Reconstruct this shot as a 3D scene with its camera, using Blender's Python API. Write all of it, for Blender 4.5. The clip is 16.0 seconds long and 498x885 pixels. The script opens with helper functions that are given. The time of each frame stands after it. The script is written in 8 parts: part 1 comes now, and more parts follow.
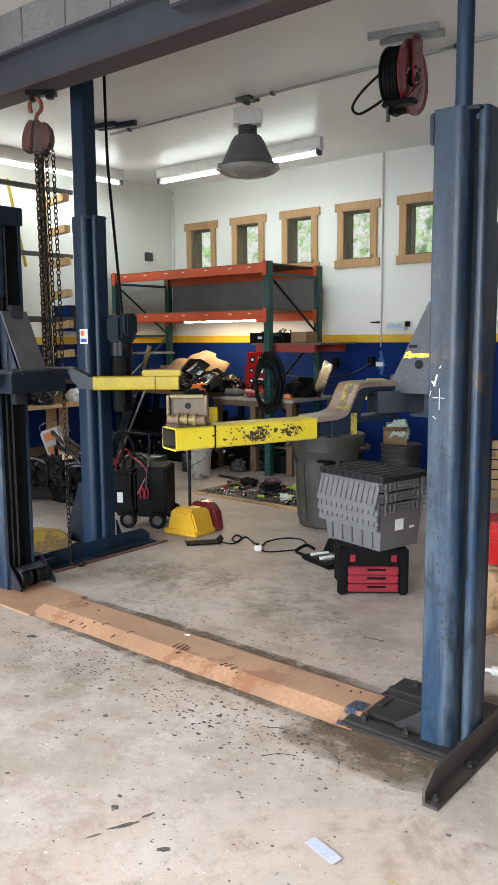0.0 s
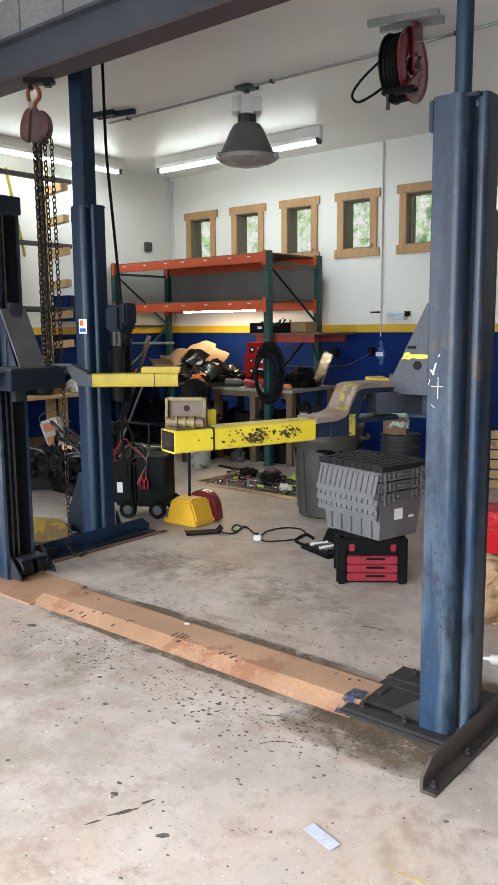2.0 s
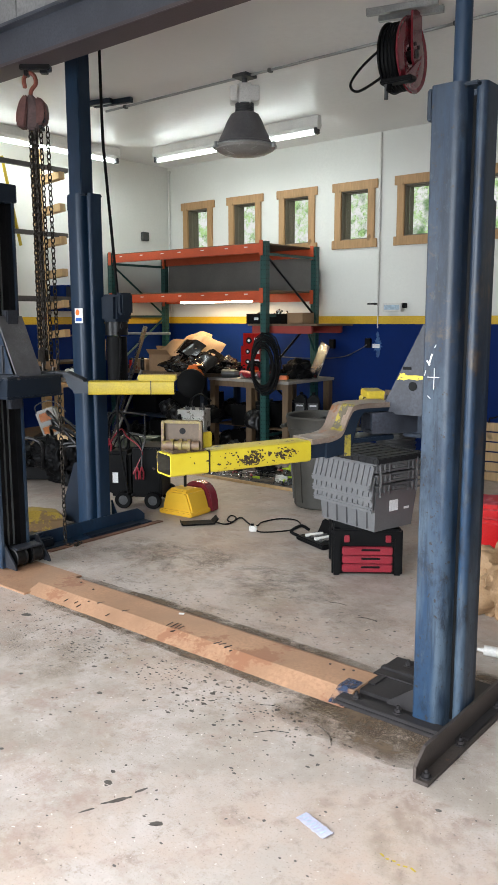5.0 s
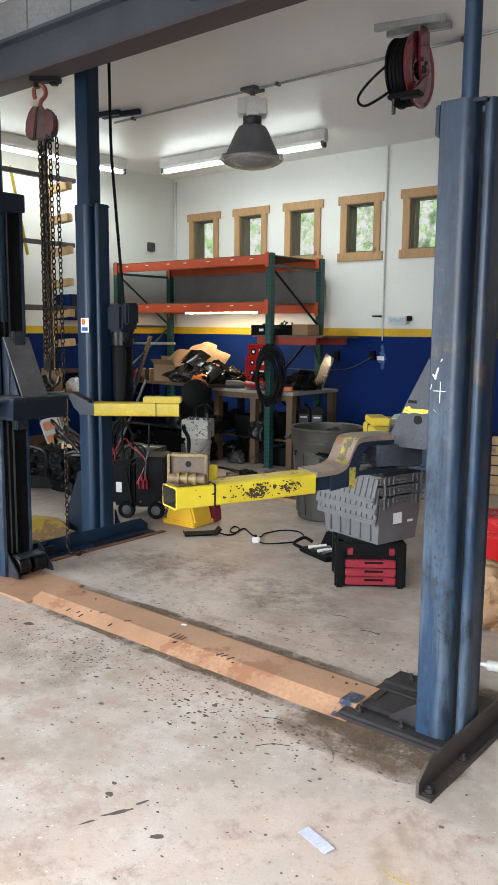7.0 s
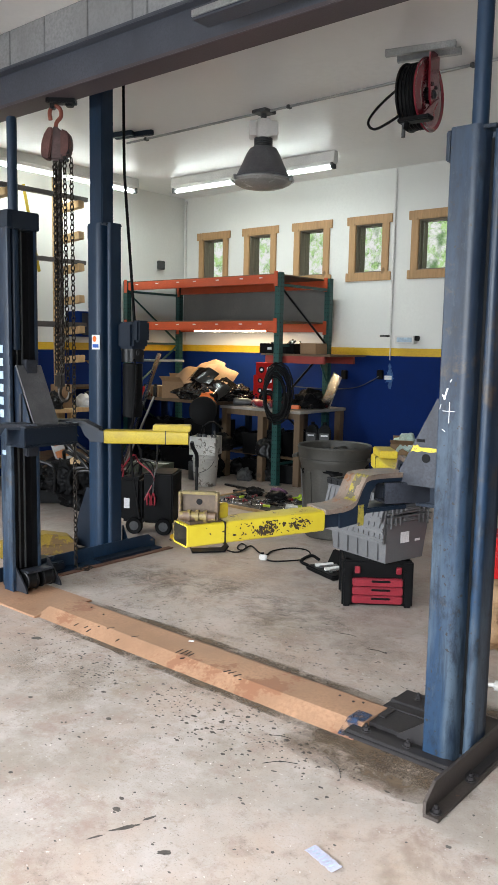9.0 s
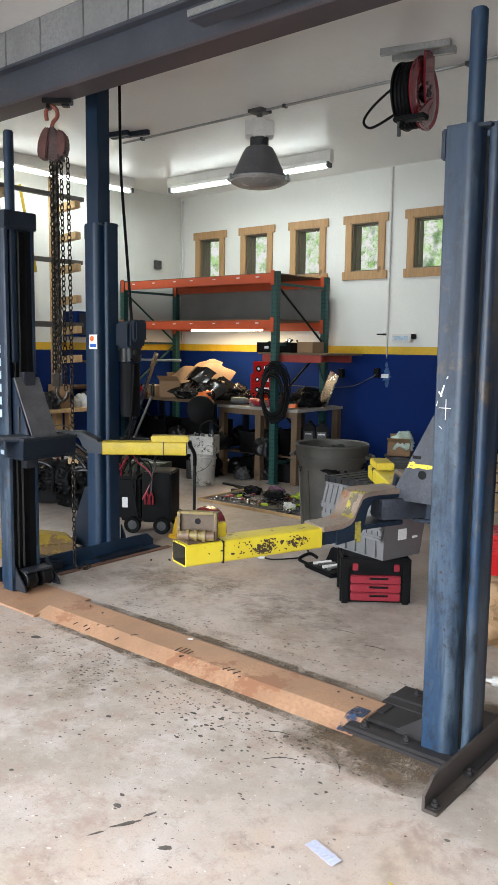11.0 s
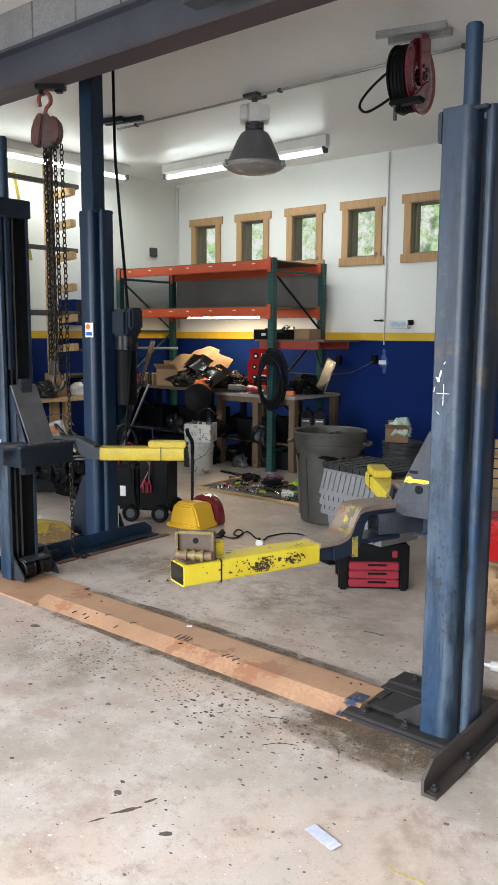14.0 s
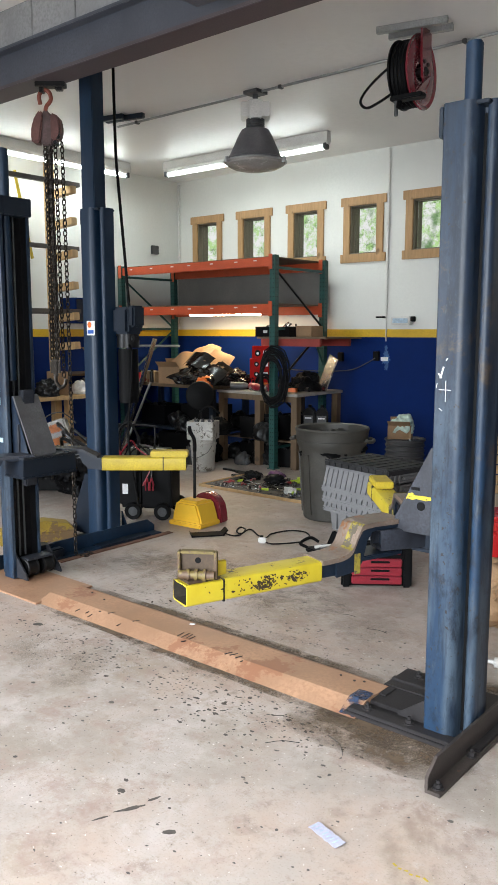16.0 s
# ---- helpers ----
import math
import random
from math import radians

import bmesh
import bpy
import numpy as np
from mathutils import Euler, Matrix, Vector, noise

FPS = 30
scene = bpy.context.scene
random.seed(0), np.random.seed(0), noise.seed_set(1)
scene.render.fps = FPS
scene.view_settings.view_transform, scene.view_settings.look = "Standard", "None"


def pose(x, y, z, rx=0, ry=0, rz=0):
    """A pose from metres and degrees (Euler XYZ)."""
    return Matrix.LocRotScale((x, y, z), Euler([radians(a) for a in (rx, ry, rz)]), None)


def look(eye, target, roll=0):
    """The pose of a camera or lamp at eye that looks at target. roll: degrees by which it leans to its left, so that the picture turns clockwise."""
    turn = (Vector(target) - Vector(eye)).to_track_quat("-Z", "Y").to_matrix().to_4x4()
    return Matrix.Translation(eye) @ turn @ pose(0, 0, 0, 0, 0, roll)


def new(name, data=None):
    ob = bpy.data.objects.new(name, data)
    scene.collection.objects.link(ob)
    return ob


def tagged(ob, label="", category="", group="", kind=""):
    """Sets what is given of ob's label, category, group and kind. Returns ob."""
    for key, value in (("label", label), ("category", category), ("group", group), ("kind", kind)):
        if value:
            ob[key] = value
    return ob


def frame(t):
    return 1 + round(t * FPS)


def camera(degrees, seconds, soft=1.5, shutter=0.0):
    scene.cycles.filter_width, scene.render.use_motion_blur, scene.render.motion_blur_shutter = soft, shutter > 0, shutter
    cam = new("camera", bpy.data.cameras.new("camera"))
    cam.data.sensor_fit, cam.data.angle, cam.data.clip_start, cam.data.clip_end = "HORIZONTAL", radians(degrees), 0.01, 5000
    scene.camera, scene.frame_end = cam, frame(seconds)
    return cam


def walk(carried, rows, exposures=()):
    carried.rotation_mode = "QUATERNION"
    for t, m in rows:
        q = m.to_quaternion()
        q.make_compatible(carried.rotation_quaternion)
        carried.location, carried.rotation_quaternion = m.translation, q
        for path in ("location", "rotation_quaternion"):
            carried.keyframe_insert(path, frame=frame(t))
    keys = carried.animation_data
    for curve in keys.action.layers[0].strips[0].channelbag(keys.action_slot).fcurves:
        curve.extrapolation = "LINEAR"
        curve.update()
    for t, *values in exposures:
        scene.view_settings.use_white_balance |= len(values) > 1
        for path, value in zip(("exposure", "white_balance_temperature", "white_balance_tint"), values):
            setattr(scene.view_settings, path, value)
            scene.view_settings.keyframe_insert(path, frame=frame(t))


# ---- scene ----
EXPOSURE, DAY_A, DAY_B, TUBE, SHELF = 0.0, 236, 214, 23, 33
cam = camera(34.97, 16.0, soft=1.2)
PATH = [
    (0, (1.164, -2.328, 1.640), (-1.3731, 0.7176, 1.1055), -0.45),
    (0.5, (1.174, -2.328, 1.638), (-1.3756, 0.7077, 1.1040), -0.41),
    (1, (1.171, -2.324, 1.636), (-1.3805, 0.7073, 1.0896), -0.41),
    (1.5, (1.168, -2.324, 1.634), (-1.3739, 0.7128, 1.0706), -0.41),
    (2, (1.170, -2.325, 1.633), (-1.3648, 0.7145, 1.0521), -0.50),
    (2.5, (1.178, -2.325, 1.632), (-1.3565, 0.7129, 1.0403), -0.66),
    (3, (1.181, -2.328, 1.631), (-1.3535, 0.7082, 1.0316), -0.77),
    (3.5, (1.180, -2.328, 1.630), (-1.3445, 0.7148, 1.0227), -0.66),
    (4, (1.177, -2.319, 1.625), (-1.3406, 0.7276, 1.0069), -0.46),
    (6.5, (1.162, -2.322, 1.628), (-1.3640, 0.7218, 1.0350), 0.27),
    (7, (1.162, -2.327, 1.630), (-1.3701, 0.7169, 1.0597), 0.48),
    (7.5, (1.159, -2.331, 1.630), (-1.3795, 0.7121, 1.0859), 0.71),
    (8, (1.162, -2.343, 1.632), (-1.3875, 0.6961, 1.1180), 0.88),
    (8.5, (1.166, -2.356, 1.634), (-1.3913, 0.6801, 1.1398), 1.01),
    (9, (1.168, -2.363, 1.634), (-1.3944, 0.6701, 1.1515), 1.05),
    (11.5, (1.178, -2.380, 1.629), (-1.3705, 0.6635, 1.1371), 0.67),
    (12, (1.177, -2.382, 1.629), (-1.3689, 0.6616, 1.1230), 0.60),
    (12.5, (1.175, -2.378, 1.627), (-1.3673, 0.6659, 1.1076), 0.59),
    (13, (1.170, -2.376, 1.627), (-1.3690, 0.6684, 1.0933), 0.56),
    (13.5, (1.171, -2.371, 1.624), (-1.3661, 0.6732, 1.0837), 0.48),
    (14, (1.174, -2.369, 1.626), (-1.3643, 0.6732, 1.0795), 0.33),
    (14.5, (1.177, -2.371, 1.629), (-1.3640, 0.6692, 1.0796), 0.21),
    (15, (1.176, -2.370, 1.629), (-1.3675, 0.6679, 1.0777), 0.10),
    (15.5, (1.174, -2.365, 1.626), (-1.3723, 0.6699, 1.0716), 0.04),
    (16, (1.171, -2.362, 1.625), (-1.3760, 0.6711, 1.0657), 0.03),
]
walk(cam, [(t, look(eye, target, roll)) for t, eye, target, roll in PATH], exposures=[(0, EXPOSURE), (16, EXPOSURE)])

# ---- world and light ----
world = bpy.data.worlds.new("sky")
scene.world = world
world.use_nodes = True
_nt = world.node_tree
_sky = _nt.nodes.new("ShaderNodeTexSky")
_sky.sky_type = "NISHITA"
_sky.sun_disc = False
_sky.sun_elevation = radians(48)
_sky.sun_rotation = radians(200)
_bg = _nt.nodes["Background"]
_nt.links.new(_sky.outputs[0], _bg.inputs[0])
_bg.inputs[1].default_value = 0.10


def area(name, at, target, sx, sy, watts, colour, spread=180):
    d = bpy.data.lights.new(name, "AREA")
    d.shape, d.size, d.size_y, d.energy, d.color, d.spread = "RECTANGLE", sx, sy, watts, colour, radians(spread)
    ob = new(name, d)
    ob.matrix_world = look(at, target)
    return ob


sun = new("sun", bpy.data.lights.new("sun", "SUN"))
sun.data.energy, sun.data.angle, sun.data.color = 1.2, radians(10), (1.0, 0.96, 0.9)
sun.matrix_world = look((0, 0, 30), (-6, 11, 0))
# daylight of the two open bay doors in the front wall
area("daylight", (0.52, -3.60, 1.75), (0.40, -0.9, 0.0), 3.0, 2.4, DAY_A, (0.885, 0.945, 1.0), 125)
area("daylight", (-4.3, -3.60, 1.75), (-3.6, -0.9, 0.0), 3.6, 2.4, DAY_B, (0.885, 0.945, 1.0), 125)
# tubes on the ceiling
area("tube_light", (-5.18, 5.03, 3.555), (-5.18, 5.03, 0), 2.38, 0.06, TUBE, (0.90, 1.0, 0.98))
area("tube_light", (-6.85, 3.50, 3.575), (-6.85, 3.50, 0), 0.06, 2.38, TUBE, (0.90, 1.0, 0.98))
area("tube_light", (-5.86, 5.50, 1.815), (-5.86, 5.50, 0), 1.2, 0.05, SHELF, (1.0, 0.74, 0.44))

# ---- materials ----


class Net:
    def __init__(self, name):
        self.m = bpy.data.materials.new(name)
        self.m.use_nodes = True
        self.t = self.m.node_tree
        self.b = self.t.nodes["Principled BSDF"]
        self.co = self.t.nodes.new("ShaderNodeTexCoord")

    def n(self, kind, **kw):
        nd = self.t.nodes.new(kind)
        for k, v in kw.items():
            if k in nd.inputs:
                nd.inputs[k].default_value = v
        return nd

    def link(self, a, b):
        self.t.links.new(a, b)

    def noise(self, scale, detail=4.0, rough=0.6, stretch=None):
        nd = self.n("ShaderNodeTexNoise", Scale=scale, Detail=detail, Roughness=rough)
        if stretch:
            mp = self.n("ShaderNodeMapping")
            mp.inputs["Scale"].default_value = stretch
            self.link(self.co.outputs["Object"], mp.inputs[0])
            self.link(mp.outputs[0], nd.inputs["Vector"])
        else:
            self.link(self.co.outputs["Object"], nd.inputs["Vector"])
        return nd.outputs["Fac"]

    def ramp(self, fac, a, b, ca=(0, 0, 0, 1), cb=(1, 1, 1, 1)):
        r = self.n("ShaderNodeValToRGB")
        r.color_ramp.elements[0].position, r.color_ramp.elements[1].position = a, b
        r.color_ramp.elements[0].color, r.color_ramp.elements[1].color = ca, cb
        self.link(fac, r.inputs[0])
        return r.outputs[0]

    def mix(self, fac, a, b):
        x = self.t.nodes.new("ShaderNodeMix")
        x.data_type = "RGBA"
        if isinstance(fac, float):
            x.inputs[0].default_value = fac
        else:
            self.link(fac, x.inputs[0])
        for i, c in ((6, a), (7, b)):
            if isinstance(c, tuple):
                x.inputs[i].default_value = (*c[:3], 1)
            else:
                self.link(c, x.inputs[i])
        return x.outputs[2]

    def bump(self, h, strength, dist=0.01):
        b = self.n("ShaderNodeBump", Strength=strength, Distance=dist)
        self.link(h, b.inputs["Height"])
        self.link(b.outputs[0], self.b.inputs["Normal"])


def mat(name, base, rough=0.6, metal=0.0, vary=0.25, scale=6.0, wear=None, wear_amt=0.0, wear_scale=14.0, bump=0.15, fine=90.0, stretch=None, coat=0.0, speck=0.78):
    """A painted, worn or plain surface with variation at two scales."""
    s = Net(name)
    lo = tuple(c * (1 - vary) for c in base)
    hi = tuple(min(1, c * (1 + vary)) for c in base)
    big = s.noise(scale, 5, 0.6, stretch)
    col = s.mix(s.ramp(big, 0.32, 0.7), lo, hi)
    sm = s.noise(fine, 3, 0.6, stretch)
    col = s.mix(s.ramp(sm, 0.40, 0.75), col, tuple(c * speck for c in base))
    if wear:
        w = s.noise(wear_scale, 8, 0.72)
        wf = s.ramp(w, 0.5 + 0.25 * (1 - wear_amt) , 0.54 + 0.25 * (1 - wear_amt))
        col = s.mix(wf, col, wear)
    s.link(col, s.b.inputs["Base Color"])
    rr = s.n("ShaderNodeMapRange")
    s.link(big, rr.inputs[0])
    rr.inputs[3].default_value, rr.inputs[4].default_value = max(0.03, rough - 0.12), min(1, rough + 0.12)
    s.link(rr.outputs[0], s.b.inputs["Roughness"])
    s.b.inputs["Metallic"].default_value = metal
    if coat:
        s.b.inputs["Coat Weight"].default_value = coat
    if bump:
        s.bump(sm, bump, 0.004)
    return s.m


def glow(name, colour, strength):
    s = Net(name)
    s.b.inputs["Base Color"].default_value = (*colour, 1)
    s.b.inputs["Emission Color"].default_value = (*colour, 1)
    s.b.inputs["Emission Strength"].default_value = strength
    return s.m


def concrete_floor():
    s = Net("concrete_floor")
    big = s.noise(0.45, 7, 0.66)
    mid = s.noise(2.2, 9, 0.7)
    col = s.mix(s.ramp(big, 0.36, 0.62), (0.29, 0.245, 0.20), (0.44, 0.382, 0.345))
    col = s.mix(s.ramp(mid, 0.44, 0.64), col, (0.50, 0.445, 0.412))
    rust = s.noise(0.9, 9, 0.72)
    col = s.mix(s.ramp(rust, 0.47, 0.68), col, (0.42, 0.305, 0.235))
    wet = s.noise(1.5, 10, 0.74)
    col = s.mix(s.ramp(wet, 0.555, 0.63), col, (0.34, 0.275, 0.215))
    smear = s.noise(5.0, 10, 0.8, (0.5, 1.0, 1.0))
    col = s.mix(s.ramp(smear, 0.575, 0.66), col, (0.33, 0.26, 0.205))
    mott = s.noise(13, 10, 0.78)
    col = s.mix(s.ramp(mott, 0.53, 0.66), col, (0.32, 0.26, 0.21))
    stain = s.noise(3.1, 11, 0.78)
    col = s.mix(s.ramp(stain, 0.52, 0.65), col, (0.325, 0.235, 0.195))
    blot = s.noise(6.5, 11, 0.8)
    col = s.mix(s.ramp(blot, 0.575, 0.66), col, (0.29, 0.225, 0.19))
    pale = s.noise(8, 10, 0.8)
    col = s.mix(s.ramp(pale, 0.56, 0.72), col, (0.49, 0.438, 0.406))
    grit = s.noise(120, 4, 0.7)
    col = s.mix(s.ramp(grit, 0.56, 0.82), col, (0.18, 0.155, 0.13))
    fleck = s.noise(70, 4, 0.6)
    col = s.mix(s.ramp(fleck, 0.66, 0.69), col, (0.13, 0.105, 0.085))
    chalk = s.noise(48, 4, 0.6)
    col = s.mix(s.ramp(chalk, 0.67, 0.70), col, (0.62, 0.58, 0.53))
    dots = s.noise(26, 3, 0.5)
    col = s.mix(s.ramp(dots, 0.735, 0.755), col, (0.07, 0.06, 0.05))
    s.link(col, s.b.inputs["Base Color"])
    rr = s.n("ShaderNodeMapRange")
    s.link(mid, rr.inputs[0])
    rr.inputs[3].default_value, rr.inputs[4].default_value = 0.30, 0.70
    s.link(rr.outputs[0], s.b.inputs["Roughness"])
    s.bump(grit, 0.3, 0.002)
    return s.m


def grime(name="floor_grime", lo=0.46, hi=0.72, most=0.55, tone=1.0):
    """Patchy dark floor dirt that thins out to nothing."""
    s = Net(name)
    n = s.noise(7.0, 9, 0.75)
    col = s.mix(s.ramp(n, 0.4, 0.65), (0.155 * tone, 0.106 * tone, 0.066 * tone), (0.085 * tone, 0.058 * tone, 0.038 * tone))
    s.link(col, s.b.inputs["Base Color"])
    s.b.inputs["Roughness"].default_value = 0.6
    a = s.noise(5.0, 10, 0.8)
    al = s.ramp(a, lo, hi, (0, 0, 0, 1), (most, most, most, 1))
    # thins out towards the patch's rim
    sep = s.n("ShaderNodeSeparateXYZ")
    s.link(s.co.outputs["Generated"], sep.inputs[0])
    for k in (0, 1):
        inv = s.n("ShaderNodeMath")
        inv.operation = "SUBTRACT"
        inv.inputs[0].default_value = 1.0
        s.link(sep.outputs[k], inv.inputs[1])
        hump = s.n("ShaderNodeMath")
        hump.operation = "MULTIPLY"
        s.link(sep.outputs[k], hump.inputs[0])
        s.link(inv.outputs[0], hump.inputs[1])
        mul = s.n("ShaderNodeMath")
        mul.operation = "MULTIPLY"
        s.link(al, mul.inputs[0])
        s.link(s.ramp(hump.outputs[0], 0.02, 0.21), mul.inputs[1])
        al = mul.outputs[0]
    s.link(al, s.b.inputs["Alpha"])
    return s.m


def worn_mast():
    """Blue mast paint rubbed to grey, with rust and blue runs; doorway light painted in low down."""
    s = Net("rubbed_blue_mast_paint")
    run = s.noise(2.6, 7, 0.7, (2.2, 2.2, 0.35))
    col = s.mix(s.ramp(run, 0.40, 0.60), (0.0082, 0.0179, 0.0382), (0.0218, 0.0337, 0.0539))
    pale = s.noise(1.3, 8, 0.75, (1.6, 1.6, 0.6))
    at = s.n("ShaderNodeSeparateXYZ")
    s.link(s.co.outputs["Object"], at.inputs[0])
    # daylight of the low doorways put into the paint: more pale patches lower down
    low_light = s.n("ShaderNodeMapRange")
    low_light.interpolation_type = "SMOOTHSTEP"
    s.link(at.outputs[2], low_light.inputs[0])
    low_light.inputs[1].default_value, low_light.inputs[2].default_value = 1.9, 0.7
    low_light.inputs[3].default_value, low_light.inputs[4].default_value = -0.02, 0.13
    worn = s.n("ShaderNodeMath")
    s.link(pale, worn.inputs[0])
    s.link(low_light.outputs[0], worn.inputs[1])
    pale = worn.outputs[0]
    col = s.mix(s.ramp(pale, 0.53, 0.70), col, (0.0560, 0.0814, 0.1122))
    dark = s.noise(3.5, 6, 0.7, (1.5, 1.5, 0.3))
    col = s.mix(s.ramp(dark, 0.55, 0.66), col, (0.0122, 0.0209, 0.0373))
    blue = s.noise(1.9, 5, 0.6, (3.0, 3.0, 0.5))
    sep = s.n("ShaderNodeSeparateXYZ")
    s.link(s.co.outputs["Object"], sep.inputs[0])
    low = s.n("ShaderNodeMapRange")
    s.link(sep.outputs[2], low.inputs[0])
    low.inputs[1].default_value, low.inputs[2].default_value = 0.1, 1.5
    low.inputs[3].default_value, low.inputs[4].default_value = 0.10, -0.08
    bl = s.n("ShaderNodeMath")
    s.link(blue, bl.inputs[0])
    s.link(low.outputs[0], bl.inputs[1])
    col = s.mix(s.ramp(bl.outputs[0], 0.50, 0.64), col, (0.0136, 0.0359, 0.0747))
    rust = s.noise(3.2, 9, 0.75)
    col = s.mix(s.ramp(rust, 0.57, 0.68), col, (0.085, 0.060, 0.038))
    streak = s.noise(5.0, 8, 0.7, (5.0, 5.0, 0.35))
    col = s.mix(s.ramp(streak, 0.52, 0.66), col, (0.0095, 0.0165, 0.0299))
    mott = s.noise(17, 9, 0.75, (1.0, 1.0, 0.45))
    col = s.mix(s.ramp(mott, 0.50, 0.66), col, (0.0109, 0.0165, 0.0266))
    scuff = s.noise(24, 9, 0.8, (1.4, 1.4, 0.5))
    col = s.mix(s.ramp(scuff, 0.56, 0.70), col, (0.0510, 0.0628, 0.0788))
    chip = s.noise(45, 4, 0.6)
    col = s.mix(s.ramp(chip, 0.64, 0.67), col, (0.0272, 0.0240, 0.0232))
    s.link(col, s.b.inputs["Base Color"])
    rr = s.n("ShaderNodeMapRange")
    s.link(run, rr.inputs[0])
    rr.inputs[3].default_value, rr.inputs[4].default_value = 0.28, 0.52
    s.link(rr.outputs[0], s.b.inputs["Roughness"])
    s.b.inputs["Specular IOR Level"].default_value = 0.34
    s.b.inputs["Metallic"].default_value = 0.0
    s.bump(chip, 0.1, 0.002)
    return s.m


def chipped_yellow():
    """Lift-arm yellow with paint knocked off in patches."""
    s = Net("chipped_yellow_paint")
    big = s.noise(9, 4)
    col = s.mix(s.ramp(big, 0.3, 0.7), (0.44, 0.335, 0.016), (0.52, 0.415, 0.028))
    w = s.noise(46, 8, 0.74)
    where = s.noise(6.0, 2, 0.5)
    add = s.n("ShaderNodeMath")
    add.operation = "ADD"
    s.link(w, add.inputs[0])
    s.link(where, add.inputs[1])
    half = s.n("ShaderNodeMath")
    half.operation = "MULTIPLY"
    half.inputs[1].default_value = 0.5
    s.link(add.outputs[0], half.inputs[0])
    chip = s.ramp(half.outputs[0], 0.545, 0.553)
    col = s.mix(chip, col, (0.055, 0.035, 0.022))
    s.link(col, s.b.inputs["Base Color"])
    s.b.inputs["Roughness"].default_value = 0.45
    s.bump(chip, 0.3, 0.002)
    return s.m


def wood(name, base, scale=3.0):
    s = Net(name)
    g = s.noise(scale, 8, 0.65, (1.0, 1.0, 14.0))
    g2 = s.noise(scale * 9, 6, 0.7, (1.0, 1.0, 0.12))
    col = s.mix(s.ramp(g2, 0.3, 0.72), tuple(c * 0.72 for c in base), tuple(min(1, c * 1.15) for c in base))
    kn = s.noise(7, 2, 0.4)
    col = s.mix(s.ramp(kn, 0.68, 0.76), col, tuple(c * 0.45 for c in base))
    s.link(col, s.b.inputs["Base Color"])
    s.b.inputs["Roughness"].default_value = 0.6
    s.bump(g2, 0.2, 0.003)
    return s.m


def outdoor_green():
    s = Net("garden_beyond")
    a = s.noise(7.5, 10, 0.8)
    leaf = s.ramp(a, 0.38, 0.52, (0.10, 0.24, 0.05, 1), (0.55, 0.85, 0.34, 1))
    hole = s.noise(4.2, 10, 0.82)
    col = s.mix(s.ramp(hole, 0.45, 0.54), leaf, (1.0, 1.0, 1.0))
    dark = s.noise(1.7, 5, 0.6)
    col = s.mix(s.ramp(dark, 0.57, 0.68), col, (0.16, 0.30, 0.12))
    s.link(col, s.b.inputs["Emission Color"])
    s.b.inputs["Base Color"].default_value = (0, 0, 0, 1)
    s.b.inputs["Emission Strength"].default_value = 1.0
    return s.m


FLOOR = concrete_floor()
GRIME = grime(most=0.45, tone=1.5)
GRIME_THICK = grime("thick_floor_grime", 0.34, 0.58, 0.92)
GRIME_WET = grime("damp_floor_stain", 0.42, 0.62, 0.28, 2.1)
WALL_WHITE = mat("white_wall_paint", (0.715, 0.72, 0.685), 0.6, vary=0.05, scale=0.9, bump=0.03, fine=30, speck=0.97, wear=(0.50, 0.48, 0.44), wear_amt=0.0, wear_scale=2.5)
WALL_BLUE = mat("blue_wall_paint", (0.0025, 0.018, 0.112), 0.75, vary=0.2, scale=2.0, bump=0.04, speck=0.92, wear=(0.02, 0.06, 0.20), wear_amt=0.1, wear_scale=5)
WALL_YEL = mat("yellow_stripe_paint", (0.66, 0.42, 0.02), 0.55, vary=0.1, bump=0.05)
CEIL = mat("ceiling_paint", (0.80, 0.79, 0.77), 0.35, vary=0.04, scale=0.6, bump=0.02, fine=20, speck=0.97)
LIFT_BLUE = mat("navy_blue_steel_paint", (0.006, 0.023, 0.052), 0.45, 0.1, vary=0.45, scale=2.2, wear=(0.018, 0.035, 0.06), wear_amt=0.3, wear_scale=5, bump=0.08, fine=60, stretch=(1, 1, 0.25))
LIFT_WORN = worn_mast()
LIFT_DARK = mat("dark_blue_steel", (0.010, 0.018, 0.032), 0.42, 0.25, vary=0.3, scale=3, wear=(0.10, 0.10, 0.10), wear_amt=0.12)
LIFT_GREY = mat("bare_grey_blue_steel", (0.028, 0.031, 0.041), 0.5, 0.15, vary=0.6, scale=6, speck=0.6, wear=(0.065, 0.045, 0.032), wear_amt=0.30, wear_scale=6)
BLACK_STEEL = mat("black_greasy_steel", (0.014, 0.014, 0.015), 0.35, 0.5, vary=0.4, scale=8)
PLATE = mat("dirty_brown_steel_plate", (0.026, 0.023, 0.024), 0.55, 0.2, vary=0.35, scale=7, wear=(0.055, 0.04, 0.032), wear_amt=0.2)
ORANGE = mat("worn_orange_floor_plate", (0.36, 0.205, 0.122), 0.5, vary=0.22, scale=3.5, wear=(0.27, 0.125, 0.07), wear_amt=0.75, wear_scale=2.6, bump=0.15, fine=60, speck=0.84)
_b = Net("rubbed_blue_patch")
_b.b.inputs["Base Color"].default_value = (0.030, 0.052, 0.10, 1)
_b.b.inputs["Roughness"].default_value = 0.5
_b.link(_b.ramp(_b.noise(14, 8, 0.75), 0.44, 0.60), _b.b.inputs["Alpha"])
BLUE_DULL = _b.m
YELLOW = chipped_yellow()
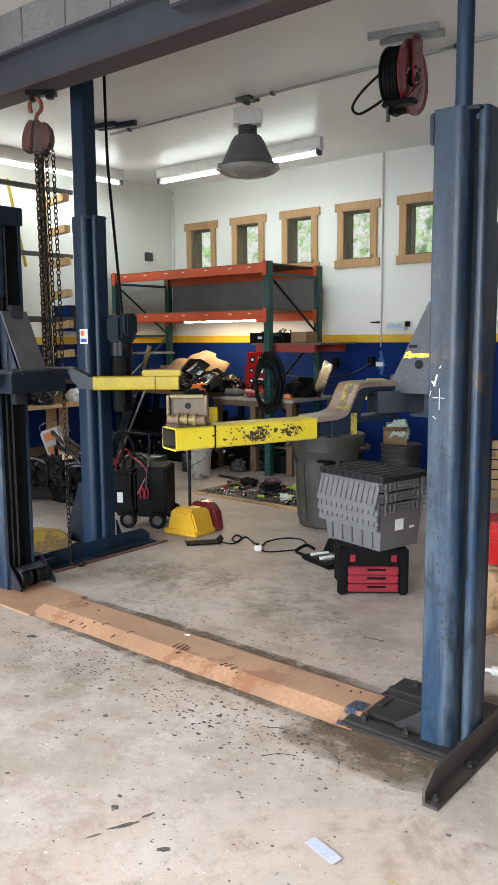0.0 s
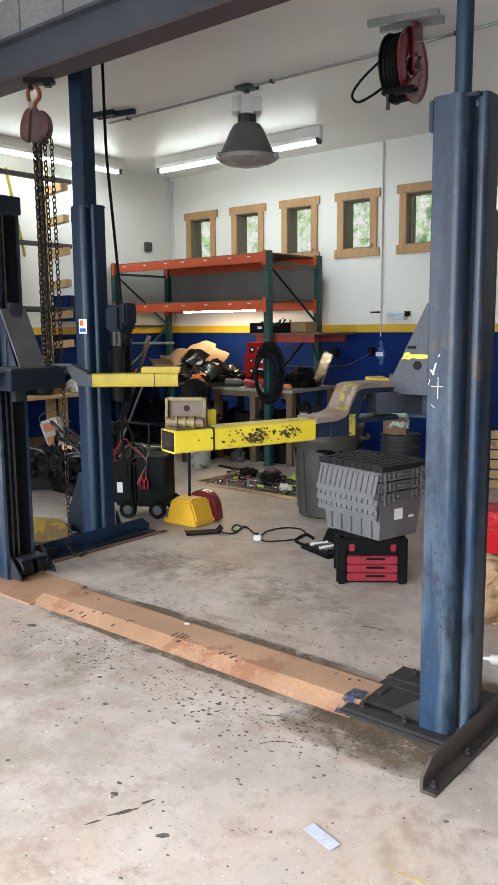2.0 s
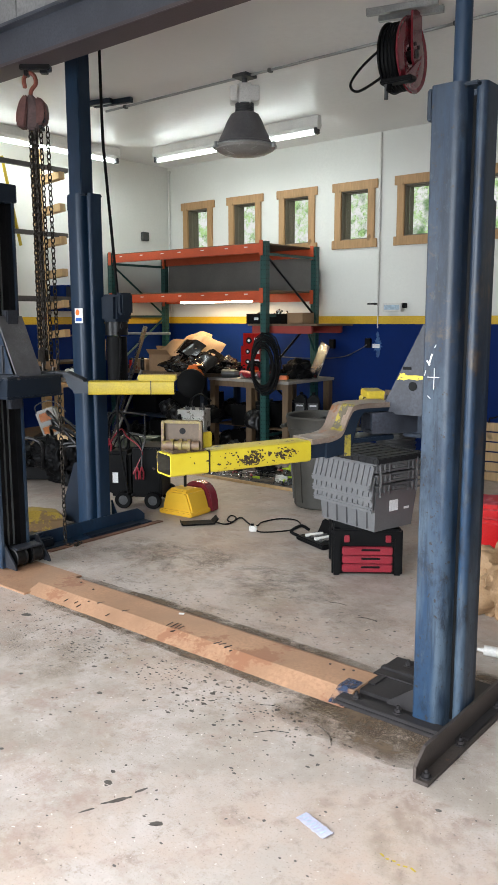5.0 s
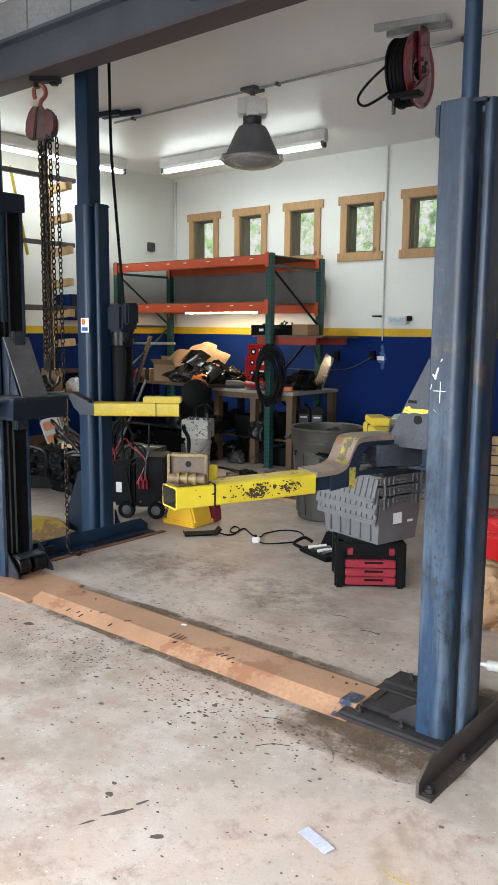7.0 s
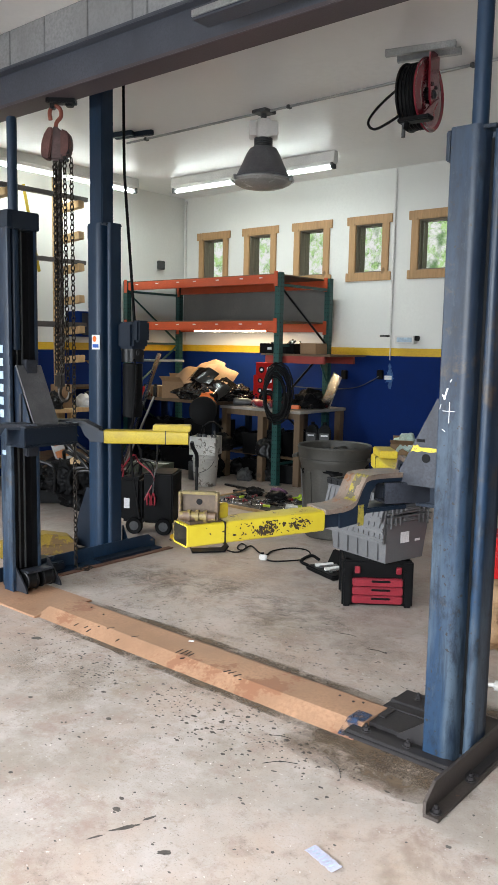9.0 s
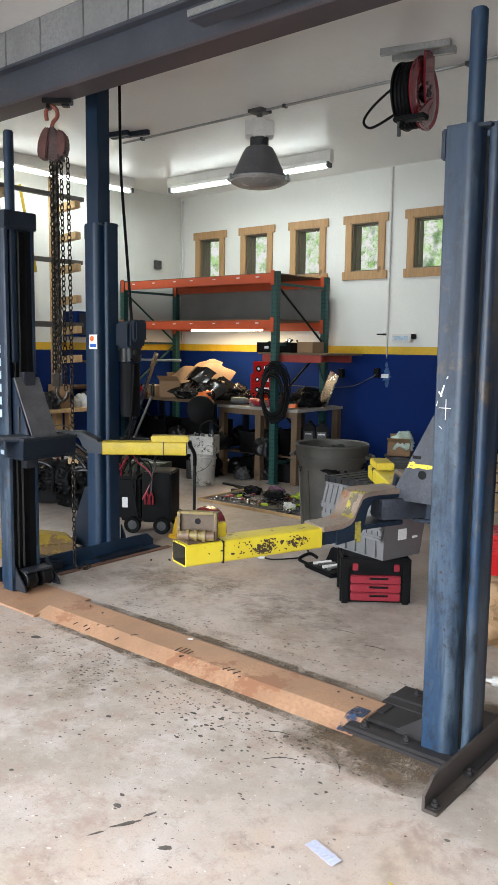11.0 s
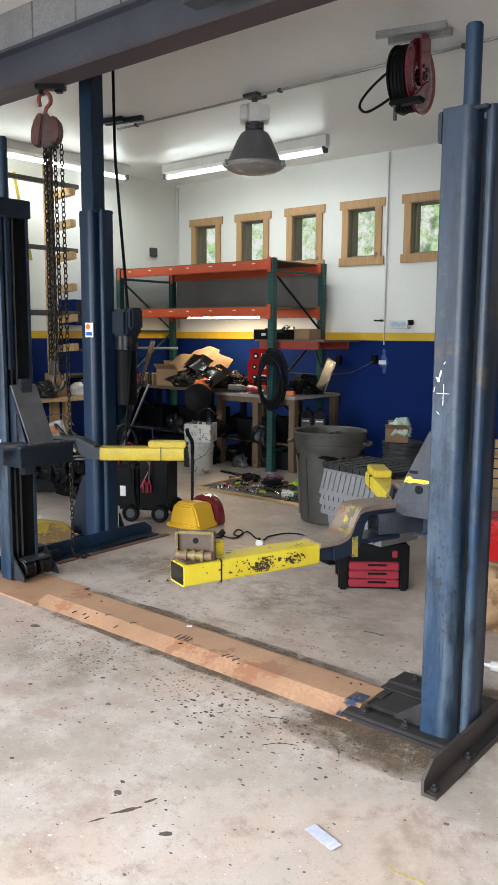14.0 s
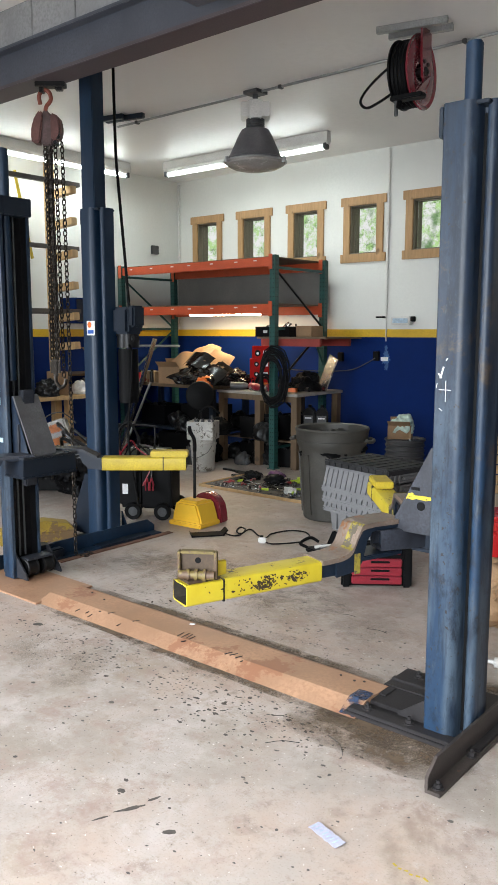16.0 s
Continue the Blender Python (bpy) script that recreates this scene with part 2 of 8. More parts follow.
YELLOW_FLAT = mat("yellow_paint", (0.48, 0.355, 0.02), 0.5, vary=0.15, scale=8, wear=(0.12, 0.09, 0.05), wear_amt=0.15)
PAD_RUSTY = mat("rusty_yellow_pad", (0.17, 0.125, 0.035), 0.55, 0.1, vary=0.4, scale=14, wear=(0.10, 0.06, 0.035), wear_amt=0.95, wear_scale=16)
TAN_STEEL = mat("bare_tan_steel", (0.20, 0.150, 0.118), 0.40, 0.3, vary=0.55, scale=6, wear=(0.20, 0.085, 0.035), wear_amt=0.75, wear_scale=7)
PINE = wood("pine_trim", (0.45, 0.265, 0.12))
LUMBER = wood("raw_lumber", (0.50, 0.33, 0.16))
OLDWOOD = wood("dirty_bench_wood", (0.14, 0.09, 0.05))
OVERSPRAY = mat("yellow_overspray", (0.30, 0.24, 0.04), 0.45, 0.2, vary=0.5, scale=14, wear=(0.10, 0.085, 0.06), wear_amt=1.0, wear_scale=18)
PAD_INNER = mat("rusty_pad_plate", (0.075, 0.048, 0.028), 0.55, 0.2, vary=0.35, scale=14, wear=(0.20, 0.15, 0.05), wear_amt=0.5, wear_scale=20)
RACK_ORANGE = mat("orange_rack_paint", (0.55, 0.085, 0.028), 0.42, vary=0.15, scale=4, wear=(0.16, 0.05, 0.03), wear_amt=0.14)
RACK_TEAL = mat("teal_rack_paint", (0.016, 0.075, 0.068), 0.42, vary=0.2, scale=4, wear=(0.09, 0.10, 0.09), wear_amt=0.14)
GALV = mat("galvanised_metal", (0.42, 0.43, 0.43), 0.4, 0.8, vary=0.2, scale=9)
GREY_METAL = mat("grey_cast_metal", (0.085, 0.087, 0.09), 0.5, 0.4, vary=0.2, scale=8)
BEAM_PAINT = mat("dark_primer_steel", (0.078, 0.086, 0.108), 0.45, 0.1, vary=0.3, scale=1.5)
BEAM_RED = mat("dark_red_primer", (0.095, 0.076, 0.082), 0.45, 0.2, vary=0.3, scale=1.5)
TOTE = mat("grey_tote_plastic", (0.130, 0.130, 0.133), 0.45, vary=0.12, scale=5, speck=0.9, bump=0.05)
TOTE_BLACK = mat("black_tote_plastic", (0.022, 0.022, 0.023), 0.45, vary=0.3, scale=5, wear=(0.10, 0.10, 0.095), wear_amt=0.2)
TRASH = mat("dusty_grey_bin_plastic", (0.050, 0.047, 0.040), 0.5, vary=0.4, scale=4, wear=(0.15, 0.135, 0.11), wear_amt=0.25)
RED_PLASTIC = mat("red_plastic", (0.24, 0.012, 0.024), 0.4, vary=0.15, scale=6)
RED_METAL = mat("red_enamel", (0.52, 0.012, 0.014), 0.25, 0.0, vary=0.1, scale=4, bump=0.03)
DARK_RED = mat("maroon_enamel", (0.21, 0.024, 0.036), 0.22, 0.1, vary=0.2, scale=4, bump=0.03, coat=0.6)
RUBBER = mat("black_rubber", (0.005, 0.005, 0.0055), 0.55, vary=0.3, scale=9)
BLACK_PLASTIC = mat("black_plastic", (0.0045, 0.0045, 0.005), 0.5, vary=0.3, scale=6)
PUMP_YEL = mat("yellow_plastic_hood", (0.84, 0.50, 0.04), 0.4, vary=0.08, scale=5, bump=0.03, speck=0.95, wear=(0.3, 0.17, 0.03), wear_amt=0.05)
CARD = mat("cardboard", (0.30, 0.185, 0.10), 0.8, vary=0.12, scale=6)
KRAFT = mat("brown_kraft_paper", (0.36, 0.225, 0.12), 0.75, vary=0.1, scale=5)
WHITE_PAPER = mat("white_paper", (0.78, 0.78, 0.78), 0.7, vary=0.05)
WHITE_PLASTIC = mat("white_plastic", (0.66, 0.65, 0.62), 0.45, vary=0.1, wear=(0.25, 0.22, 0.18), wear_amt=0.12)
CLEAR_BAG = mat("milky_green_bag", (0.50, 0.62, 0.55), 0.3, vary=0.2, scale=14)
CHROME = mat("scuffed_chrome", (0.55, 0.55, 0.56), 0.25, 0.95, vary=0.15)
RUST = mat("rusty_red_steel", (0.135, 0.062, 0.055), 0.55, 0.4, vary=0.35, scale=14)
CHAIN = mat("oily_dark_chain", (0.045, 0.038, 0.032), 0.4, 0.8, vary=0.3, scale=20)
BLUE_PAINT = mat("bright_blue_enamel", (0.02, 0.10, 0.42), 0.4, vary=0.15)
PALE_BLUE = mat("pale_blue_card", (0.40, 0.52, 0.62), 0.5, vary=0.3, scale=30)
ORANGE_PLASTIC = mat("orange_plastic", (0.80, 0.17, 0.02), 0.4, vary=0.15)
LIME = mat("lime_plastic", (0.45, 0.62, 0.03), 0.4, vary=0.15)
PURPLE = mat("purple_cloth", (0.14, 0.06, 0.13), 0.8, vary=0.3)
STONE = mat("galvanised_header", (0.30, 0.305, 0.31), 0.75, vary=0.12, scale=3, fine=45, bump=0.4)
TUBE_GLOW = glow("tube_glow", (0.90, 1.0, 0.98), 15.0)
SHELF_GLOW = glow("warm_tube_glow", (1.0, 0.84, 0.58), 18.0)
GARDEN = outdoor_green()
_g = Net("window_glass")
_g.b.inputs["Transmission Weight"].default_value = 1.0
_g.b.inputs["Roughness"].default_value = 0.02
_g.b.inputs["IOR"].default_value = 1.1
GLASS = _g.m
# darker than the pine trim: the reveals' shade is in this wood colour
SHADED_JAMB = wood("shaded_jamb_wood", (0.20, 0.165, 0.12))

for _m in (BLACK_PLASTIC, RUBBER, WALL_BLUE, TOTE_BLACK):
    _m.node_tree.nodes["Principled BSDF"].inputs["Specular IOR Level"].default_value = 0.12
ANGLE_STEEL = mat("rusty_angle_steel", (0.062, 0.050, 0.044), 0.45, 0.25, vary=0.4, scale=6, wear=(0.15, 0.08, 0.045), wear_amt=0.35, wear_scale=10)

# ---- mesh helpers ----


def bmnew():
    return bmesh.new()


def box(bm, x, y, z, sx, sy, sz, bev=0.0, m=None):
    """A box by its centre and size, bevelled, placed by m."""
    r = bmesh.ops.create_cube(bm, size=1.0)
    vs = r["verts"]
    for v in vs:
        v.co = Vector((v.co.x * sx, v.co.y * sy, v.co.z * sz))
    if bev:
        es = {e for v in vs for e in v.link_edges}
        out = bmesh.ops.bevel(bm, geom=list(es), offset=bev, segments=2, affect="EDGES", clamp_overlap=True)
        vs = list({v for f in out["faces"] for v in f.verts} | {v for v in vs if v.is_valid})
    mm = Matrix.Translation((x, y, z)) if m is None else m @ Matrix.Translation((x, y, z))
    for v in vs:
        v.co = mm @ v.co
    return bm


def cyl(bm, a, b, r, r2=None, seg=20, caps=True):
    """A round bar or cone from a to b."""
    a, b = Vector(a), Vector(b)
    d = b - a
    q = d.to_track_quat("Z", "Y").to_matrix().to_4x4()
    bmesh.ops.create_cone(bm, cap_ends=caps, cap_tris=False, segments=seg, radius1=r, radius2=r if r2 is None else r2, depth=d.length, matrix=Matrix.Translation((a + b) / 2) @ q)
    return bm


def prism(bm, pts, z0, z1, m=None):
    """Polygon pts (x, y) pulled up from z0 to z1, placed by m."""
    mm = m or Matrix.Identity(4)
    lo = [bm.verts.new(mm @ Vector((x, y, z0))) for x, y in pts]
    hi = [bm.verts.new(mm @ Vector((x, y, z1))) for x, y in pts]
    n = len(pts)
    bm.faces.new(lo[::-1])
    bm.faces.new(hi)
    for i in range(n):
        bm.faces.new((lo[i], lo[(i + 1) % n], hi[(i + 1) % n], hi[i]))
    return bm


def lathe(bm, prof, at=(0, 0, 0), seg=32, m=None):
    """Profile (r, z) turned round z."""
    mm = m or Matrix.Translation(at)
    rings = []
    for r, z in prof:
        rings.append([bm.verts.new(mm @ Vector((r * math.cos(2 * math.pi * i / seg), r * math.sin(2 * math.pi * i / seg), z))) for i in range(seg)])
    for p, q in zip(rings, rings[1:]):
        for i in range(seg):
            bm.faces.new((p[i], p[(i + 1) % seg], q[(i + 1) % seg], q[i]))
    return bm


def spline(pts, n=8):
    """A smooth run of points through pts."""
    P = [Vector(p) for p in pts]
    P = [2 * P[0] - P[1]] + P + [2 * P[-1] - P[-2]]
    out = []
    for i in range(1, len(P) - 2):
        for k in range(n):
            t = k / n
            a, b, c, d = P[i - 1:i + 3]
            out.append(0.5 * (2 * b + (c - a) * t + (2 * a - 5 * b + 4 * c - d) * t * t + (3 * b - a - 3 * c + d) * t ** 3))
    return out + [P[-2]]


def pipe(bm, pts, r, seg=8, closed=False):
    """A round tube along a run of points."""
    pts = [Vector(p) for p in pts]
    rings = []
    up = Vector((0, 0, 1))
    n = len(pts)
    for i, p in enumerate(pts):
        d = (pts[(i + 1) % n] - pts[i - 1]) if closed else (pts[min(i + 1, n - 1)] - pts[max(i - 1, 0)])
        d.normalize()
        s = d.cross(up)
        if s.length < 0.05:
            s = d.cross(Vector((1, 0, 0)))
        s.normalize()
        u = s.cross(d)
        up = u
        rings.append([bm.verts.new(p + r * (math.cos(2 * math.pi * k / seg) * s + math.sin(2 * math.pi * k / seg) * u)) for k in range(seg)])
    for i in range(n if closed else n - 1):
        p, q = rings[i], rings[(i + 1) % n]
        for k in range(seg):
            bm.faces.new((p[k], p[(k + 1) % seg], q[(k + 1) % seg], q[k]))
    if not closed:
        bm.faces.new(rings[0][::-1])
        bm.faces.new(rings[-1])
    return bm


def torus(bm, at, R, r, m=None, seg=28, tube=8):
    mm = m or Matrix.Translation(at)
    pts = [mm @ Vector((R * math.cos(2 * math.pi * i / seg), R * math.sin(2 * math.pi * i / seg), 0)) for i in range(seg)]
    return pipe(bm, pts, r, tube, closed=True)


def to_mesh(name, bm, material, smooth=True):
    bmesh.ops.recalc_face_normals(bm, faces=bm.faces)
    me = bpy.data.meshes.new(name)
    bm.to_mesh(me)
    bm.free()
    me.materials.append(material)
    if smooth:
        me.shade_smooth()
        me.set_sharp_from_angle(angle=radians(24))
    return me


def part(name, bm, material, parent, label="", at=None):
    """ONE mesh object under a thing or a part; at: its own pose there."""
    ob = new(name, to_mesh(name, bm, material))
    ob.parent = parent
    if at is not None:
        ob.matrix_local = at
    if label:
        ob["label"] = label
    return ob


def thing(name, label, category, x, y, z=0.0, rz=0.0, group=""):
    ob = new(name)
    ob.empty_display_size = 0.1
    ob.matrix_world = pose(x, y, z, 0, 0, rz)
    return tagged(ob, label, category, group)


def solid(name, bm, material, label, category, x, y, z=0.0, rz=0.0, group=""):
    """A thing that is one mesh."""
    ob = new(name, to_mesh(name, bm, material))
    ob.matrix_world = pose(x, y, z, 0, 0, rz)
    return tagged(ob, label, category, group)


def fixed(name, bm, material, label, category="structure"):
    """A piece of the setting, in world measure."""
    ob = new(name, to_mesh(name, bm, material))
    return tagged(ob, label, category, "", "structure")

# ---- the room ----
XL, XR, YF, YB, ZC = -7.33, 4.6, -3.7, 6.13, 3.77
Z_DADO, Z_STRIPE = 1.55, 1.645


def room():
    bm = bmnew()
    box(bm, (XL + XR) / 2, (YF + YB) / 2, -0.1, XR - XL + 0.5, YB - YF + 0.5, 0.2)
    fixed("floor", bm, FLOOR, "stained grey-brown concrete shop floor with oil spots", "floor")
    bm = bmnew()
    bmesh.ops.create_grid(bm, x_segments=2, y_segments=2, size=400, matrix=Matrix.Translation((0, 0, -0.22)))
    fixed("ground", bm, mat("asphalt_yard", (0.09, 0.09, 0.09), 0.85, vary=0.2, scale=1), "grey asphalt yard outside the shop", "ground")
    bm = bmnew()
    box(bm, (XL + XR) / 2, (YF + YB) / 2, ZC + 0.1, XR - XL + 0.5, YB - YF + 0.5, 0.2)
    fixed("ceiling", bm, CEIL, "smooth off-white painted ceiling", "ceiling")
    # back wall: white above, blue dado, yellow stripe
    openings = [(-6.93 + 0.865 * i, -6.53 + 0.865 * i) for i in range(6)]
    zb, zt = 2.555, 3.15
    bm = bmnew()
    box(bm, (XL + XR) / 2, YB + 0.11, (Z_STRIPE + zb) / 2, XR - XL + 0.5, 0.22, zb - Z_STRIPE)
    box(bm, (XL + XR) / 2, YB + 0.11, (zt + ZC) / 2, XR - XL + 0.5, 0.22, ZC - zt)
    edges = [XL - 0.25] + [e for o in openings for e in o] + [XR + 0.25]
    for a, b in zip(edges[::2], edges[1::2]):
        box(bm, (a + b) / 2, YB + 0.11, (zb + zt) / 2, b - a, 0.22, zt - zb)
    fixed("wall_north", bm, WALL_WHITE, "off-white painted wall with a row of small windows", "wall")
    bm = bmnew()
    box(bm, (XL + XR) / 2, YB + 0.11, Z_DADO / 2, XR - XL + 0.5, 0.22, Z_DADO)
    fixed("wall_north_dado", bm, WALL_BLUE, "deep blue painted lower wall", "wall")
    bm = bmnew()
    box(bm, (XL + XR) / 2, YB + 0.109, (Z_DADO + Z_STRIPE) / 2, XR - XL + 0.5, 0.222, Z_STRIPE - Z_DADO)
    fixed("wall_north_stripe", bm, WALL_YEL, "yellow painted wall stripe above the blue", "wall")
    for nm, x, s in (("west", XL - 0.1, 1), ("east", XR + 0.1, -1)):
        for suffix, z0, z1, m, lab in (("", Z_STRIPE, ZC, WALL_WHITE, "off-white painted side wall"), ("_dado", 0, Z_DADO, WALL_BLUE, "deep blue painted lower side wall"), ("_stripe", Z_DADO, Z_STRIPE, WALL_YEL, "yellow painted stripe on side wall")):
            bm = bmnew()
            box(bm, x + (0.001 * s if suffix == "_stripe" else 0), (YF + YB) / 2, (z0 + z1) / 2, 0.2, YB - YF, z1 - z0)
            fixed("wall_" + nm + suffix, bm, m, lab, "wall")
    # front wall with two open bay doors
    bm = bmnew()
    zt2 = 3.3
    for a, b in ((XL - 0.2, -6.15), (-2.45, -1.05), (2.10, XR + 0.2)):
        box(bm, (a + b) / 2, YF - 0.1, zt2 / 2, b - a, 0.2, zt2)
    box(bm, (XL + XR) / 2, YF - 0.1, (zt2 + ZC) / 2, XR - XL + 0.4, 0.2, ZC - zt2)
    fixed("wall_south", bm, WALL_WHITE, "white front wall with two open bay doorways", "wall")
    # windows
    for i, (a, b) in enumerate(openings):
        w = tagged(new("window_%d" % (i + 1)), "small window in a rough pine surround", "window", "row of small windows", "structure")
        w.matrix_world = pose((a + b) / 2, YB, zb)
        hw, hh = (b - a) / 2, zt - zb
        t = 0.095
        for nm, x, z, sx, sz in (("side_trim", -hw - t / 2 + 0.012, hh / 2, t, hh), ("side_trim", hw + t / 2 - 0.012, hh / 2, t, hh), ("head_trim", 0, hh + t / 2 - 0.004, 2 * hw + 2 * t + 0.05, t + 0.008), ("sill_trim", 0, -t / 2 + 0.004, 2 * hw + 2 * t + 0.05, t + 0.008)):
            bm = bmnew()
            box(bm, x, -0.013, z, sx, 0.026, sz, 0.004)
            part(nm, bm, PINE, w)
        # jambs and sash take the dark wood, so the reveal's shade is painted
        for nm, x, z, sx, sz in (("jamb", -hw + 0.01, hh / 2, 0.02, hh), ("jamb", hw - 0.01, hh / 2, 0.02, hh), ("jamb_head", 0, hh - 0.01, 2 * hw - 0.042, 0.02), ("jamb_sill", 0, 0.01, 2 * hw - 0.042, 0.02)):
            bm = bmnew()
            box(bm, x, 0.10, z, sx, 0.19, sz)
            part(nm, bm, SHADED_JAMB, w, "jamb board coloured dark for the unlit reveal")
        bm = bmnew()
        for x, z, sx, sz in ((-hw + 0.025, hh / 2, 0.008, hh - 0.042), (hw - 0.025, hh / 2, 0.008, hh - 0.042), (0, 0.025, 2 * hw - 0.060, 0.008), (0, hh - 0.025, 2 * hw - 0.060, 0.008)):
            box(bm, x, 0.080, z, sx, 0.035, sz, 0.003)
        part("sash", bm, SHADED_JAMB, w)
        bm = bmnew()
        box(bm, 0, 0.080, hh / 2, 2 * hw - 0.060, 0.006, hh - 0.060)
        p = part("pane", bm, GLASS, w)
        p.visible_shadow = False
    bm = bmnew()
    box(bm, -4.0, 10.5, 4.5, 30, 0.05, 9)
    fixed("backdrop", bm, GARDEN, "sunlit green trees and bright sky outside", "trees")


def beam():
    """Steel I-beam across the bay with galvanised panels above it."""
    t = thing("steel_beam", "dark primed steel beam carrying a chain hoist", "beam", -1.5, 1.03, 3.27)
    bm = bmnew()
    box(bm, 0, 0, 0.012, 11.6, 0.20, 0.024, 0.004)
    part("bottom_flange", bm, BEAM_RED, t, "dark red primed flange")
    bm = bmnew()
    box(bm, 0, 0, 0.132, 11.6, 0.10, 0.215)
    part("web", bm, BEAM_PAINT, t)
    bm = bmnew()
    box(bm, 0, -0.0, 0.252, 11.6, 0.22, 0.024, 0.004)
    part("top_flange", bm, BEAM_PAINT, t)
    x = -5.7
    k = 0
    while x < 5.6:
        w = (0.42, 0.13, 0.40, 0.45)[k % 4]
        bm = bmnew()
        box(bm, x + w / 2, 0.0, 0.382, w - 0.006, 0.19, 0.236, 0.004)
        part("header_panel", bm, STONE, t)
        x += w
        k += 1


# ---- the two-post lifts ----
def column_outline(w, d):
    """Folded C of the mast seen from above, open towards -x; x outward."""
    def arc(cx, cy, r, a0, a1, n=5):
        return [(cx + r * math.cos(radians(a0 + (a1 - a0) * i / n)), cy + r * math.sin(radians(a0 + (a1 - a0) * i / n))) for i in range(n + 1)]
    y0 = -d / 2
    g, r = 0.54 * w, 0.185 * w
    half = [(0.0, y0 + 0.024)] + arc(0.008, y0 + 0.008, 0.008, 180, 270, 3) + arc(g - 0.02, y0 + 0.02, 0.02, 270, 360, 4) + [(g + 0.002, y0 + 0.085), (g + 0.014, y0 + 0.092)] + arc(w - r, y0 + 0.045 + r, r, 235, 360, 7)
    outer = half + [(x, -y) for x, y in half[::-1]]
    th = 0.008
    hin = [(th, y0 + 0.024), (th, y0 + th), (g - 0.014, y0 + th + 0.004), (g - 0.006, y0 + 0.06), (g - 0.004, y0 + 0.0835), (w - th, y0 + 0.0845)]
    inner = hin + [(x, -y) for x, y in hin[::-1]]
    return outer, inner


def near_outline(w, d):
    """The camera-side mast from above: flat face, deep groove, round bead, plain flank."""
    def arc(cx, cy, r, a0, a1, n=6):
        return [(cx + r * math.cos(radians(a0 + (a1 - a0) * i / n)), cy + r * math.sin(radians(a0 + (a1 - a0) * i / n))) for i in range(n + 1)]
    y0, g, r = -d / 2, 0.67 * w, 0.112 * w
    front = arc(0.010, y0 + 0.010, 0.010, 180, 270, 3) + arc(g - 0.042, y0 + 0.042, 0.042, 270, 358, 9) + [(g + 0.002, y0 + 0.078), (0.79 * w, y0 + 0.082)]
    return front + arc(w - r, y0 + 0.066, r, 200, 350, 8) + [(w, y0 + 0.076), (w, y0 + 0.150), (0, y0 + 0.150)]


def mast(t, x, side, h, w=0.20, d=0.28, y=0.0, paint=None):
    """One column of a lift, its inner face at x; side 1 opens to -x."""
    if side > 0:
        ring = near_outline(w, d)
    else:
        outer, inner = column_outline(w, d)
        ring = outer + inner[::-1]
    bm = bmnew()
    m = pose(x, y, 0) @ Matrix.Diagonal((side, 1, 1, 1))
    prism(bm, ring, 0.02, h, m)
    bmesh.ops.triangulate(bm, faces=[f for f in bm.faces if len(f.verts) > 4])
    col = part("column", bm, paint or LIFT_BLUE, t, "scuffed blue folded-steel lift column")
    if side > 0:
        bm = bmnew()
        box(bm, w * 0.45, 0.0, h - 0.010, w * 0.9, d * 0.80, 0.014, 0.004)
        box(bm, -0.012, 0, h - 0.060, 0.022, d * 0.85, 0.11, 0.005)
        part("cap", bm, LIFT_DARK, t, at=pose(x, y, 0))
        # black strip on the groove floor, standing in for its shade and grease
        bm = bmnew()
        box(bm, 0.728 * w, -d / 2 + 0.076, h / 2, 0.082 * w, 0.008, h - 0.08)
        part("fold_shade_grease", bm, RUBBER, t, "black strip for the shade and grease in the column fold", at=pose(x, y, 0))
        return col
    # same black strip: shade and grease of this fold as a solid
    bm = bmnew()
    box(bm, side * (0.54 * w + 0.010), -d / 2 + 0.078, h / 2, 0.020, 0.008, h - 0.06)
    part("fold_shade_grease", bm, RUBBER, t, "black strip for the shade and grease in the column fold", at=pose(x, y, 0))
    bm = bmnew()
    box(bm, side * (w * 0.42), 0, h / 2 + 0.02, 0.012, d - 0.03, h - 0.10)
    part("inner_channel", bm, BLACK_STEEL, t, "greasy black channel inside the column", at=pose(x, y, 0))
    for yy in (d / 2 - 0.013, -d / 2 + 0.014):
        bm = bmnew()
        box(bm, side * (w * 0.22), yy, h / 2 + 0.02, w * 0.36, 0.006, h - 0.10)
        part("inner_cheek", bm, BLACK_STEEL, t, "greasy black inner cheek", at=pose(x, y, 0))
    for yy in (-0.02, 0.02):
        bm = bmnew()
        box(bm, side * 0.05, yy, h / 2 + 0.05, 0.012, 0.008, h - 0.2)
        part("inner_rail", bm, GREY_METAL, t, "greasy steel rail inside the column", at=pose(x, y, 0))
    bm = bmnew()
    box(bm, side * (w * 0.45), 0.01, h - 0.012, w * 0.8, d * 0.78, 0.016, 0.004)
    box(bm, side * -0.012, 0, h - 0.055, 0.022, d * 0.85, 0.11, 0.005)
    if side < 0:
        box(bm, side * (w * 0.3), 0, h - 0.05, w * 0.8, d + 0.012, 0.11, 0.005)
    part("cap", bm, LIFT_DARK, t, at=pose(x, y, 0))
    return col


def bolt(t, x, y, z, r=0.014):
    bm = bmnew()
    cyl(bm, (0, 0, 0), (0, 0, 0.004), r * 1.5)
    cyl(bm, (0, 0, 0.004), (0, 0, 0.018), r, seg=6)
    cyl(bm, (0, 0, 0.018), (0, 0, 0.03), r * 0.5, seg=8)
    return part("anchor_bolt", bm, PLATE, t, at=pose(x, y, z))


